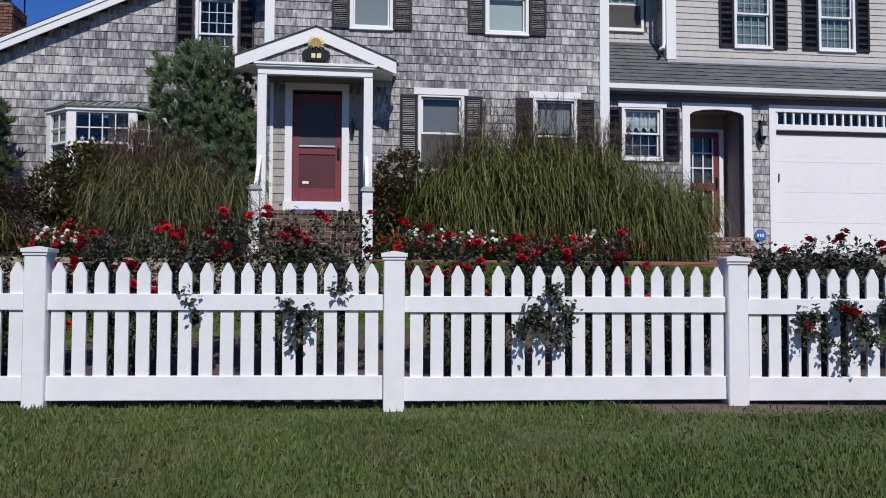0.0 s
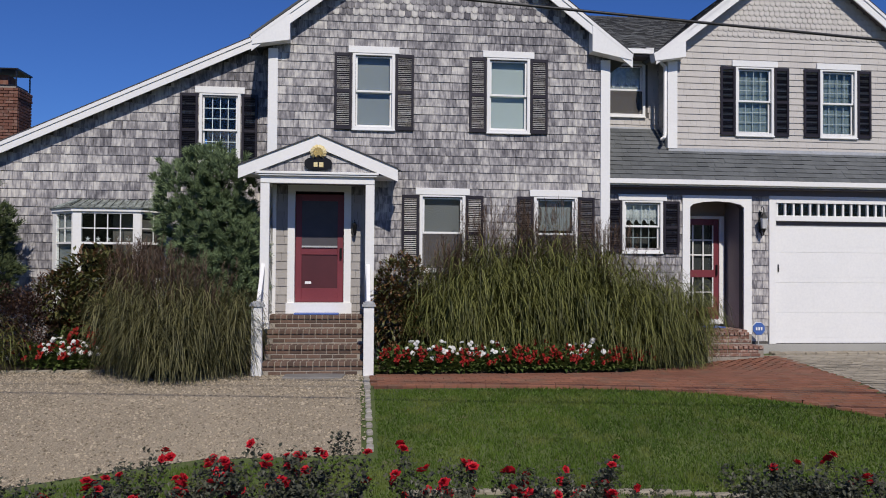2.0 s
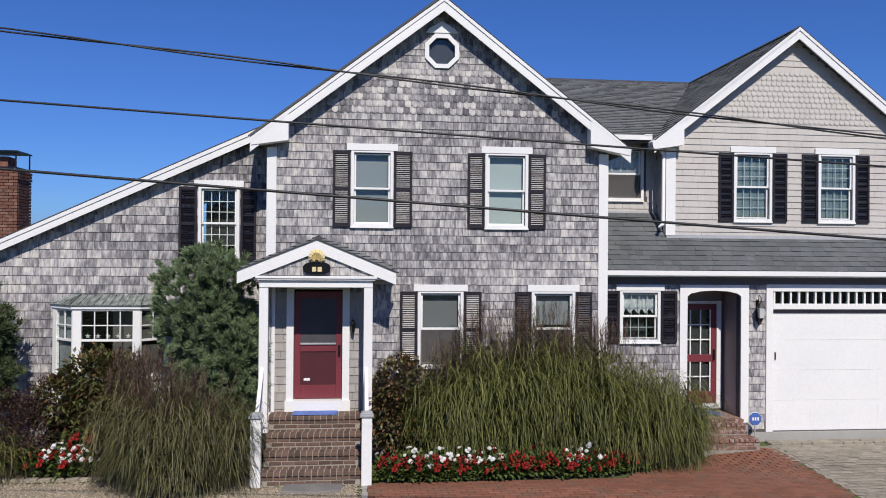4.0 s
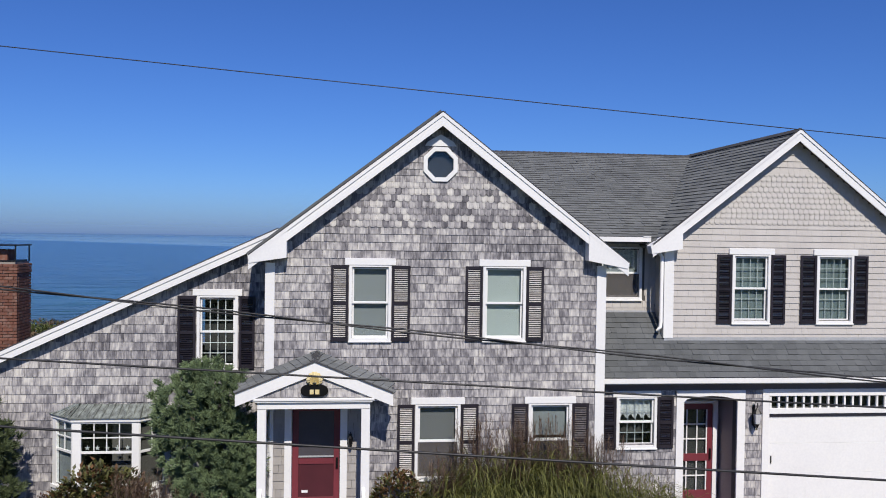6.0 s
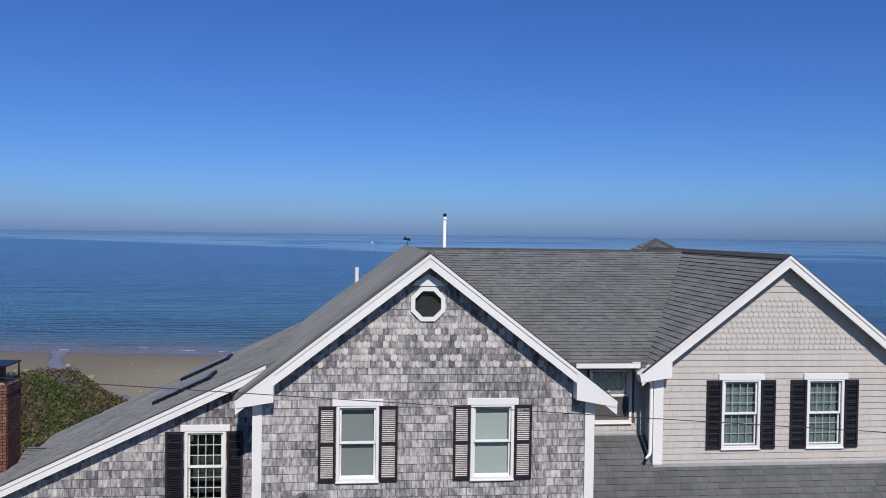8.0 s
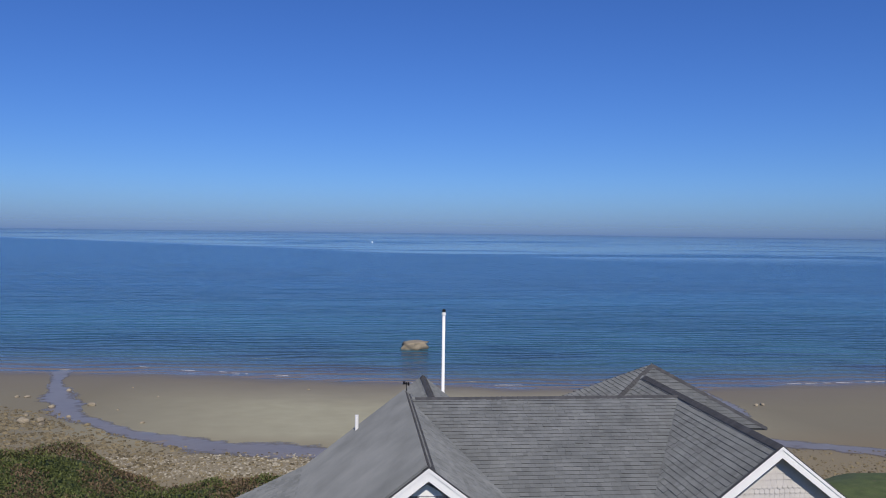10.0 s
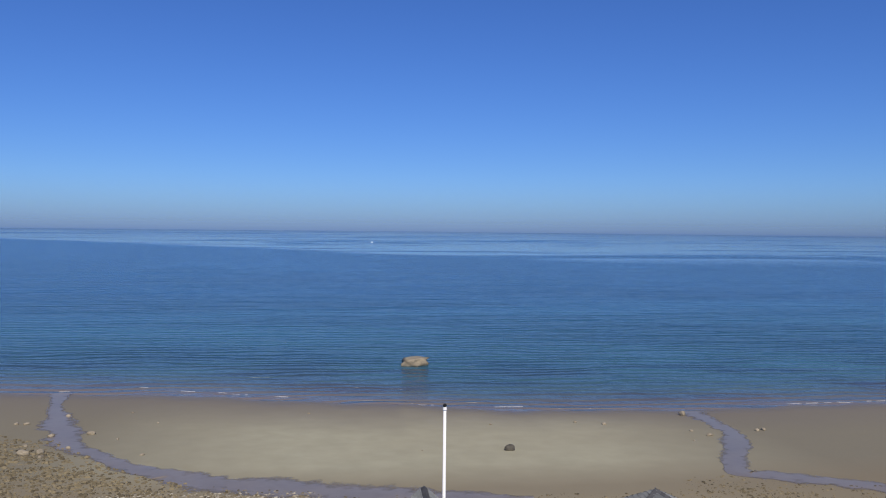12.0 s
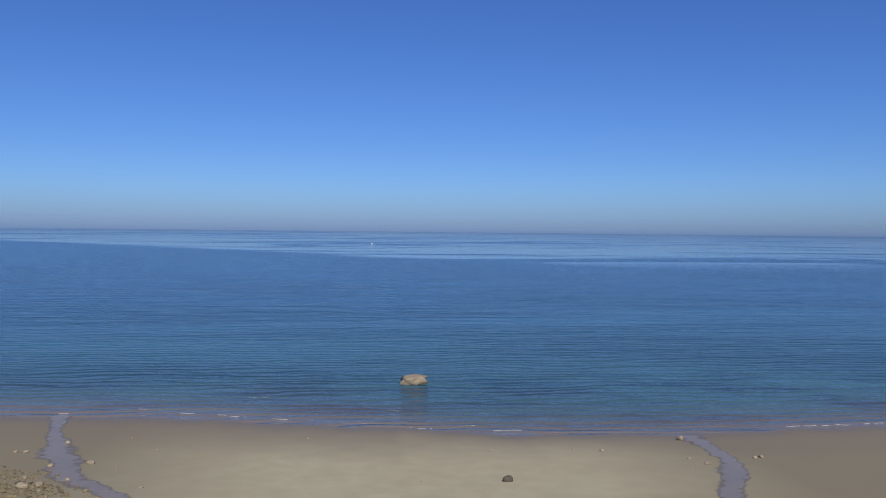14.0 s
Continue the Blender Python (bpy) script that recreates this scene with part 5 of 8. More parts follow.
part("handle", boxes((-1.83, -1.79, 0.05, 0.10, 1.88, 2.06)), M_BLACK, d, bevel=0.005)
part("notice", boxes((-2.44, -2.33, 0.108, 0.114, 1.42, 1.465)), M_WHITE, d, "small white notice")
part("door_casing", boxes((-2.74, -2.615, -0.05, 0.15, 0.92, 3.06), (-1.755, -1.63, -0.05, 0.15, 0.92, 3.06), (-2.74, -1.63, -0.055, 0.15, 3.063, 3.18), (-2.76, -1.61, -0.08, 0.15, 0.90, 1.09)), M_WHITE, house)
lan = part("wall_lantern", boxes((-1.595, -1.545, -0.06, -0.03, 2.30, 2.52)), M_BLACK, house, "small black iron wall lantern", bevel=0.006)
v, f = [], []
tube(v, f, [(-1.57, -0.055, 2.46), (-1.57, -0.10, 2.56), (-1.57, -0.13, 2.52)], 0.009, 0.009, 6)
tube(v, f, [(-1.57, -0.13, 2.52), (-1.57, -0.13, 2.46)], 0.012, 0.055, 6)
tube(v, f, [(-1.57, -0.13, 2.46), (-1.57, -0.13, 2.34)], 0.046, 0.032, 6)
tube(v, f, [(-1.57, -0.13, 2.34), (-1.57, -0.13, 2.28)], 0.034, 0.008, 6)
part("cage", mesh_of("cage", v, f, M_BLACK), M_BLACK, lan)

# garage door and its transom
gd = part("garage_door", boxes((6.62, 9.55, LOW_Y + 0.085, LOW_Y + 0.10, 0.28, 2.68)), M_WHITE, house, "white sectional garage door")
for i in range(4):
    a = 0.285 + i * 0.595
    sec = part("door_section", boxes((6.63, 9.54, LOW_Y + 0.05, LOW_Y + 0.085, a, a + 0.593)), M_WHITE, gd, bevel=0.003)
    rows = []
    for k in range(4):
        xa = 6.75 + k * 0.71
        rows.append((xa, xa + 0.58, LOW_Y + 0.0482, LOW_Y + 0.05, a + 0.11, a + 0.475))
    part("raised_panel", boxes(*rows), M_WHITE, sec)
part("door_pull", boxes((6.70, 6.715, LOW_Y + 0.02, LOW_Y + 0.05, 1.68, 1.83)), M_STEEL, gd)
# grey strip painting the shadow that the lintel casts on the door
part("door_seal", boxes((6.66, 9.50, LOW_Y + 0.035, LOW_Y + 0.05, 2.60, 2.672)), M_SOFFIT, gd, "grey strip painted as the lintel's shadow")
tr = part("transom_window", boxes((6.48, 6.62, LOW_Y - 0.045, LOW_Y + 0.05, 0.28, 3.17), (9.55, 9.70, LOW_Y - 0.045, LOW_Y + 0.05, 0.28, 3.17), (6.62, 9.55, LOW_Y - 0.045, LOW_Y + 0.05, 3.03, 3.17), (6.62, 9.55, LOW_Y - 0.045, LOW_Y + 0.05, 2.68, 2.79)), M_WHITE, house, "white trim with a row of small panes", bevel=0.004)
for k in range(18):
    xx = 6.655 + k * 0.1725
    part("mullion", boxes((xx - 0.019, xx + 0.019, LOW_Y - 0.02, LOW_Y + 0.03, 2.79, 3.03)), M_WHITE, tr)
pane = part("pane", boxes((6.62, 9.55, LOW_Y + 0.012, LOW_Y + 0.018, 2.79, 3.03)), M_GLASS, tr)
pane.visible_shadow = False
# near-black board that paints the dark garage behind the transom
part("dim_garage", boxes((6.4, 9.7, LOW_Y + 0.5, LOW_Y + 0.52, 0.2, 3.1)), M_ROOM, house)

# wall lantern by the entry, and the octagonal alarm sign
lan = part("wall_lantern", boxes((6.27, 6.33, LOW_Y - 0.035, LOW_Y - 0.012, 2.45, 2.86)), M_BLACK, house, "black iron wall lantern", bevel=0.006)
v, f = [], []
tube(v, f, [(6.30, LOW_Y - 0.03, 2.80), (6.30, LOW_Y - 0.10, 2.96), (6.30, LOW_Y - 0.17, 2.92), (6.30, LOW_Y - 0.17, 2.78)], 0.010, 0.010, 6)
tube(v, f, [(6.30, LOW_Y - 0.03, 2.48), (6.30, LOW_Y - 0.10, 2.38), (6.30, LOW_Y - 0.17, 2.40), (6.30, LOW_Y - 0.17, 2.46)], 0.014, 0.012, 6)
for sx in (-1, 1):
    tube(v, f, [(6.30 + sx * 0.088, LOW_Y - 0.17, 2.73), (6.30 + sx * 0.070, LOW_Y - 0.17, 2.62), (6.30 + sx * 0.058, LOW_Y - 0.17, 2.51)], 0.008, 0.008, 5)
part("bracket", mesh_of("bracket", v, f, M_BLACK), M_BLACK, lan)
v, f = [], []
tube(v, f, [(6.30, LOW_Y - 0.17, 2.52), (6.30, LOW_Y - 0.17, 2.72)], 0.055, 0.082, 6)
part("lantern_glass", mesh_of("lantern_glass", v, f, M_LAMPGLASS), M_LAMPGLASS, lan)
v, f = [], []
tube(v, f, [(6.30, LOW_Y - 0.17, 2.72), (6.30, LOW_Y - 0.17, 2.83)], 0.092, 0.012, 6)
part("cap", mesh_of("cap", v, f, M_BLACK), M_BLACK, lan)
v, f = [], []
tube(v, f, [(6.30, LOW_Y - 0.17, 2.44), (6.30, LOW_Y - 0.17, 2.52)], 0.015, 0.058, 6)
part("base", mesh_of("base", v, f, M_BLACK), M_BLACK, lan)
sign = part("alarm_sign", mesh_of("alarm_sign", *cyl(6.12, LOW_Y - 0.30, 0.0, 0.46, 0.012, 0.012, 6), M_FLASH), M_FLASH)
bm = bmesh.new()
prism(bm, octagon(6.12, 0.60, 0.115), LOW_Y - 0.325, LOW_Y - 0.305)
face = part("sign_face", bm, M_BLUE, sign)
bm = boxes((6.055, 6.085, LOW_Y - 0.331, LOW_Y - 0.327, 0.57, 0.63), (6.105, 6.135, LOW_Y - 0.331, LOW_Y - 0.327, 0.57, 0.63), (6.155, 6.185, LOW_Y - 0.331, LOW_Y - 0.327, 0.57, 0.63))
part("marks", bm, M_WHITE, face)
bm = bmesh.new()
prism(bm, octagon(6.12, 0.60, 0.125), LOW_Y - 0.304, LOW_Y - 0.298)
part("rim", bm, M_WHITE, sign)
tagged(sign, "small blue octagonal sign with white rim on a stake", "sign")

# ---- front porch ----
porch = empty("front_porch", "white gabled entry porch with slim square columns", "porch")
PX, PZ, PP = -2.185, 3.92, 0.405


def porch_roof(x):
    return PZ - PP * abs(x - PX)


proof = part("roof", boxes((PX - 0.03, PX + 0.03, -0.6, -0.03, PZ - 0.2, PZ - 0.12)), M_SHEATH, porch, "dark shingled porch roof")
roof_plane("roof_slope", [(-3.50, -0.81, porch_roof(-3.50)), (PX, -0.81, PZ), (PX, 0.0, PZ + 0.09), (-3.50, 0.0, porch_roof(-3.50) + 0.09)], proof, RNG, thick=0.05)
roof_plane("roof_slope", [(PX, -0.81, PZ), (-0.85, -0.81, porch_roof(-0.85)), (-0.85, 0.0, porch_roof(-0.85) + 0.09), (PX, 0.0, PZ + 0.09)], proof, RNG, thick=0.05)
ridge_caps((PX, -0.81, PZ), (PX, -0.02, PZ + 0.09), proof, 0.10)
for xa in (-3.50, -0.85):
    rake(xa, porch_roof(xa), PX, PZ, -0.81, 0.20, 0.1, porch, strip=False)
bm = bmesh.new()
prism(bm, [(-3.15, 3.325), (-1.22, 3.325), (-1.22, porch_roof(-1.22) - 0.06), (PX, PZ - 0.06), (-3.15, porch_roof(-3.15) - 0.06)], -0.78, -0.72)
ped = part("pediment", bm, M_SHEATH, porch)
pp = courses([(-3.16, 3.33), (-1.21, 3.33), (-1.25, 3.40), (PX, PZ - 0.10), (-3.12, 3.40)], [], EXPO, (0.085, 0.23), RNG)
clad("cedar_shingles", (0, -0.78, 0), X, Zv, FRONT, pp, EXPO, M_CEDAR, ped, rng=RNG)
part("cornice", boxes((-3.20, -1.17, -0.85, -0.70, 3.275, 3.32), (-3.17, -1.20, -0.83, -0.70, 3.245, 3.273)), M_WHITE, porch, bevel=0.006)
part("beam", boxes((-3.14, -1.24, -0.78, -0.68, 3.125, 3.243), (-3.14, -3.0, -0.678, -0.03, 3.125, 3.243), (-1.38, -1.24, -0.678, -0.03, 3.125, 3.243)), M_WHITE, porch, bevel=0.005)
for xa in (-3.50, -1.22):
    part("eave_soffit", boxes((xa, xa + 0.34, -0.80, -0.03, 3.262, 3.275)), M_WHITE, porch)
part("porch_ceiling", boxes((-2.998, -1.382, -0.678, -0.03, 3.17, 3.19)), M_SOFFIT, porch)
for xa in (-3.14, -1.39):
    part("column", boxes((xa, xa + 0.15, -0.77, -0.64, 0.68, 3.12), (xa - 0.012, xa + 0.162, -0.78, -0.63, 0.68, 0.83)), M_WHITE, porch, bevel=0.005)
for xa in (-3.12, -1.38):
    part("pilaster", boxes((xa, xa + 0.12, -0.045, -0.018, 0.90, 3.12)), M_WHITE, porch)
# newel posts and stair rails
for xa in (-3.16, -1.42):
    nw = part("newel_post", boxes((xa, xa + 0.165, -1.66, -1.50, -0.05, 1.10)), M_WHITE, porch, bevel=0.006)
    part("cap", boxes((xa - 0.025, xa + 0.19, -1.685, -1.475, 1.10, 1.135), (xa - 0.01, xa + 0.175, -1.67, -1.49, 1.135, 1.165), (xa + 0.02, xa + 0.145, -1.64, -1.52, 1.165, 1.185)), M_FLASH, nw, "weathered grey cap", bevel=0.004)
    rail_x = xa + 0.08
    bm = bmesh.new()
    for z0, z1, h in ((1.02, 1.76, 0.09), (0.24, 0.98, 0.07)):
        prism(bm, [(-1.50, z0), (-0.69, z1), (-0.69, z1 + h), (-1.50, z0 + h)], rail_x - 0.03, rail_x + 0.03, "x")
    part("stair_rail", bm, M_WHITE, porch)
    for k in range(5):
        yy = -1.40 + k * 0.15
        zz = (yy + 1.5) / 0.81 * 0.74
        part("baluster", boxes((rail_x - 0.016, rail_x + 0.016, yy - 0.016, yy + 0.016, 0.30 + zz, 1.03 + zz)), M_WHITE, porch)
# gilded shell over the dark oval plaque, its figures as plain bars
pl_v = [(PX + 0.23 * math.copysign(abs(math.cos(q)) ** 0.7, math.cos(q)), 3.455 + 0.105 * math.copysign(abs(math.sin(q)) ** 0.8, math.sin(q))) for q in [2 * math.pi * i / 28 for i in range(28)]]
bm = bmesh.new()
prism(bm, pl_v, -0.865, -0.825)
plaque = part("plaque", bm, M_BLACK, porch, "dark oval house plaque")
part("plaque_bar", boxes((PX - 0.075, PX - 0.01, -0.873, -0.867, 3.395, 3.475)), M_GOLD, plaque)
part("plaque_bar", boxes((PX + 0.015, PX + 0.085, -0.873, -0.867, 3.395, 3.475)), M_GOLD, plaque)
v, f = [], []
K = 22
for i in range(K + 1):
    q = math.pi * (-0.30 + 1.60 * i / K)
    r = 0.135 * (1 + 0.04 * math.cos(i * math.pi))
    bulge = 0.05 + 0.018 * (i % 2)
    v += [(PX + 0.035 * math.cos(q), -0.86, 3.575 + 0.02 * math.sin(q)), (PX + r * 0.6 * math.cos(q), -0.86 - bulge, 3.635 + r * 0.6 * math.sin(q)), (PX + r * math.cos(q), -0.855, 3.645 + r * 0.95 * math.sin(q))]
for i in range(K):
    f += [(3 * i, 3 * i + 1, 3 * i + 4, 3 * i + 3), (3 * i + 1, 3 * i + 2, 3 * i + 5, 3 * i + 4)]
part("shell", mesh_of("shell", v, f, M_GOLD), M_GOLD, porch, "gilded scallop shell")

# ---- brick steps ----
steps = part("porch_steps", boxes((-3.0, -1.42, -0.45, -0.01, -0.1, 0.892), (-3.0, -1.42, -0.81, -0.451, -0.1, 0.667), (-3.0, -1.42, -1.17, -0.811, -0.1, 0.442), (-3.0, -1.42, -1.53, -1.171, -0.1, 0.217)), M_STEPMORTAR)
tagged(steps, "worn brown brick porch steps, four risers high", "steps")


def brick_mesh(name, sx, sy, sz, mat):
    bm = boxes((-sx / 2, sx / 2, -sy / 2, sy / 2, -sz / 2, sz / 2))
    bmesh.ops.bevel(bm, geom=bm.edges[:], offset=0.005, segments=1, affect="EDGES")
    me = bpy.data.meshes.new(name)
    bm.to_mesh(me)
    bm.free()
    me.materials.append(mat)
    return me


B_HEAD, B_STR, B_FLAT = brick_mesh("brick", 0.085, 0.20, 0.062, M_BRICK), brick_mesh("brick", 0.19, 0.09, 0.056, M_BRICK), brick_mesh("brick", 0.088, 0.19, 0.055, M_BRICK)


def lay(me, x, y, z, parent, turn=0.0, name="brick"):
    ob = new(name, me)
    ob.matrix_world = pose(x, y, z, RNG.uniform(-0.6, 0.6), RNG.uniform(-0.6, 0.6), turn + RNG.uniform(-0.8, 0.8))
    ob.parent = parent
    return ob


for k in range(4):
    yf, top = -1.55 + 0.36 * k, 0.225 * (k + 1)
    for i in range(16):
        x = -2.955 + i * 0.0995
        lay(B_HEAD, x, yf + 0.085, top - 0.035, steps)
        if k < 3:
            lay(B_FLAT, x + 0.02, yf + 0.285, top - 0.033, steps)
    for r in range(2):
        for i in range(8):
            x = -2.91 + i * 0.2 + (0.1 if r else 0.0)
            if x < -1.47:
                lay(B_STR, x, yf + 0.055, top - 0.108 - r * 0.072, steps)
for r in range(2):
    for i in range(16):
        lay(B_FLAT, -2.955 + i * 0.0995, -0.25 + r * 0.2, 0.868, steps)
mat_ob = part("door_mat", boxes((-2.60, -1.83, -0.42, -0.10, 0.899, 0.921)), M_MAT, bevel=0.008)
tagged(mat_ob, "flat blue woven door mat on the brick landing", "mat")

E_HEAD, E_STR, E_FLAT = brick_mesh("brick", 0.085, 0.20, 0.062, M_ENTRYBRICK), brick_mesh("brick", 0.19, 0.09, 0.056, M_ENTRYBRICK), brick_mesh("brick", 0.088, 0.19, 0.055, M_ENTRYBRICK)
esteps = part("entry_steps", boxes((4.9, 5.93, 0.10, 0.50, -0.05, 0.50), (4.9, 5.98, -0.25, 0.099, -0.05, 0.28), (4.87, 5.96, 0.501, 1.295, 0.3, 0.565)), M_MORTAR)
tagged(esteps, "two red brick steps up to the side entry", "steps")
for k, (y0, top, xe) in enumerate(((-0.27, 0.325, 6.0), (0.08, 0.545, 5.95))):
    for i in range(12):
        x = 4.93 + i * 0.0995
        if x < xe - 0.04:
            lay(E_HEAD, x, y0 + 0.09, top - 0.035, esteps)
            if k == 0:
                lay(E_FLAT, x, y0 + 0.28, top - 0.036, esteps)
    for i in range(6):
        x = 4.98 + i * 0.2
        if x < xe - 0.08:
            lay(E_STR, x, y0 + 0.055, top - 0.105, esteps)
            lay(E_STR, x + 0.04, y0 + 0.055, top - 0.172, esteps)
for r in range(4):
    for i in range(11):
        lay(E_FLAT, 4.92 + i * 0.0995, 0.42 + r * 0.2, 0.538 if r == 0 else 0.54, esteps)
mat_ob = part("door_mat", boxes((4.95, 5.72, 0.72, 1.15, 0.572, 0.592)), M_MAT, bevel=0.008)
tagged(mat_ob, "flat blue woven door mat in the entry", "mat")

# ---- low link roof beside the chimney ----
roof_plane("roof_slope", [(-8.48, 2.3, 3.10), (-7.3, 2.3, 3.10), (-7.3, 4.0, 3.80), (-8.48, 4.0, 3.80)], roof, RNG)
roof_plane("roof_slope", [(-7.3, 5.7, 3.10), (-8.48, 5.7, 3.10), (-8.48, 4.0, 3.80), (-7.3, 4.0, 3.80)], roof, RNG)

# ---- chimney ----
chim = part("chimney", boxes((-9.86, -8.83, 3.93, 4.62, 2.0, 5.36)), M_MORTAR)
tagged(chim, "red brick chimney with a dark metal flue cap", "chimney")
C_BR, C_SIDE = brick_mesh("brick", 0.195, 0.06, 0.057, M_CHIMNEY), brick_mesh("brick", 0.06, 0.195, 0.057, M_CHIMNEY)
for r in range(34):
    z = 3.08 + r * 0.067
    out = 0.012 if r >= 31 else 0.0
    for i in range(7):
        a, b = max(-9.86, -9.99 + i * 0.206 + (0.1 if r % 2 else 0.0)), min(-8.79 + out, -9.794 + i * 0.206 + (0.1 if r % 2 else 0.0))
        if b - a > 0.03:
            lay(C_BR, (a + b) / 2, 3.915 - out, z, chim).scale.x = (b - a) / 0.195
    for i in range(5):
        a, b = max(3.945 - out, 3.80 + i * 0.206 + (0.1 if r % 2 else 0.0)), min(4.62 + out, 3.995 + i * 0.206 + (0.1 if r % 2 else 0.0))
        if b - a > 0.03:
            lay(C_SIDE, -8.815 + out, (a + b) / 2, z, chim).scale.y = (b - a) / 0.195
cap = part("flue_cap", boxes((-9.75, -8.86, 3.95, 4.60, 5.36, 5.40), (-9.80, -8.79, 3.86, 4.66, 5.70, 5.73)), M_STEEL, chim, "dark metal flue cap")
part("flue", boxes((-9.55, -9.05, 4.05, 4.5, 5.40, 5.62)), M_CHIMNEY, chim)
for x, y in ((-9.74, 3.90), (-8.83, 3.90), (-8.83, 4.62), (-9.74, 4.62), (-9.28, 3.90)):
    part("cap_post", boxes((x - 0.012, x + 0.012, y - 0.012, y + 0.012, 5.36, 5.70)), M_STEEL, cap)

chim.location = (0.27, -0.8, 0.06)

# ---- picket fence ----
fence = empty("picket_fence", "white vinyl picket fence with capped square posts", "fence")
FP = [(-6.26, -8.24, -1.10), (-3.775, -8.41, -1.21), (-1.322, -8.57, -1.23), (1.15, -8.70, -1.25), (3.67, -8.84, -1.32), (6.15, -8.98, -1.34)]


def fence_post(x, y, z, turn):
    p = part("post", boxes((-0.074, 0.074, -0.074, 0.074, -0.25, 1.09)), M_VINYL, fence, bevel=0.006)
    p.matrix_local = pose(x, y, z, 0, 0, turn)
    bm = boxes((-0.092, 0.092, -0.092, 0.092, 1.09, 1.115), (-0.083, 0.083, -0.083, 0.083, 1.07, 1.09))
    t = [bm.verts.new(c) for c in ((-0.092, -0.092, 1.115), (0.092, -0.092, 1.115), (0.092, 0.092, 1.115), (-0.092, 0.092, 1.115))]
    tip = bm.verts.new((0, 0, 1.135))
    for i in range(4):
        bm.faces.new((t[i], t[(i + 1) % 4], tip))
    part("cap", bm, M_VINYL, p)


def picket_mesh():
    bm = bmesh.new()
    w, h = 0.046, 0.928
    prism(bm, [(-w, 0), (w, 0), (w, h - 0.075), (0.008, h), (-0.008, h), (-w, h - 0.075)], -0.011, 0.011)
    bmesh.ops.recalc_face_normals(bm, faces=bm.faces[:])
    me = bpy.data.meshes.new("picket")
    bm.to_mesh(me)
    bm.free()
    me.materials.append(M_VINYL)
    return me


PICKET = picket_mesh()
for i, (x, y, z) in enumerate(FP):
    xn, yn, _ = FP[min(i + 1, len(FP) - 1)]
    xp, yp, _ = FP[max(i - 1, 0)]
    turn = math.degrees(math.atan2(yn - yp, xn - xp))
    fence_post(x, y, z, turn)
    if i == len(FP) - 1:
        break
    L, a = math.hypot(xn - x, yn - y), math.degrees(math.atan2(yn - y, xn - x))
    zl = -1.155 - 0.012 * max(0, i - 1)
    m = pose(x, y, zl, 0, 0, a)
    for z0, z1 in ((0.012, 0.18), (0.635, 0.75)):
        r = part("rail", boxes((0.07, L - 0.07, -0.030, 0.030, z0, z1)), M_VINYL, fence, bevel=0.004)
        r.matrix_local = m
    for k in range(16):
        ob = new("picket", PICKET)
        ob.parent = fence
        ob.matrix_local = m @ pose((0.074, 0.064, 0.086)[i % 3] + (L - 0.148) * (k + 0.5) / 16, 0.0, 0.04, 0, RNG.uniform(-0.25, 0.25), 0)

# ---- overhead cables ----
def cable(name, pts, r, label, twist=0.0):
    v, f = [], []
    (x0, y0, z0), (x1, y1, z1) = pts
    runs = 2 if twist else 1
    for q in range(runs):
        line = []
        for i in range(61):
            s = -1.6 + 4.2 * i / 60
            sag = 0.02 * ((s - 0.5) ** 2)
            o = (twist * math.cos(i * 0.9 + q * math.pi), twist * math.sin(i * 0.9 + q * math.pi)) if twist else (0, 0)
            line.append((x0 + (x1 - x0) * s, y0 + (y1 - y0) * s + o[0], z0 + (z1 - z0) * s + sag + o[1]))
        tube(v, f, line, r, r, 6)
    tagged(part(name, mesh_of(name, v, f, M_WIRE, True), M_WIRE), label, "cable", group="cables over the front lawn")


cable("overhead_cable", ((-4.61, -7.31, 4.40), (3.35, -7.59, 3.87)), 0.013, "thick black overhead cable sagging past the house")
cable("overhead_cable", ((-4.61, -7.31, 4.99), (3.35, -7.59, 4.55)), 0.010, "black overhead cable above the front lawn")
cable("overhead_cable", ((-4.61, -7.30, 5.60), (3.35, -7.65, 4.81)), 0.008, "pair of twisted black service cables", twist=0.014)
cable("overhead_wire", ((-4.2, -8.0, 7.52), (3.2, -8.0, 7.00)), 0.004, "thin black overhead wire high above the lawn")

# ---- flagpole behind the house ----
pole = part("flagpole", mesh_of("flagpole", *cyl(2.17, 17.5, -1.2, 9.20, 0.085, 0.06, 16), M_WHITE, True), M_WHITE)
tagged(pole, "tall white flagpole with a small ball on top", "flagpole")
bm = bmesh.new()
bmesh.ops.create_uvsphere(bm, u_segments=14, v_segments=10, radius=0.075, matrix=Matrix.Translation((2.17, 17.5, 9.36)))
part("ball", bm, M_BLACK, pole)
part("truck", mesh_of("truck", *cyl(2.17, 17.5, 9.19, 9.30, 0.09, 0.07, 12), M_WHITE), M_WHITE, pole)

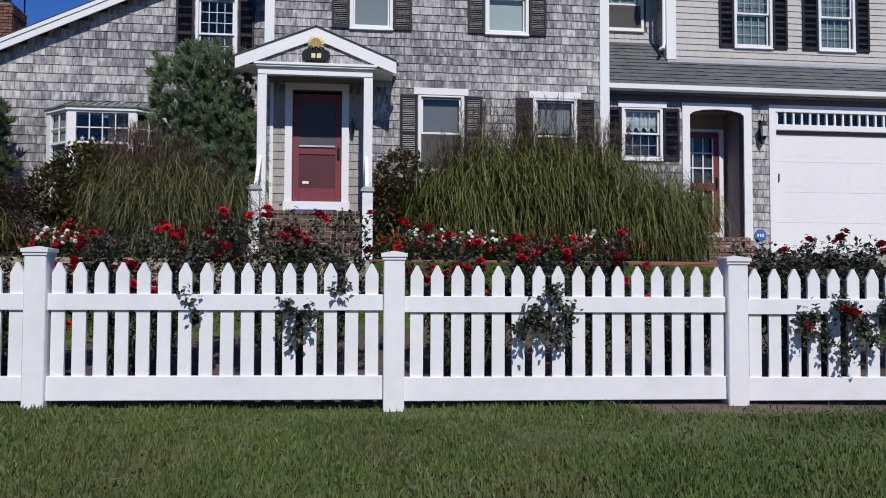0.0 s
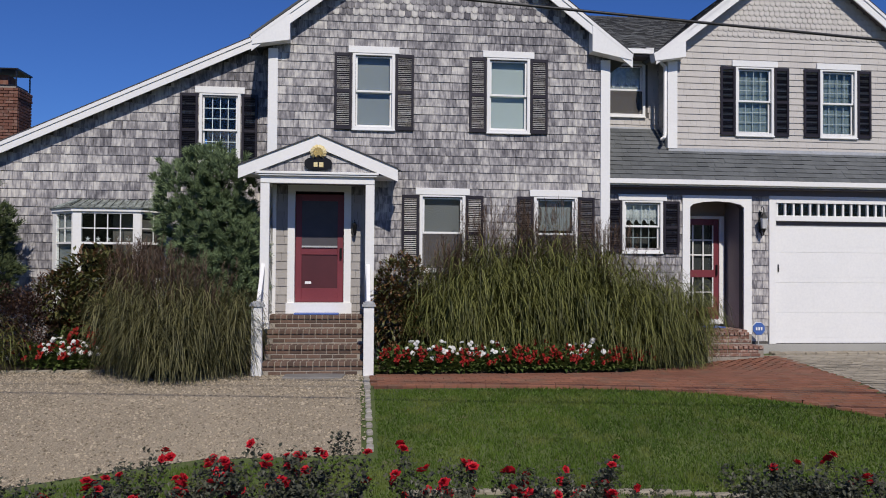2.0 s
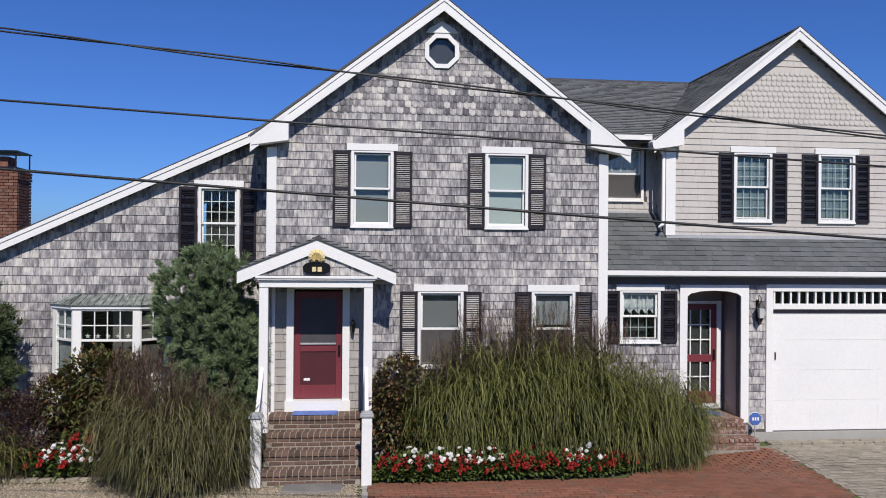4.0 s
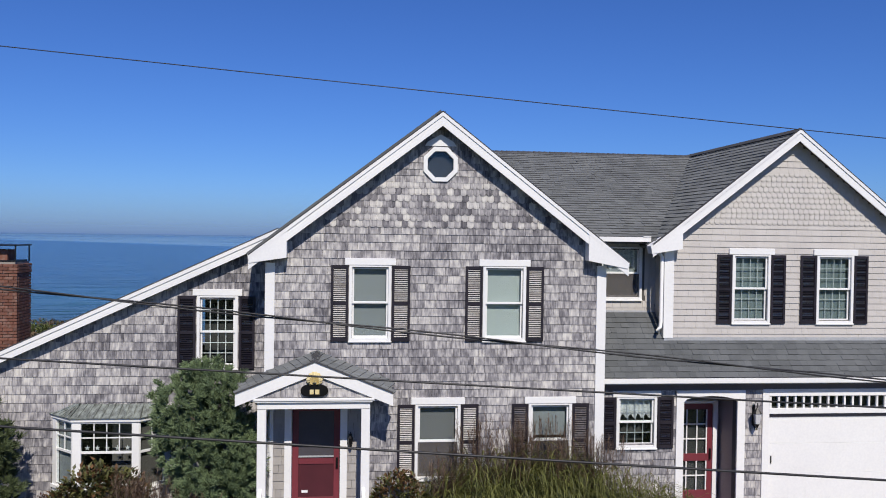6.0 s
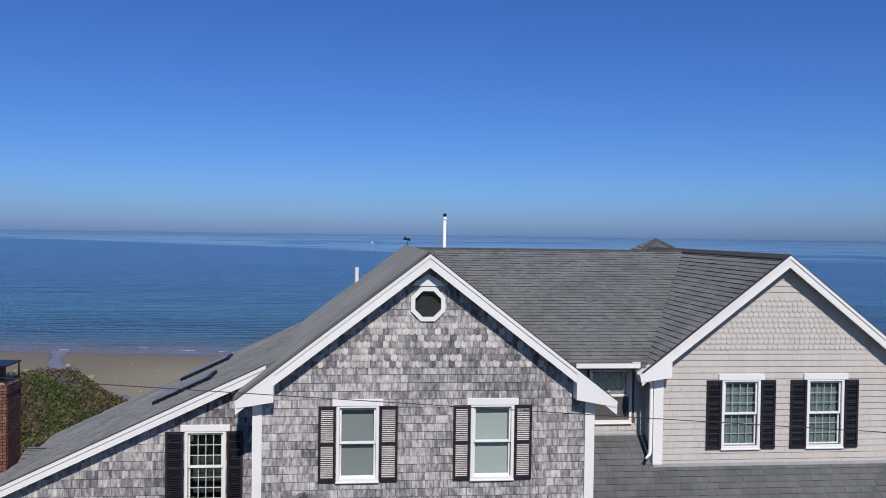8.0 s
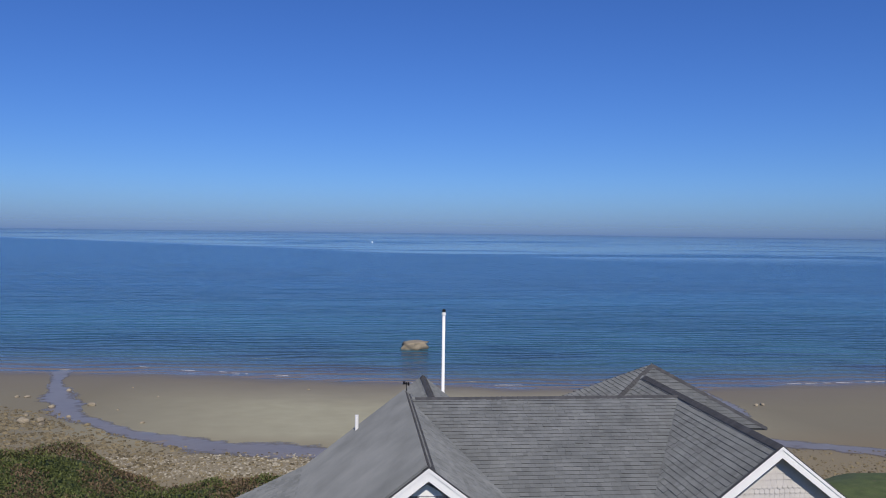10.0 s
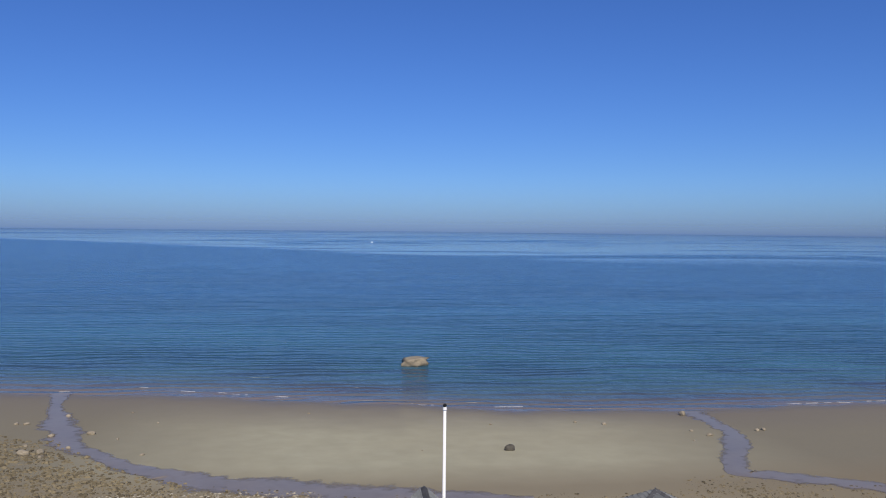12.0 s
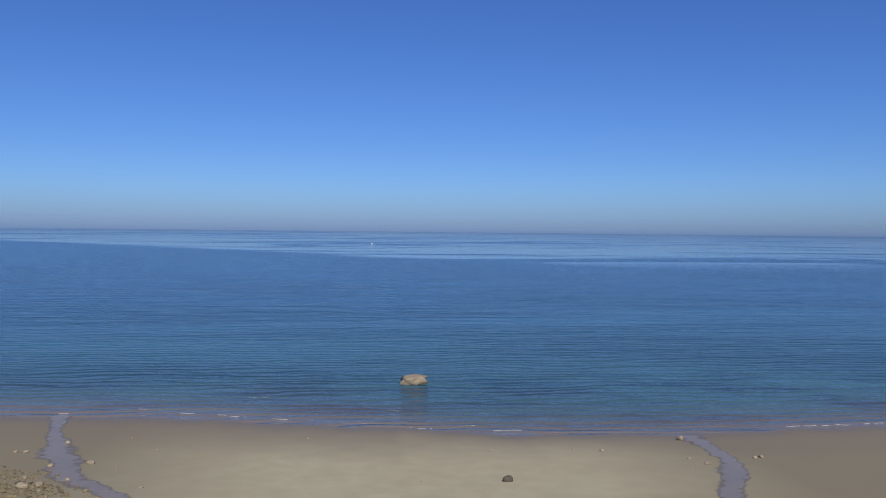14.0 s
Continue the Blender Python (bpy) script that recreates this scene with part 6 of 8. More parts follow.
# ---- ground covers ----
def sheet(name, xs, lo, hi, rows, mat, lift, label, category, kind="structure", least=-99.0):
    """A cover that follows the ground between two edges y = lo(x) and y = hi(x), with a turned-down rim."""
    v, f, k = [], [], rows + 1
    for x in xs:
        for j in range(k):
            y = lo(x) + (hi(x) - lo(x)) * j / rows
            rim = j in (0, rows) or x in (xs[0], xs[-1])
            v.append((x, y, max(ground_z(x, y) + lift, least) - (0.0 if not rim else lift + 0.03)))
    f = [(i * k + j, (i + 1) * k + j, (i + 1) * k + j + 1, i * k + j + 1) for i in range(len(xs) - 1) for j in range(rows)]
    ob = part(name, mesh_of(name, v, f, mat, True), mat)
    return tagged(ob, label, category, kind=kind)


def line(*pts):
    """y along x through a few points."""
    def at(x):
        if x <= pts[0][0]:
            return pts[0][1]
        for (a, b), (c, d) in zip(pts, pts[1:]):
            if x <= c:
                return b + (d - b) * (x - a) / (c - a)
        return pts[-1][1]
    return at


def span(a, b, n):
    return [a + (b - a) * i / n for i in range(n + 1)]


M_GRAVEL = surf("pale_pea_gravel", (0.14, 0.115, 0.08), (0.40, 0.34, 0.25), rough=0.95, coarse=0.8, fine=80, bump=1.0, depth=0.010, weight=0.8, detail=3)
M_DRIVE = surf("pale_stone_drive", (0.24, 0.22, 0.185), (0.46, 0.43, 0.37), rough=0.95, coarse=1.0, fine=45, bump=0.8, depth=0.01, weight=0.6)
M_BARESOIL = surf("bare_brown_soil", (0.075, 0.052, 0.036), (0.17, 0.125, 0.088), rough=0.95, coarse=5, fine=60, bump=0.8, depth=0.015)
M_MULCH = surf("dark_mulch", (0.045, 0.033, 0.025), (0.15, 0.105, 0.076), rough=0.95, coarse=4, fine=60, bump=1.0, depth=0.02)
M_PATHBED = surf("path_joint_sand", (0.115, 0.060, 0.042), (0.20, 0.115, 0.082), rough=0.95, coarse=2, fine=60, bump=0.4)

gravel_lo = line((-16, -8.0), (-8, -6.5), (-6, -5.8), (-5.24, -5.5), (-4.2, -5.19), (-3.3, -4.95), (-1.41, -4.90))
gravel_hi = line((-16, -0.98), (-3.15, -0.98), (-3.14, -1.52), (-1.41, -1.52))
sheet("gravel_drive", span(-16, -3.16, 60) + span(-3.12, -1.41, 14), gravel_lo, gravel_hi, 26, M_GRAVEL, 0.022, "pale pea-gravel drive in front of the porch", "driveway")
path_front = line((-1.3, -2.65), (-0.1, -2.62), (1.6, -2.73), (2.86, -2.88), (3.65, -3.07), (4.75, -3.48), (5.78, -4.11), (6.3, -4.6))
path_back = line((-1.28, -1.56), (2.9, -1.50), (3.6, -1.05), (4.4, -0.7), (4.9, -0.28), (6.3, 0.3))
path = sheet("brick_path", span(-1.28, 6.3, 40), path_front, path_back, 12, M_PATHBED, 0.012, "herringboned red brick path to the side entry", "path")
sheet("stone_drive", span(6.14, 14.0, 30), line((6.14, -8.0), (14, -8.0)), line((6.14, 0.42), (14, 0.42)), 30, M_DRIVE, 0.004, "pale stone drive before the garage", "driveway")
sheet("flower_bed", span(-1.22, 4.85, 30), line((-1.22, -1.52), (2.9, -1.46), (3.6, -1.0), (4.85, -0.3)), line((-1.22, -0.02), (4.85, 0.46)), 8, M_MULCH, 0.05, "dark mulched bed along the house wall", "flower bed")
sheet("flower_bed", span(-9.0, -3.18, 30), line((-9, -0.94), (-3.18, -0.94)), line((-9, 0.70), (-3.18, 0.70)), 8, M_MULCH, 0.05, "dark mulched bed below the bay window", "flower bed")
sheet("rose_bed", span(-7.0, 6.2, 60), line((-7, -8.14), (-3.8, -8.30), (1.2, -8.60), (6.2, -8.86)), line((-7, -6.9), (-4, -6.3), (-2.0, -5.95), (0.3, -5.72), (1.96, -6.0), (6.2, -7.2)), 12, M_MULCH, 0.03, "dark soil strip under the roses and the fence", "flower bed")


def stone_mesh(name, sx, sy, sz, mat, seed, rough=0.12):
    """A rounded, uneven stone."""
    rng = random.Random(seed)
    bm = bmesh.new()
    bmesh.ops.create_icosphere(bm, subdivisions=1 if max(sx, sy) < 0.6 else 3, radius=0.5)
    off = Vector((rng.random() * 9, rng.random() * 9, rng.random() * 9))
    for w in bm.verts:
        d = 1 + rough * 2.2 * noise.noise(w.co * 2.3 + off) + rough * noise.noise(w.co * 5.1 + off)
        w.co = Vector((w.co.x * sx, w.co.y * sy, w.co.z * sz)) * d
    me = bpy.data.meshes.new(name)
    bm.to_mesh(me)
    bm.free()
    me.materials.append(mat)
    return me


def sett_mesh(sx, sy, sz, seed):
    rng = random.Random(seed)
    bm = boxes((-sx / 2, sx / 2, -sy / 2, sy / 2, -sz, 0))
    for w in bm.verts:
        w.co += Vector((rng.uniform(-1, 1), rng.uniform(-1, 1), rng.uniform(-1, 1))) * 0.012
    bmesh.ops.bevel(bm, geom=bm.edges[:], offset=0.014, segments=1, affect="EDGES")
    me = bpy.data.meshes.new("sett")
    bm.to_mesh(me)
    bm.free()
    me.materials.append(M_COBBLE)
    return me


SETTS = [sett_mesh(0.20, 0.105, 0.12, s) for s in range(5)]
EDGERS = [sett_mesh(0.20, 0.09, 0.12, s) for s in range(3)]
for me in EDGERS:
    me.materials[0] = M_EDGE


def sett_row(name, label, pts, stones=SETTS):
    edge = empty(name, label, "edging")
    for x, y, a, lift in pts:
        ob = new("sett", RNG.choice(stones))
        ob.parent = edge
        ob.matrix_local = pose(x, y, ground_z(x, y) + lift + RNG.uniform(-0.006, 0.006), RNG.uniform(-2, 2), RNG.uniform(-2, 2), a + RNG.uniform(-3, 3))


sett_row("stone_edging", "row of pale stones between gravel and lawn", [(-1.37, -1.70 - 0.212 * i, 90, 0.022) for i in range(15)], EDGERS)
sett_row("stone_edging", "granite setts across the foot of the garage apron", [(6.5 + 0.212 * i, y, 0, 0.05) for i in range(22) for y in (0.28, 0.16)])
sett_row("stone_edging", "low stone edging along the rose bed and lawn", [(-0.9 + 0.212 * i, -5.70 - 0.0075 * (i - 3) ** 2 * 0.16, -1.5 * (i - 3) * 0.2, 0.03) for i in range(20)])
sett_row("stone_edging", "low stones edging the bed below the bay window", [(-7.1 + 0.212 * i, -0.97, 0, 0.05) for i in range(12)])

bm = bmesh.new()
prism(bm, [(-2.66, -1.98), (-2.10, -2.05), (-1.74, -1.97), (-1.70, -1.62), (-2.05, -1.575), (-2.64, -1.58)], ground_z(-2.2, -1.8) - 0.03, ground_z(-2.2, -1.8) + 0.048, "z")
tagged(part("flagstone", bm, M_SLATE, bevel=0.012), "flat grey flagstone lying before the brick steps", "paving stone")

# path bricks: the front courses as single pieces, the rest joined
PAVER = brick_mesh("brick", 0.202, 0.104, 0.05, M_PAVER)
rest = []
count = 0
for r in range(48):
    y = -5.2 + 0.108 * r
    for i in range(38):
        x = -1.22 + 0.206 * i + (0.1 if r % 2 else 0)
        if path_front(x) + 0.05 < y < path_back(x) - 0.05 and x < 6.24:
            if y < path_front(x) + 0.75 and x < 4.4 and count < 190:
                lay(PAVER, x, y, ground_z(x, y) + 0.006, path)
                count += 1
            else:
                rest.append((x, y))
x = -1.18
while x < 6.1:                                        # a line of bricks along the lawn's edge
    slope = (path_front(x + 0.1) - path_front(x - 0.1)) / 0.2
    y = path_front(x) + 0.045
    lay(PAVER, x, y, ground_z(x, y) + 0.010, path, math.degrees(math.atan(slope)))
    x += 0.208 / math.hypot(1, slope)
v, f = [], []
for x, y in rest:
    z = ground_z(x, y) + 0.028 + RNG.uniform(-0.0015, 0.0015)
    k = len(v)
    for dz, e in ((0, 0.0), (-0.03, 0.0)):
        v += [(x - 0.101, y - 0.052, z + dz), (x + 0.101, y - 0.052, z + dz + RNG.uniform(-0.001, 0.001)), (x + 0.101, y + 0.052, z + dz), (x - 0.101, y + 0.052, z + dz)]
    f += [(k, k + 1, k + 2, k + 3), (k, k + 4, k + 5, k + 1), (k + 1, k + 5, k + 6, k + 2), (k + 2, k + 6, k + 7, k + 3), (k + 3, k + 7, k + 4, k)]
part("path_bricks", mesh_of("path_bricks", v, f, M_PAVER), M_PAVER, path)["kind"] = "stuff"


# granite setts of the garage drive, joined
v, f = [], []
for r_ in range(46):
    for i in range(22):
        x, y = 6.2 + 0.215 * i + (0.1 if r_ % 2 else 0.0), 0.0 - 0.13 * r_
        if x < 6.35 and y < -1.0:
            continue
        z, k = ground_z(x, y) + 0.012 + RNG.uniform(-0.003, 0.003), len(v)
        for dz, e in ((-0.004, 0.0), (0.004, 0.009)):
            v += [(x - 0.105 + e, y - 0.063 + e, z + dz), (x + 0.105 - e, y - 0.063 + e, z + dz + RNG.uniform(-0.003, 0.003)), (x + 0.105 - e, y + 0.063 - e, z + dz), (x - 0.105 + e, y + 0.063 - e, z + dz)]
        f += [(k + 4, k + 5, k + 6, k + 7)] + [(k + q, k + (q + 1) % 4, k + 4 + (q + 1) % 4, k + 4 + q) for q in range(4)]
tagged(part("drive_setts", mesh_of("drive_setts", v, f, M_COBBLE), M_COBBLE), "worn tan granite setts before the garage", "paving", kind="stuff")


def scatter_stones(name, spots, mat, label, flat=0.6):
    """Many small stones as one mesh: eight-sided lumps."""
    rng = random.Random(len(spots))
    v, f = [], []
    for x, y, z, s in spots:
        k = len(v)
        a = rng.random() * 6.28
        sx, sy, sz = s * rng.uniform(0.7, 1.3), s * rng.uniform(0.6, 1.0), s * flat * rng.uniform(0.7, 1.2)
        ca, sa = math.cos(a), math.sin(a)
        ring = []
        for q in range(5):
            t = q * 2 * math.pi / 5 + rng.uniform(-0.3, 0.3)
            px, py = sx * math.cos(t) * 0.5, sy * math.sin(t) * 0.5
            ring.append((x + px * ca - py * sa, y + px * sa + py * ca))
        v += [(px, py, z - 0.2 * sz) for px, py in ring]
        v += [(x + (px - x) * 0.72, y + (py - y) * 0.72, z + sz * rng.uniform(0.3, 0.5)) for px, py in ring]
        v.append((x + rng.uniform(-0.1, 0.1) * s, y + rng.uniform(-0.1, 0.1) * s, z + sz * 0.6))
        for q in range(5):
            w = (q + 1) % 5
            f += [(k + q, k + w, k + 5 + w, k + 5 + q), (k + 5 + q, k + 5 + w, k + 10)]
    return tagged(part(name, mesh_of(name, v, f, mat), mat), label, name.replace("_", " "), kind="stuff")


rng = random.Random(11)
spots = []
while len(spots) < 22000:
    x, y = rng.uniform(-8.5, -1.43), rng.uniform(-6.3, -0.75)
    if gravel_lo(x) + 0.05 < y < gravel_hi(x) - 0.04:
        spots.append((x, y, ground_z(x, y) + 0.024, rng.uniform(0.014, 0.040)))
scatter_stones("gravel", spots, M_PEBBLE, "loose pale pebbles over the gravel drive")


# ---- lawn ----
def turf(name, n, area, h, label, seed, inside=lambda x, y: True, wide=0.006, thin=0.42, mat=M_BLADE):
    rng = random.Random(seed)
    v, f = [], []
    x0, x1, y0, y1 = area
    while len(f) < n:
        x, y = rng.uniform(x0, x1), rng.uniform(y0, y1)
        if not inside(x, y) or rng.random() > min(1.0, 0.05 + (x - x0) / 0.8, 0.05 + (x1 - x) / 0.8, 0.05 + (y - y0) / 0.6):
            continue
        bare = noise.noise(Vector((x * 0.9, y * 1.4, 3.3))) + 0.5 * noise.noise(Vector((x * 3, y * 3, 1.0)))
        if bare > thin and rng.random() < 0.55:
            continue
        hh = h * rng.uniform(0.5, 1.25) * (1 - 0.35 * max(0, bare))
        a, b = rng.random() * 6.28, rng.random() * 6.28
        lx, ly = hh * 0.75 * rng.random() * math.cos(b), hh * 0.75 * rng.random() * math.sin(b)
        z = ground_z(x, y) - 0.004
        k = len(v)
        wx, wy = wide * math.cos(a), wide * math.sin(a)
        v += [(x - wx, y - wy, z), (x + wx, y + wy, z), (x + lx * 0.45 + wx * 0.7, y + ly * 0.45 + wy * 0.7, z + hh * 0.65), (x + lx, y + ly, z + hh)]
        f.append((k, k + 1, k + 2, k + 3))
    return tagged(part(name, mesh_of(name, v, f, mat), mat), label, "grass", kind="stuff")


bare_edge = line((-7, -8.0), (0.0, -8.3), (0.5, -8.98), (1.0, -9.12), (1.7, -9.16), (2.3, -9.0), (2.9, -8.6), (6.2, -8.6))
rng_soil = random.Random(17)
sheet("bare_soil", span(0.0, 2.9, 30), lambda x: bare_edge(x) + 0.05 * math.sin(9 * x), lambda x: -8.5 - 0.065 * x, 6, M_BARESOIL, 0.006, "bare brown soil worn along the fence foot", "soil")
turf("grass", 76000, (-6.2, 4.2, -12.2, -8.2), 0.05, "mown green lawn in front of the fence with thin brown patches", 1, lambda x, y: y < line((-7, -8.2), (-3.8, -8.36), (-0.2, -8.55), (0.4, -8.74), (1.2, -8.86), (6.2, -9.0))(x) + 0.10 * noise.noise(Vector((x * 2, 0, 0))) and not (y > bare_edge(x) and rng_soil.random() < 0.80), mat=M_WORNBLADE)
lawn_in = lambda x, y: (y < path_front(x) - 0.05) and (x > -1.28 or y < gravel_lo(x) - 0.05) and y > line((-7, -6.9), (-4, -6.3), (-2.0, -5.95), (0.3, -5.72), (1.96, -6.0), (6.2, -7.2))(x) + 0.05
turf("grass", 85000, (-7.0, 6.3, -7.0, -2.75), 0.045, "thick green lawn between path and roses", 2, lawn_in, 0.007, 9.0)
rng = random.Random(5)
v, f = [], []
for i in range(90):
    x, y = rng.uniform(-5, 3.2), rng.uniform(-11.4, -8.9)
    z, a, s = ground_z(x, y) + 0.035, rng.random() * 6.28, rng.uniform(0.015, 0.04)
    k = len(v)
    v += [(x + s * math.cos(a), y + s * math.sin(a), z), (x - 0.5 * s * math.sin(a), y + 0.5 * s * math.cos(a), z + 0.012), (x - s * math.cos(a), y - s * math.sin(a), z + 0.004), (x + 0.5 * s * math.sin(a), y - 0.5 * s * math.cos(a), z + 0.01)]
    f += [(k, k + 1, k + 2), (k, k + 2, k + 3)]
tagged(part("fallen_leaves", mesh_of("fallen_leaves", v, f, M_PLUME), M_PLUME), "dry brown leaves lying on the lawn", "leaves", kind="stuff")


# ---- plants ----
def ribbon(v, f, pts, side, w0, w1):
    k = len(v)
    m = len(pts)
    for i, p in enumerate(pts):
        w = w0 + (w1 - w0) * (i / (m - 1)) ** 1.5
        v.append(p - side * w)
        v.append(p + side * w)
    f += [(k + 2 * i, k + 2 * i + 1, k + 2 * i + 3, k + 2 * i + 2) for i in range(m - 1)]


def maiden_grass(cx, cy, h, spread, n, seed, mat, label, plumes=40, lean=(0, 0), plume_h=1.25, wide=0.007, back=-0.06, low=0.16, long=0.62):
    """A clump of leafy stems: each leaf rises from its stem, arches over and hangs."""
    rng = random.Random(seed)
    gz = ground_z(cx, cy)
    thing = empty("ornamental_grass", label, "ornamental grass", group="ornamental grasses", at=(cx, cy, gz))
    v, f = [], []
    for i in range(n // 9):
        a, k = rng.random() * 6.283, rng.random() ** 0.5
        foot = Vector((0.30 * k * math.cos(a), 0.30 * k * math.sin(a), 0))
        H = h * rng.uniform(0.62, 1.0) * (1 - 0.22 * k * k)
        out = Vector((math.cos(a) + lean[0], math.sin(a) + lean[1], 0))
        tip = foot + out * (spread * 0.62 * k) + Vector((rng.gauss(0, 0.05), rng.gauss(0, 0.05), H))
        for j in range(9):
            q = low + (1 - low) * (j + rng.random()) / 9
            p = foot.lerp(tip, q) + out * (spread * 0.16 * k * math.sin(q * math.pi))
            b = a + rng.gauss(0, 0.9)
            d = Vector((math.cos(b) + lean[0] * 0.5, math.sin(b) + lean[1] * 0.5 - 0.15, 0)).normalized()
            L = long * rng.uniform(0.6, 1.2)
            rise, fall = rng.uniform(0.45, 0.95), rng.uniform(0.75, 1.35)
            side = Vector((-d.y, d.x, rng.uniform(-0.3, 0.3))).normalized()
            pts = [p + d * (L * 0.62 * s ** 0.85) + Vector((0, 0, L * (rise * s - fall * s * s))) + side * (0.06 * L * math.sin(3 * s + i)) for s in (0, 0.28, 0.52, 0.74, 0.9, 1.0)]
            for o in pts:
                o.z = max(o.z, 0.02)
                o.y = min(o.y, back - cy)
            ribbon(v, f, pts, side, wide, 0.0015)
    part("blades", mesh_of("blades", v, f, mat), mat, thing)
    v, f = [], []
    for i in range(plumes):
        a, k = rng.random() * 6.283, rng.random()
        top = Vector((math.cos(a) * spread * 0.75 * k + lean[0] * 0.3, math.sin(a) * spread * 0.6 * k, h * plume_h * rng.uniform(0.78, 1.1)))
        foot = top * 0.55
        tube(v, f, [foot, top.lerp(foot, 0.35), top], 0.0035, 0.002, 3)
        for j in range(16):
            p = top + Vector((0, 0, -0.02 * j))
            b = rng.random() * 6.283
            q = p + Vector((math.cos(b) * 0.07, math.sin(b) * 0.07, rng.uniform(0.03, 0.10)))
            ribbon(v, f, [p, (p + q) / 2 + Vector((0, 0, 0.015)), q], Vector((-math.sin(b), math.cos(b), 0)), 0.0035, 0.001)
    if plumes:
        part("plumes", mesh_of("plumes", v, f, M_PLUME), M_PLUME, thing, "feathery brown plumes")
    return thing


def leaf(v, f, p, d, up, length, wide):
    """A folded pointed leaf from p along d."""
    side = d.cross(up)
    if side.length < 1e-4:
        side = d.orthogonal()
    side.normalize()
    n = side.cross(d).normalized()
    k = len(v)
    m = p + d * length * 0.45
    v += [p, m + side * wide + n * wide * 0.35, p + d * length - n * length * 0.12, m - side * wide + n * wide * 0.35, m]
    f += [(k, k + 1, k + 4), (k + 1, k + 2, k + 4), (k + 2, k + 3, k + 4), (k + 3, k, k + 4)]


def rand_dir(rng):
    z, a = rng.uniform(-1, 1), rng.random() * 6.283
    s = math.sqrt(1 - z * z)
    return Vector((s * math.cos(a), s * math.sin(a), z))


def shrub(name, at, lobes, n, size, mat, seed, label, category="shrub", mat2=None, share2=0.3, group=""):
    """A broad-leaved shrub: woody stems and leaves gathered in uneven lobes."""
    rng = random.Random(seed)
    base = Vector((at[0], at[1], ground_z(*at)))
    thing = empty(name, label, category, group=group, at=base)
    v, f = [], []
    for c, r in lobes:
        tube(v, f, [(rng.uniform(-0.08, 0.08), rng.uniform(-0.08, 0.08), -0.05), Vector(c) * 0.5 + Vector((rng.uniform(-0.1, 0.1), 0, 0)), c], 0.022, 0.006, 5)
    part("stems", mesh_of("stems", v, f, M_BARK), M_BARK, thing)
    groups = [([], []), ([], [])]
    total = sum(r[0] * r[1] * r[2] for c, r in lobes)
    for c, r in lobes:
        off = Vector((rng.random() * 50, rng.random() * 50, 0))
        for i in range(int(n * r[0] * r[1] * r[2] / total)):
            d = rand_dir(rng)
            lump = 1 + 0.28 * noise.noise(d * 2.6 + off)
            s = lump * (0.55 + 0.45 * rng.random() ** 0.5)
            p = Vector(c) + Vector((d.x * r[0], d.y * r[1], d.z * r[2])) * s
            if p.z < 0.04:
                continue
            out = (d + rand_dir(rng) * 0.8 + Vector((0, 0, 0.15))).normalized()
            vv, ff = groups[1 if mat2 and rng.random() < share2 else 0]
            leaf(vv, ff, p, out, Vector((0, 0, 1)), size * rng.uniform(0.7, 1.3), size * 0.26)
    for (vv, ff), m in zip(groups, (mat, mat2)):
        if vv:
            part("leaves", mesh_of("leaves", vv, ff, m), m, thing)
    return thing


def juniper(at, lobes, n, seed, label, trunk_h, mat=M_JUNIPER):
    """A dense evergreen: trunk, limbs and many short upswept sprays."""
    rng = random.Random(seed)
    base = Vector((at[0], at[1], ground_z(*at)))
    thing = empty("juniper_tree", label, "juniper", at=base)
    v, f = [], []
    tube(v, f, [(0, 0, -0.1), (0.03, 0.02, trunk_h * 0.4), (-0.02, 0.03, trunk_h)], 0.085, 0.02, 8)
    for c, r in lobes:
        tube(v, f, [(0, 0, max(0.2, c[2] - 0.45)), Vector(c) * 0.6 + Vector((0, 0, c[2] * 0.35)), c], 0.03, 0.008, 5)
    part("trunk", mesh_of("trunk", v, f, M_BARK), M_BARK, thing)
    v, f = [], []
    total = sum(r[0] * r[1] + r[1] * r[2] for c, r in lobes)
    for c, r in lobes:
        off = Vector((rng.random() * 50, rng.random() * 50, 3))
        for i in range(int(n * (r[0] * r[1] + r[1] * r[2]) / total)):
            d = rand_dir(rng)
            lump = 1 + 0.42 * noise.noise(d * 2.4 + off) + 0.22 * noise.noise(d * 5.5 + off)
            s = lump * (0.72 + 0.28 * rng.random() ** 0.6)
            p = Vector(c) + Vector((d.x * r[0], d.y * r[1], d.z * r[2])) * s
            axis = (d * 0.8 + Vector((0, 0, 0.75)) + rand_dir(rng) * 0.35).normalized()
            big = rng.uniform(0.7, 1.25)
            for q in range(42):
                t = (axis + rand_dir(rng) * 0.75).normalized()
                L = rng.uniform(0.05, 0.13) * big
                o = p + rand_dir(rng) * 0.035
                ribbon(v, f, [o, o + t * L * 0.6 + Vector((0, 0, 0.01)), o + t * L], t.orthogonal().normalized(), 0.0065, 0.002)
    part("crown", mesh_of("crown", v, f, mat), mat, thing)
    return thing


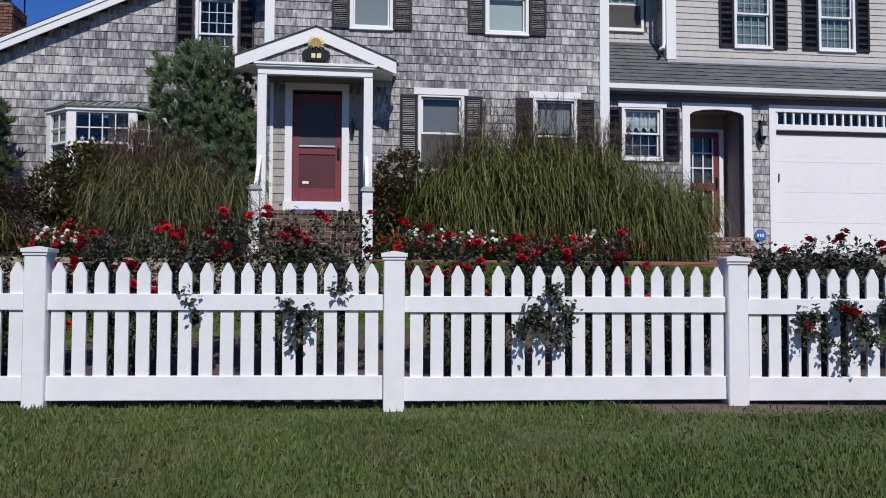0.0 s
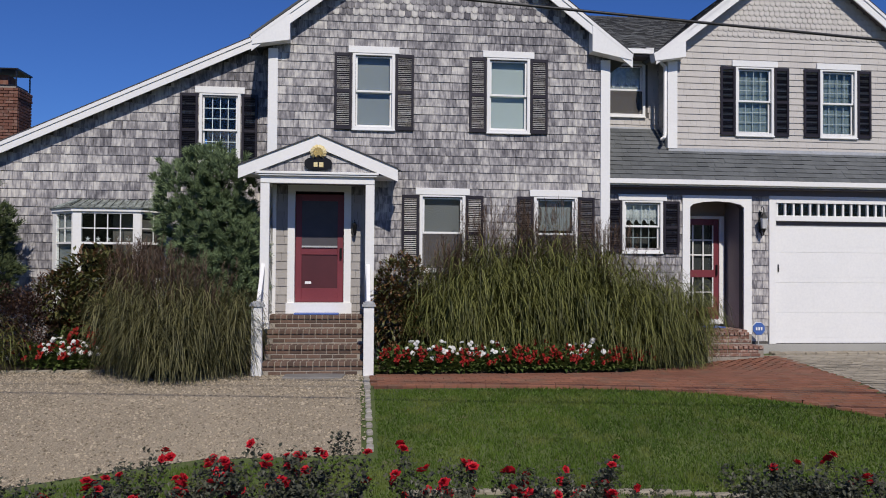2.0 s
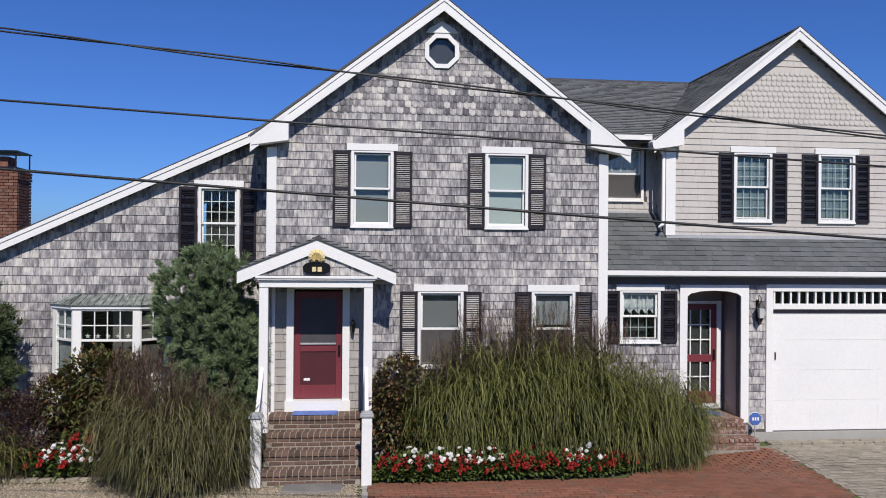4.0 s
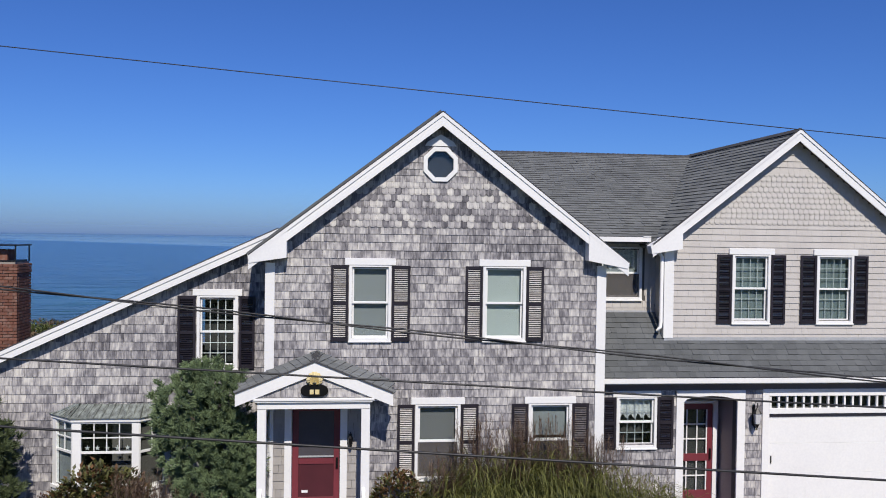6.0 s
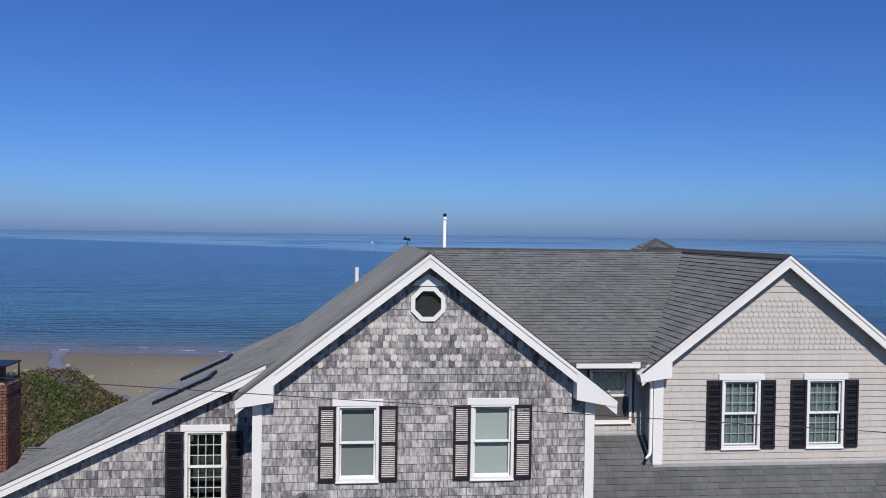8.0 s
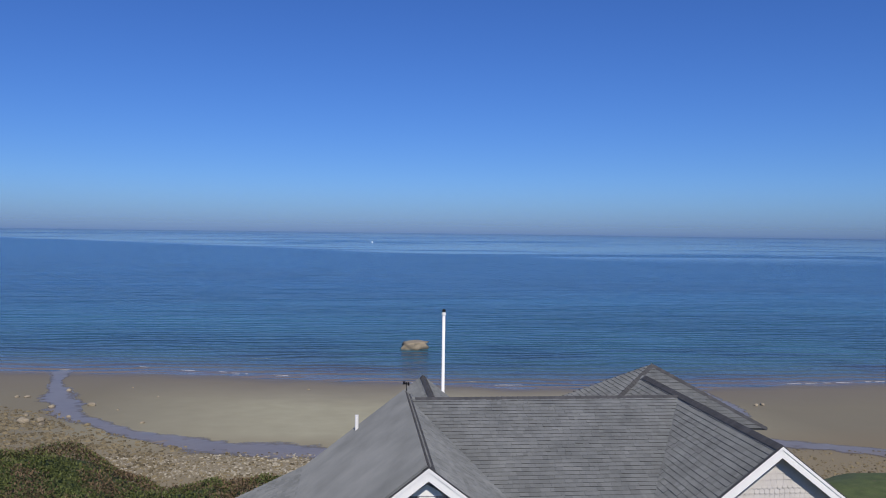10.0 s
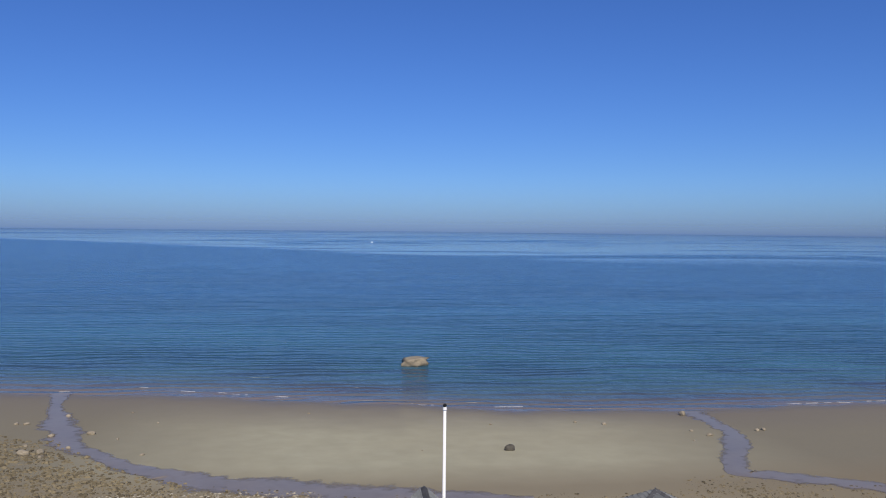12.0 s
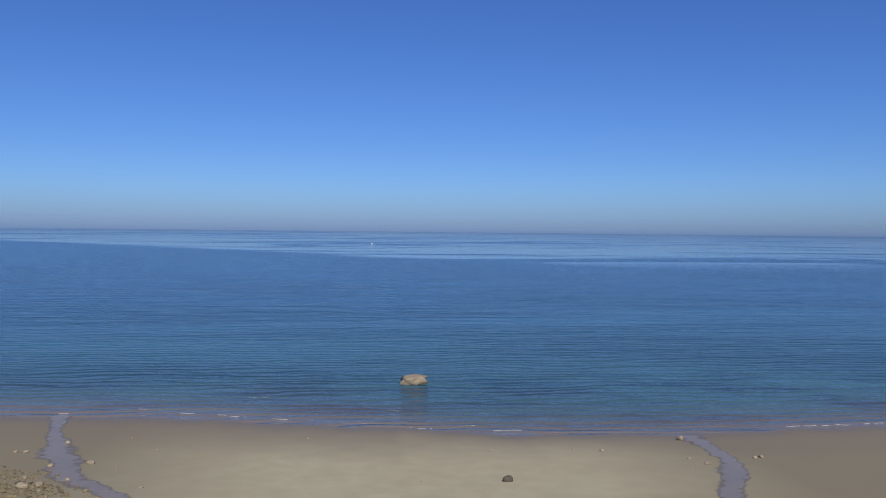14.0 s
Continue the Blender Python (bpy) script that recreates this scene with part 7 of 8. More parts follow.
# beside the porch
juniper((-4.05, 0.0), [((0.05, -0.1, 1.5), (0.78, 0.6, 0.75)), ((-0.02, -0.1, 2.35), (0.74, 0.6, 0.75)), ((0.45, -0.1, 2.1), (0.55, 0.5, 0.7)), ((-0.40, -0.15, 2.95), (0.55, 0.5, 0.60)),
                      ((0.25, -0.05, 3.15), (0.50, 0.45, 0.62)), ((-0.10, 0, 3.40), (0.45, 0.4, 0.42)), ((0.5, -0.1, 1.45), (0.42, 0.45, 0.6))], 1600, 4, "dense blue-green juniper beside the white porch", 3.3)
juniper((-8.05, -0.1), [((0, 0, 1.5), (0.75, 0.6, 0.7)), ((0.1, 0, 2.3), (0.65, 0.55, 0.6)), ((-0.1, 0, 2.9), (0.45, 0.4, 0.45))], 850, 9, "dark green juniper by the wing's wall", 2.7, M_DARKNEEDLE)
shrub("bronze_shrub", (-6.05, 0.0), [((0.05, -0.1, 1.48), (0.55, 0.45, 0.52)), ((-0.42, -0.1, 1.15), (0.45, 0.45, 0.5)), ((0.5, -0.1, 1.38), (0.5, 0.4, 0.55)), ((0, -0.15, 0.75), (0.6, 0.45, 0.5))], 4200, 0.125, M_HEDGE, 21, "leafy green shrub turning bronze below the bay window", mat2=M_BRONZE, share2=0.24)
shrub("dark_shrub", (-7.15, -0.35), [((0, 0, 0.75), (0.55, 0.42, 0.60)), ((-0.38, 0, 1.0), (0.45, 0.4, 0.48)), ((0.30, 0.0, 0.70), (0.45, 0.40, 0.55)), ((0.48, 0.15, 1.10), (0.42, 0.35, 0.45))], 7600, 0.055, M_PURPLE, 22, "dark red-brown rounded shrub", mat2=M_BRONZE, share2=0.15)
maiden_grass(-4.95, -1.20, 1.78, 0.72, 2600, 31, M_MAIDENBROWN, "large fountain of browning ornamental grass", plumes=170, plume_h=1.12, wide=0.006)
maiden_grass(-4.35, -1.70, 1.70, 0.90, 2800, 34, M_MAIDENBROWN, "broad fountain of ornamental grass over the gravel", plumes=90, plume_h=1.08, wide=0.006)
maiden_grass(-3.80, -1.50, 1.62, 0.70, 2400, 32, M_MAIDENBROWN, "arching ornamental grass beside the brick steps", plumes=30, plume_h=1.05, wide=0.006)
maiden_grass(-7.70, -0.95, 1.10, 0.75, 900, 33, M_MAIDEN, "dark arching grass beside the gravel", plumes=10)
shrub("broad_leaved_shrub", (-0.78, -0.55), [((0.05, 0, 1.42), (0.48, 0.40, 0.52)), ((-0.12, 0.0, 0.85), (0.46, 0.38, 0.55)), ((0.32, -0.1, 0.75), (0.42, 0.38, 0.55)), ((-0.28, -0.02, 1.25), (0.25, 0.25, 0.35))], 3600, 0.10, M_HEDGE, 23, "dark broad-leaved shrub beside the porch post", mat2=M_BRONZE, share2=0.5)
for i, (x, y, h, s, lab) in enumerate(((0.12, -0.58, 1.95, 0.62, "upright green ornamental grass against the wall"), (0.70, -0.54, 2.42, 0.78, "tall green ornamental grass under the window"), (1.38, -0.58, 2.50, 0.80, "tall green ornamental grass with thin plumes"),
                                       (2.12, -0.54, 2.48, 0.80, "tallest clump of green ornamental grass"), (2.85, -0.58, 2.22, 0.78, "dense green ornamental grass by the corner board"))):
    maiden_grass(x, y, h, s, 3700, 40 + i, M_MAIDEN, lab, plumes=80, plume_h=1.07, wide=0.008)
maiden_grass(3.55, -0.62, 1.95, 0.90, 3600, 47, M_MAIDEN, "drooping green grass leaning over the brick path", plumes=18, plume_h=1.0, lean=(0.15, -0.05), wide=0.006)
maiden_grass(4.05, -0.50, 1.65, 0.80, 2800, 48, M_MAIDEN, "fine drooping grass beside the entry steps", plumes=8, plume_h=1.0, lean=(0.12, -0.12), wide=0.006)


def pompon(v, f, c, up, r):
    """A round, slightly flattened flower head of overlapping petals."""
    side = up.orthogonal().normalized()
    fore = up.cross(side)
    k, n = len(v), 8
    for h, w in ((-0.25, 0.75), (0.1, 1.0), (0.45, 0.72)):
        for q in range(n):
            t = 2 * math.pi * (q + h) / n
            e = r * w * (1.0 if q % 2 else 0.86)
            v.append(c + side * math.cos(t) * e + fore * math.sin(t) * e + up * h * r)
    v.append(c + up * r * 0.55)
    for ring in range(2):
        for q in range(n):
            w = (q + 1) % n
            f.append((k + ring * n + q, k + ring * n + w, k + ring * n + n + w, k + ring * n + n + q))
    f += [(k + 2 * n + q, k + 2 * n + (q + 1) % n, k + 3 * n) for q in range(n)]


def bedding(name, mat, n_flower, seed, label, round_head):
    """A low bedding plant: a mound of leaves with flowers over it."""
    rng = random.Random(seed)
    thing = empty(name, label, "flower", group=label)
    v, f = [], []
    for i in range(170):
        d = rand_dir(rng)
        d.z = abs(d.z)
        p = Vector((d.x * 0.17, d.y * 0.17, 0.04 + d.z * 0.26)) * rng.uniform(0.55, 1)
        leaf(v, f, p, (d + rand_dir(rng) * 0.6).normalized(), Vector((0, 0, 1)), rng.uniform(0.055, 0.10), 0.021)
    part("foliage", mesh_of("foliage", v, f, M_BEDLEAF), M_BEDLEAF, thing)
    v, f = [], []
    for i in range(n_flower):
        d = rand_dir(rng)
        d.z = abs(d.z) * 0.8 + 0.2
        d.y -= 0.3
        d.normalize()
        c = Vector((d.x * 0.20, d.y * 0.20, 0.10 + d.z * rng.uniform(0.20, 0.33)))
        if round_head:
            up = (d + Vector((0, -0.5, 0.4)) + rand_dir(rng) * 0.4).normalized()
            pompon(v, f, c, up, rng.uniform(0.032, 0.046))
        else:
            for q in range(9):
                t = (d * 0.7 + rand_dir(rng)).normalized()
                leaf(v, f, c + Vector((0, 0, rng.uniform(-0.02, 0.03))), t, d, rng.uniform(0.035, 0.056), 0.017)
    part("blossoms", mesh_of("blossoms", v, f, mat), mat, thing)
    return thing


red_plants = [bedding("red_bedding_plant", M_BEDRED, 7, s, "low scarlet bedding flowers edging the bed", False) for s in (61, 62, 63)]
white_plants = [bedding("white_bedding_plant", M_BEDWHITE, 11, s, "round white bedding flowers among the red", True) for s in (64, 65)]
rng = random.Random(70)
used = {}
bed_edge = line((-1.22, -1.36), (2.6, -1.32), (3.4, -1.0))
plan_beds = []
for i in range(21):
    x = -1.08 + 0.215 * i
    white = -0.72 < x < 0.95 or 1.9 < x < 2.75
    plan_beds.append((x, bed_edge(x) - (0.10 if white else 0.02) + rng.uniform(-0.03, 0.03), "red"))
    plan_beds.append((x + 0.1, bed_edge(x) + 0.03 + rng.uniform(-0.04, 0.04), "white" if white and i % 4 != 1 else "red"))
for x, y, c in [(-6.78, -0.62, "red"), (-6.55, -0.66, "red"), (-6.22, -0.78, "red"), (-6.0, -0.76, "red"), (-6.52, -0.62, "white"), (-6.36, -0.70, "white"), (-6.20, -0.66, "white"), (-6.04, -0.70, "white"), (-5.90, -0.64, "white"), (-6.30, -0.36, "tall"), (-6.08, -0.30, "tall"), (-5.90, -0.34, "tall")]:
    plan_beds.append((x, y, c))
for x, y, c in plan_beds:
    src = rng.choice(white_plants if c == "white" else red_plants)
    m = pose(x, y, ground_z(x, y) + (0.11 + rng.uniform(-0.05, 0.05) if c == "white" else 0.03), 0, 0, rng.uniform(-35, 35)) @ Matrix.Scale(rng.uniform(0.9, 1.2) * (1.6 if c == "tall" else 1), 4)
    if src.name not in used:
        used[src.name] = True
        src.matrix_basis = m
    else:
        copy_thing(src, m)


# ---- roses along the fence ----
def rose_mesh():
    rng = random.Random(81)
    v, f = [], []
    for ring, (n, r, z, tilt) in enumerate(((5, 0.040, 0.0, 0.35), (5, 0.030, 0.012, 0.8), (4, 0.018, 0.02, 1.2))):
        for i in range(n):
            a = i * 6.283 / n + ring * 0.6
            d = Vector((math.cos(a) * math.cos(tilt), math.sin(a) * math.cos(tilt), math.sin(tilt)))
            leaf(v, f, Vector((0, 0, z)), d, Vector((0, 0, 1)), r * rng.uniform(0.9, 1.15), r * 0.95)
    return mesh_of("bloom", v, f, M_ROSE)


ROSES = rose_mesh()


def rose_bush(x, y, h, w, seed, n_bloom, n_leaf, label, over=()):
    rng = random.Random(seed)
    gz = ground_z(x, y)
    thing = empty("rose_bush", label, "rose bush", group="roses along the fence", at=(x, y, gz))
    cv, cf, lv, lf = [], [], [], []
    tips = []
    reach = [(rng.uniform(-w, w), rng.uniform(-0.36, 0.45), h * rng.uniform(0.45, 1.08)) for i in range(46)]
    for i, (tx, ty, tz) in enumerate(reach + list(over)):
        top = Vector((tx, ty, tz))
        foot = Vector((tx * 0.25, ty * 0.3, 0))
        mid = foot.lerp(top, 0.55) + Vector((0, 0, 0.16 * h))
        if i >= len(reach):
            mid = Vector((tx * 0.8, -0.12, 1.02))
        pts = [foot.lerp(mid, 0.5) if s == 1 else (foot if s == 0 else (mid if s == 2 else (mid.lerp(top, 0.5) + Vector((0, 0, 0.03)) if s == 3 else top))) for s in range(5)]
        tube(cv, cf, pts, 0.006, 0.002, 4)
        tips.append(top)
        for j in range(int(n_leaf * 0.95) if i < len(reach) else 620):
            s = rng.random() ** 0.55 if i < len(reach) else rng.uniform(0.5, 1.0)
            k = min(3, int(s * 4))
            p = pts[k].lerp(pts[k + 1], s * 4 - k) + rand_dir(rng) * rng.uniform(0.01, 0.12 if i < len(reach) else 0.10)
            leaf(lv, lf, p, (rand_dir(rng) + Vector((0, -0.2, 0.1))).normalized(), Vector((0, 0, 1)), rng.uniform(0.03, 0.058), 0.018)
    part("cane_growth", mesh_of("cane_growth", cv, cf, M_CANE), M_CANE, thing)
    part("leaves", mesh_of("leaves", lv, lf, M_ROSELEAF), M_ROSELEAF, thing)
    picks = rng.sample(range(len(reach)), min(n_bloom, len(reach)))
    if len(over) > 6:
        picks += range(len(reach), len(reach) + 4)
    for i in picks:
        for c in range(rng.choice((1, 2, 2, 3))):
            ob = new("bloom", ROSES)
            ob.parent = thing
            p = tips[i] + rand_dir(rng) * (0.0 if c == 0 else 0.06) + Vector((0, 0, 0.015))
            s = rng.uniform(0.9, 1.5)
            ob.matrix_local = pose(*p, rng.uniform(-10, 60), rng.uniform(-30, 30), rng.uniform(0, 360)) @ Matrix.Diagonal((s, s, s, 1))
    return thing


rose_bush(-4.25, -7.75, 1.05, 0.42, 91, 10, 90, "thin red rose bush behind the fence post")
rose_bush(-3.30, -7.70, 1.16, 0.60, 92, 30, 140, "red rose bush leaning through the pickets", over=((0.55, -0.81, 0.70), (0.6, -0.80, 0.60)))
rose_bush(-2.05, -7.70, 1.31, 0.70, 93, 18, 150, "large dark-leaved red rose bush over the fence", over=((0.05, -0.92, 0.42), (0.12, -0.92, 0.55), (-0.02, -0.91, 0.62), (0.35, -0.90, 0.75)))
rose_bush(-0.70, -7.75, 1.20, 0.66, 94, 32, 120, "red rose bush in full bloom above the pickets")
rose_bush(0.35, -7.80, 1.16, 0.60, 95, 28, 120, "red rose bush spilling over the top rail", over=((-0.52, -0.93, 0.42), (-0.62, -0.95, 0.50), (-0.70, -0.97, 0.58), (-0.45, -0.93, 0.60), (-0.55, -0.95, 0.72), (-0.78, -0.95, 0.46)))
rose_bush(1.05, -7.95, 0.92, 0.38, 96, 9, 70, "small red rose bush beside the fence post")
rose_bush(2.25, -7.80, 1.14, 0.68, 97, 14, 150, "open red rose bush reaching through the fence", over=((-0.35, -1.10, 0.62), (0.05, -1.12, 0.66), (-0.62, -1.06, 0.50), (0.32, -1.10, 0.55), (0.48, -1.10, 0.45), (0.40, -1.10, 0.68), (-0.18, -1.10, 0.50), (-0.45, -1.03, 0.40), (-0.30, -1.06, 0.30), (-0.1, -1.06, 0.42), (0.1, -1.06, 0.52), (-0.55, -1.03, 0.55), (0.2, -1.06, 0.35), (-0.25, -1.06, 0.6), (0.0, -1.08, 0.6)))
rose_bush(3.5, -7.85, 1.1, 0.6, 98, 10, 110, "red rose bush further along the fence")

# ---- bluff scrub ----
rng = random.Random(101)
vs, fs = ([], []), ([], [])
n_done = 0
while n_done < 110000:
    x, y = rng.uniform(-40, -5), rng.uniform(11, 36)
    r = rim_y(x)
    if not (r - 14 < y < r + 7):
        continue
    lump = 0.55 + 0.32 * noise.noise(Vector((x * 0.35, y * 0.35, 0))) + 0.3 * noise.noise(Vector((x * 1.1, y * 1.1, 5)))
    if lump < 0.15:
        continue
    z = ground_z(x, y) + lump * 0.82 * rng.random() ** 0.35
    q = 1 if noise.noise(Vector((x * 0.5, y * 0.5, 9))) + rng.uniform(-0.30, 0.30) > 0.04 else 0
    d = (rand_dir(rng) + Vector((0, 0, 0.6))).normalized()
    leaf(vs[q], fs[q], Vector((x, y, z)), d, Vector((0, 0, 1)), rng.uniform(0.09, 0.20), 0.042)
    n_done += 1
tagged(part("bluff_scrub", mesh_of("bluff_scrub", vs[0], fs[0], M_SCRUB), M_SCRUB), "low tangled green scrub along the bluff edge", "scrub", kind="stuff")
tagged(part("bluff_brush", mesh_of("bluff_brush", vs[1], fs[1], M_SCRUBRED), M_SCRUBRED), "browning brush among the bluff scrub", "scrub", kind="stuff")


# ---- beach ----
def rock(name, x, y, sx, sy, sz, mat, seed, label, sink=0.25, base=None, rough=0.12, turn=None, flat=9.0, undercut=0.0):
    ob = new(name, stone_mesh(name, sx, sy, sz, mat, seed, rough))
    for w in ob.data.vertices:
        if w.co.z > flat:
            w.co.z = flat + 0.25 * (w.co.z - flat)
        if undercut and w.co.z < 0.1:              # the sea has worn the foot away
            k = 1 - undercut * min(1.0, (0.1 - w.co.z) / (0.25 * sz))
            w.co.x, w.co.y = w.co.x * k, w.co.y * k
    ob.data.shade_smooth()
    z = ground_z(x, y) if base is None else base
    ob.matrix_world = pose(x, y, z + sz * (0.5 - sink), 0, 0, seed * 37 % 360 if turn is None else turn)
    return tagged(ob, label, "rock")


rock("boulder", 10.8, 153.5, 6.0, 4.4, 3.4, M_ROCK, 3, "large pale flat-topped boulder standing in the shallows", sink=0.36, base=-12.3, rough=0.36, turn=8, flat=0.8, undercut=0.2)
rock("rock", 17.5, 82.7, 1.35, 1.0, 1.0, M_DARKROCK, 5, "dark weedy rock alone on the sand", sink=0.3)
rock("rock", 48.6, 104.9, 1.15, 0.9, 0.95, M_ROCK, 7, "pale rounded rock at the water's edge", sink=0.25)
for i, (x, y, s) in enumerate(((45.7, 88.8, 1.0), (54.0, 92.0, 0.8), (55.1, 92.4, 0.9), (44.5, 92, 0.6), (17.8, 98.9, 0.5), (30.3, 99.5, 0.6), (34.0, 97.8, 0.9), (42.2, 85.7, 0.4), (-42.4, 107.0, 0.9), (-35.3, 94.4, 1.2), (-46.0, 101.5, 0.9), (-47.4, 101.6, 0.8), (-31.1, 91.1, 0.5),
                               (-28.6, 101.5, 0.45), (-34.1, 109.5, 0.45), (-25.9, 82.4, 0.6), (-39.9, 93.4, 1.0), (-38.0, 84.5, 1.2), (-39.7, 83.9, 1.6), (-8.3, 109, 0.5), (6.8, 83.1, 0.3), (-37.0, 82.0, 0.9), (-41.0, 88.0, 0.8), (-35.5, 86.5, 0.7))):
    rock("rock", x, y, s, s * 0.7, s * 0.5, M_ROCK, 20 + i, "flat pale stone lying on the sand", sink=0.3)
rng = random.Random(121)
stone_edge = line((-62, 97), (-46, 93), (-38, 88), (-31, 79), (-22, 70), (-10, 66), (0, 62), (30, 61), (36, 67), (41, 65), (46, 61), (66, 60))


def stony(n, x0, x1, y0, y1, lo, hi):
    got = []
    while len(got) < n:
        x, y = rng.uniform(x0, x1), rng.uniform(y0, y1)
        fade = stone_edge(x) + 1.6 * noise.noise(Vector((x * 0.2, y * 0.2, 0))) - y
        if fade < -1.5 or (fade < 2 and rng.random() > 0.35) or rng.random() < 0.35 + 0.6 * noise.noise(Vector((x * 0.25, y * 0.35, 2))):
            continue
        got.append((x, y, ground_z(x, y), lo + (hi - lo) * rng.random() ** 3))
    return got


scatter_stones("beach_stones", stony(15000, -60, -18, 54, 97, 0.12, 0.7), M_STONES, "brown cobbles strewn beside the runnel", 0.5)
scatter_stones("beach_stones", stony(6000, -18, 62, 54, 68, 0.10, 0.45), M_STONES, "brown cobbles strewn at the foot of the bluff", 0.5)


scatter_stones("beach_stones", stony(1500, -27, -4, 58, 66, 0.16, 0.5), M_PALESTONE, "pale cobbles washed together below the bluff", 0.5)


def runnel(pts, label, name="runnel", mat=M_RUNNEL, lift=0.035):
    """Shallow water lying in a bend of the sand."""
    fine = []
    for i in range(len(pts) - 1):
        for s in range(20):
            t = s / 20
            p0, p1, p2, p3 = (pts[max(0, min(len(pts) - 1, i + o))] for o in (-1, 0, 1, 2))
            fine.append([0.5 * (2 * b + (c - a) * t + (2 * a - 5 * b + 4 * c - d) * t * t + (3 * b - a - 3 * c + d) * t ** 3) for a, b, c, d in zip(p0, p1, p2, p3)])
    v, f = [], []
    for i, (x, y, w) in enumerate(fine):
        a, b = fine[max(0, i - 1)], fine[min(len(fine) - 1, i + 1)]
        d = Vector((b[0] - a[0], b[1] - a[1], 0)).normalized()
        sd = Vector((-d.y, d.x, 0))
        for k in range(5):
            o = (k - 2) / 2 * w * (1 + 0.55 * noise.noise(Vector((x * 0.16, y * 0.16, k * 3.0))) + 0.45 * noise.noise(Vector((x * 0.6, y * 0.6, k * 5.0))))
            q = Vector((x, y, 0)) + sd * o
            v.append((q.x, q.y, ground_z(q.x, q.y) + (lift if 0 < k < 4 else 0.015)))
    f = [(i * 5 + k, i * 5 + k + 1, (i + 1) * 5 + k + 1, (i + 1) * 5 + k) for i in range(len(fine) - 1) for k in range(4)]
    me = mesh_of(name, v, f, mat, True)
    film = me.attributes.new("film", "FLOAT", "POINT")
    for i in range(len(v)):
        film.data[i].value = (0.0, 0.75, 1.0, 0.75, 0.0)[i % 5]
    tagged(part(name, me, mat), label, "stream", kind="structure")


LEFT_RUN = [(-51.4, 130, 3.0), (-48.6, 121, 1.5), (-46, 112.5, 1.6), (-42.5, 104, 2.8), (-39.8, 97, 3.2), (-35.3, 87.5, 2.6), (-31, 82.5, 1.8), (-25.5, 76.5, 2.2), (-21, 73.0, 3.2), (-14, 69.0, 4.4), (-5.5, 66, 4.6), (2.5, 63.8, 4.0), (9, 62.5, 3.0), (16, 61.5, 1.5)]
RIGHT_RUN = [(51, 108, 3.4), (50.8, 102, 2.2), (50.5, 97, 1.9), (49.4, 89.5, 2.3), (46, 82, 2.2), (42, 74, 2.1), (40.5, 69, 2.6), (44, 66.8, 2.6), (48, 64, 2.8), (52.5, 61.5, 2.8), (58, 59, 1.8)]
runnel(LEFT_RUN, "shallow runnel of violet-grey water crossing the sand")
runnel(RIGHT_RUN, "narrow runnel winding down the sand")

v, f = [], []
rng = random.Random(131)
for x0, x1, y0, y1 in ((-51.6, -49.8, 129.8, 129.4), (-39.6, -37.5, 132.7, 132.2), (-31.9, -28.7, 129.1, 128.3), (-25.0, -19.4, 127.2, 125.1), (-15.0, -12.5, 123.7, 123.0), (7.7, 11.2, 116.1, 115.3), (20.5, 25.5, 113.6, 113.3), (70.0, 78.0, 112.9, 113.2), (79.1, 81.8, 113.4, 113.5), (84.8, 89.0, 113.9, 114.2), (89.5, 97.0, 114.4, 115.4)):
    k = 24
    s = len(v)
    for i in range(k + 1):
        x = x0 + (x1 - x0) * i / k
        y = y0 + (y1 - y0) * i / k + 0.9 * noise.noise(Vector((x * 0.35, 1, 0)))
        w = 0.035 * (0.1 + rng.random()) * math.sin(math.pi * i / k) ** 0.4
        v += [(x, y - w, -12.285), (x, y, -12.245), (x, y + w * 0.6, -12.285)]
    f += [(s + 3 * i + j, s + 3 * i + 3 + j, s + 3 * i + 4 + j, s + 3 * i + 1 + j) for i in range(k) for j in range(2) if noise.noise(Vector((v[s + 3 * i][0] * 0.9, 7, 0))) > -0.12]
tagged(part("wave_foam", mesh_of("wave_foam", v, f, M_FOAM, True), M_FOAM), "thin white lines of foam near the shore", "foam", kind="stuff")

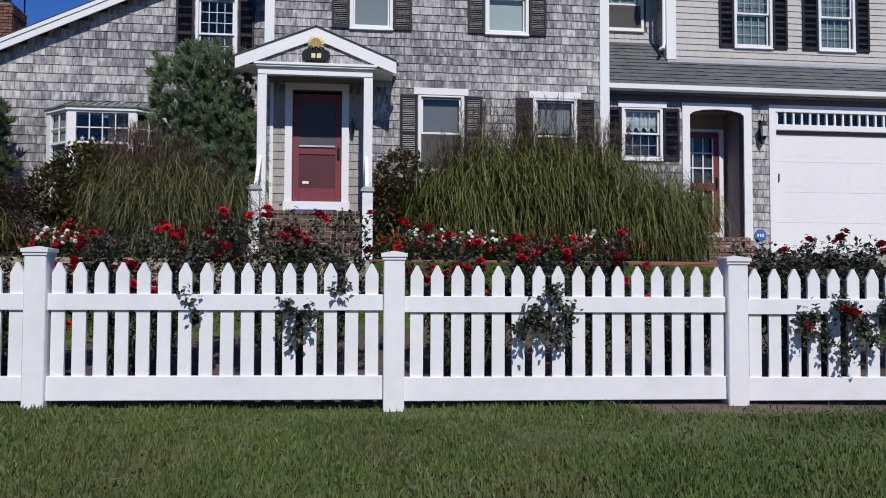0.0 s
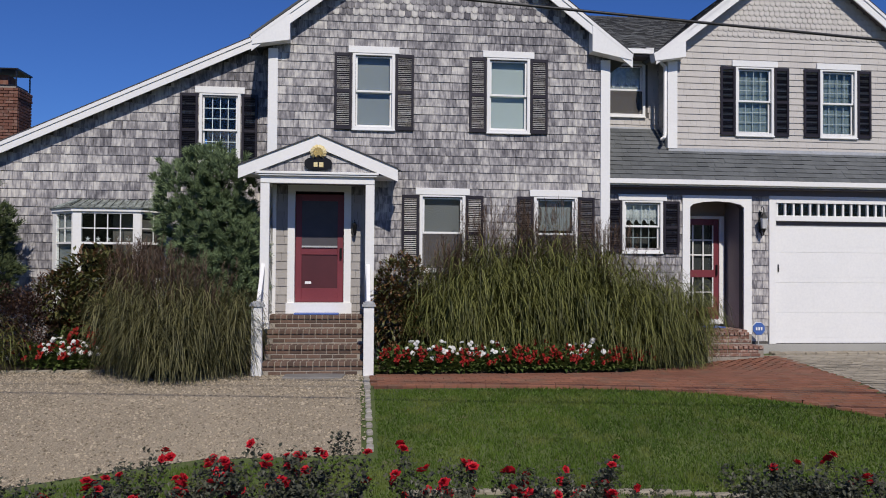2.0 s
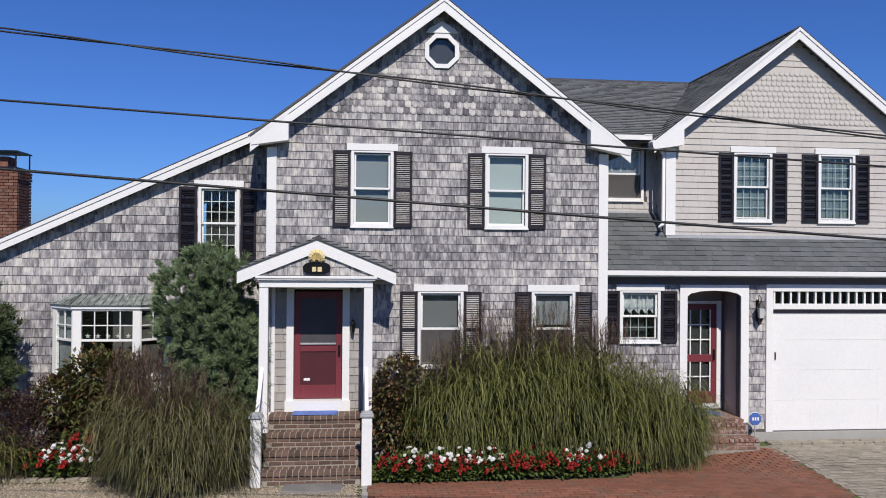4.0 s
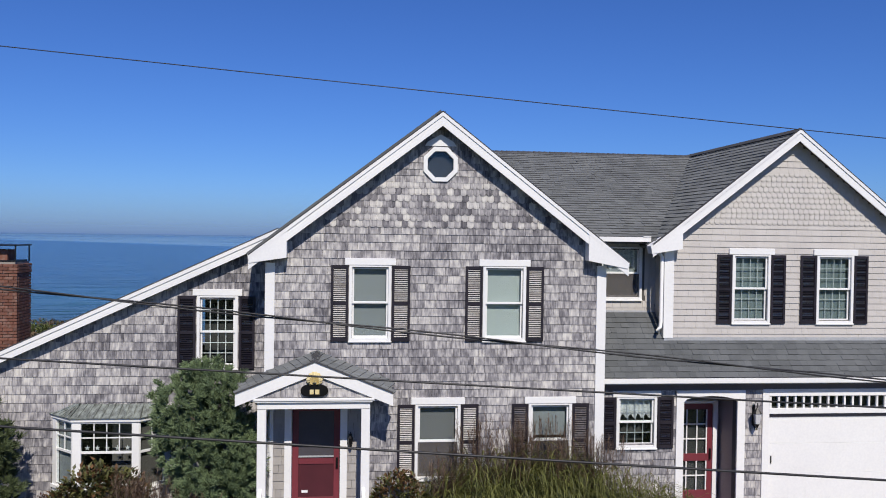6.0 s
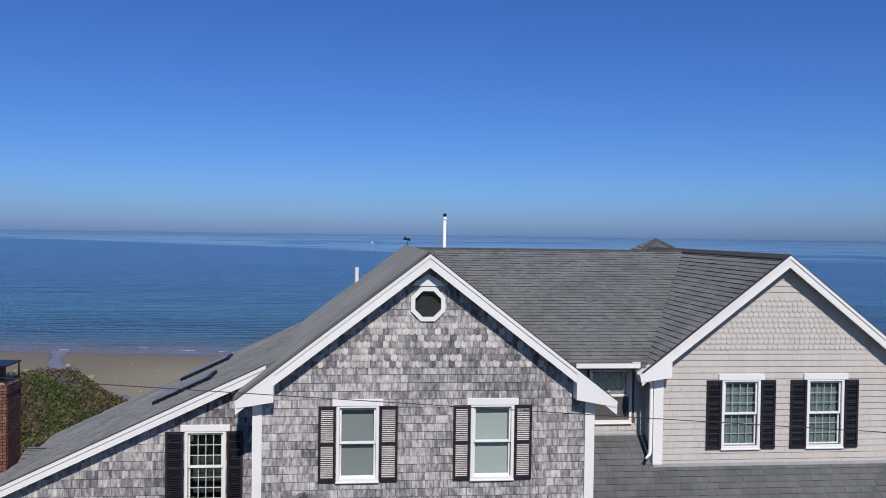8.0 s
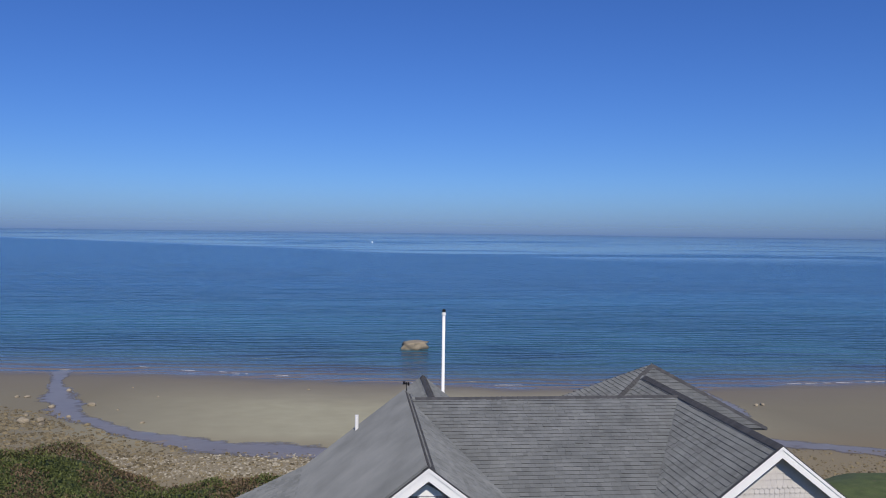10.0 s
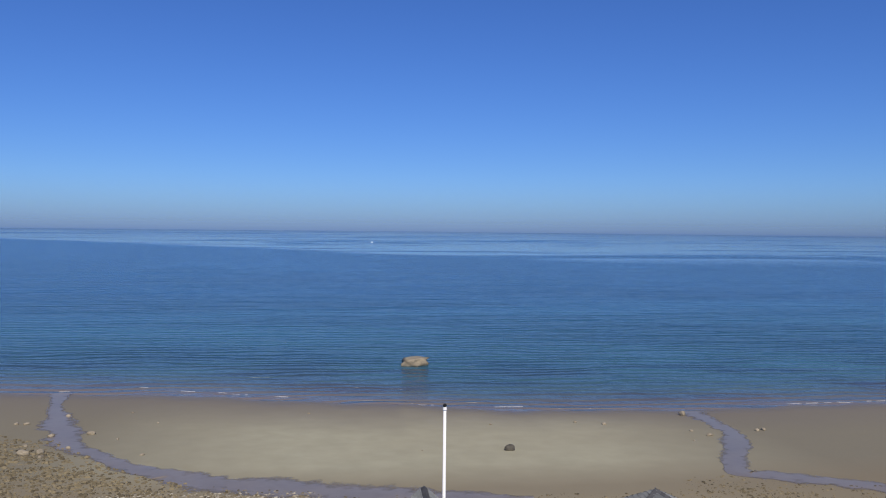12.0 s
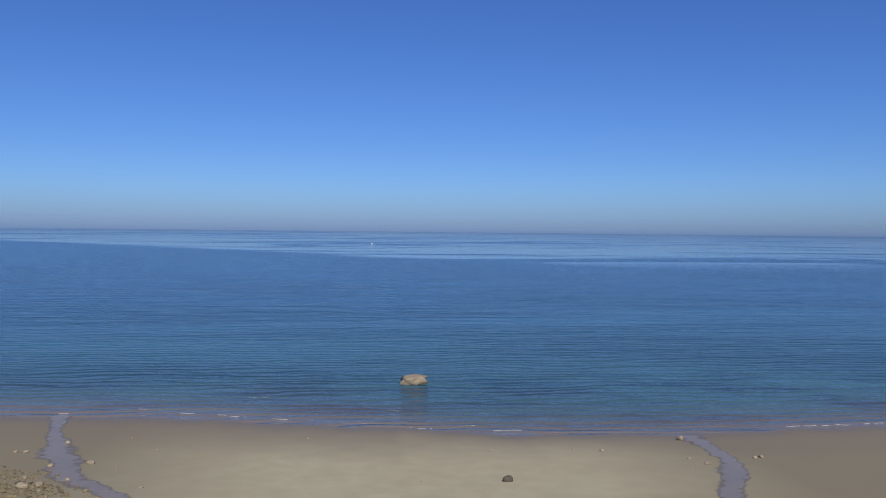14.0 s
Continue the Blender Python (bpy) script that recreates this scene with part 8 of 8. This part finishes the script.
# a curved sheet whose colour and fading paint haze over the far horizon
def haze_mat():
    m = bpy.data.materials.new("painted_sea_haze")
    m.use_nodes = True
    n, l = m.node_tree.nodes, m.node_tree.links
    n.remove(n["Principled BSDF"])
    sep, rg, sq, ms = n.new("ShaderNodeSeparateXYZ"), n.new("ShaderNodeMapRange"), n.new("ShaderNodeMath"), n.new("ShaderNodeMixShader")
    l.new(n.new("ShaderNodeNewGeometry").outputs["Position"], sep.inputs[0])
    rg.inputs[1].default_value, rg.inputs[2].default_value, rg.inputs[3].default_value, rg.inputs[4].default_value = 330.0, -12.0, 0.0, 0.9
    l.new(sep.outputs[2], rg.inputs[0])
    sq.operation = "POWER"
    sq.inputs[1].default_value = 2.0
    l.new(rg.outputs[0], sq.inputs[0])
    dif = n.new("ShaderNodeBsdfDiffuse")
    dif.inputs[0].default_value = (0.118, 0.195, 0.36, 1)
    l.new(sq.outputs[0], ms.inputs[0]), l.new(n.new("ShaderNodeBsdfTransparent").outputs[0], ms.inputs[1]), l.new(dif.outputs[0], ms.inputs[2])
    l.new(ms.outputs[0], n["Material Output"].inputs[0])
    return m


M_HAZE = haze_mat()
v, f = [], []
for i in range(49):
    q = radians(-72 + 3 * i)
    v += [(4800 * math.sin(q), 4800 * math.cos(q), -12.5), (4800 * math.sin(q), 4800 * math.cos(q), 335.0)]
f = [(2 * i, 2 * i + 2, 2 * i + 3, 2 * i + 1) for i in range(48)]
tagged(part("backdrop", mesh_of("backdrop", v, f, M_HAZE, True), M_HAZE), "curved sheet tinted and faded as violet horizon haze", "haze", kind="structure")

boat = part("boat", boxes((25.4, 28.6, 1444.6, 1446.2, -12.4, -11.7)), M_WHITE, bevel=0.3)
tagged(boat, "tiny white motor boat far out on the sea", "boat")
part("cabin", boxes((26.4, 27.7, 1444.8, 1446.0, -11.7, -10.9)), M_WHITE, boat, bevel=0.15)

# ---- single shingles of the main wall ----
UNIT = [mesh_of("shingle", [(0, -0.019, 0), (w, -0.019, 0), (w, -0.004, EXPO * 1.12), (0, -0.004, EXPO * 1.12), (0, 0, 0), (w, 0, 0), (w, 0, EXPO * 1.12), (0, 0, EXPO * 1.12)],
                [(0, 1, 2, 3), (0, 4, 5, 1), (1, 5, 6, 2), (3, 7, 4, 0)], M_CEDAR) for w in (0.04, 0.06, 0.08, 0.10, 0.12, 0.14, 0.16, 0.18)]
for a, b, c in singles:
    i = max(0, min(7, round((b - a) / 0.02) - 2))
    ob = new("shingle", UNIT[i])
    ob.parent = wall_main
    ob.matrix_local = pose(a, MAIN_Y, c + RNG.uniform(-0.0022, 0.0022)) @ Matrix.Diagonal(((b - a) / (0.04 + 0.02 * i), RNG.uniform(0.88, 1.14), 1, 1))
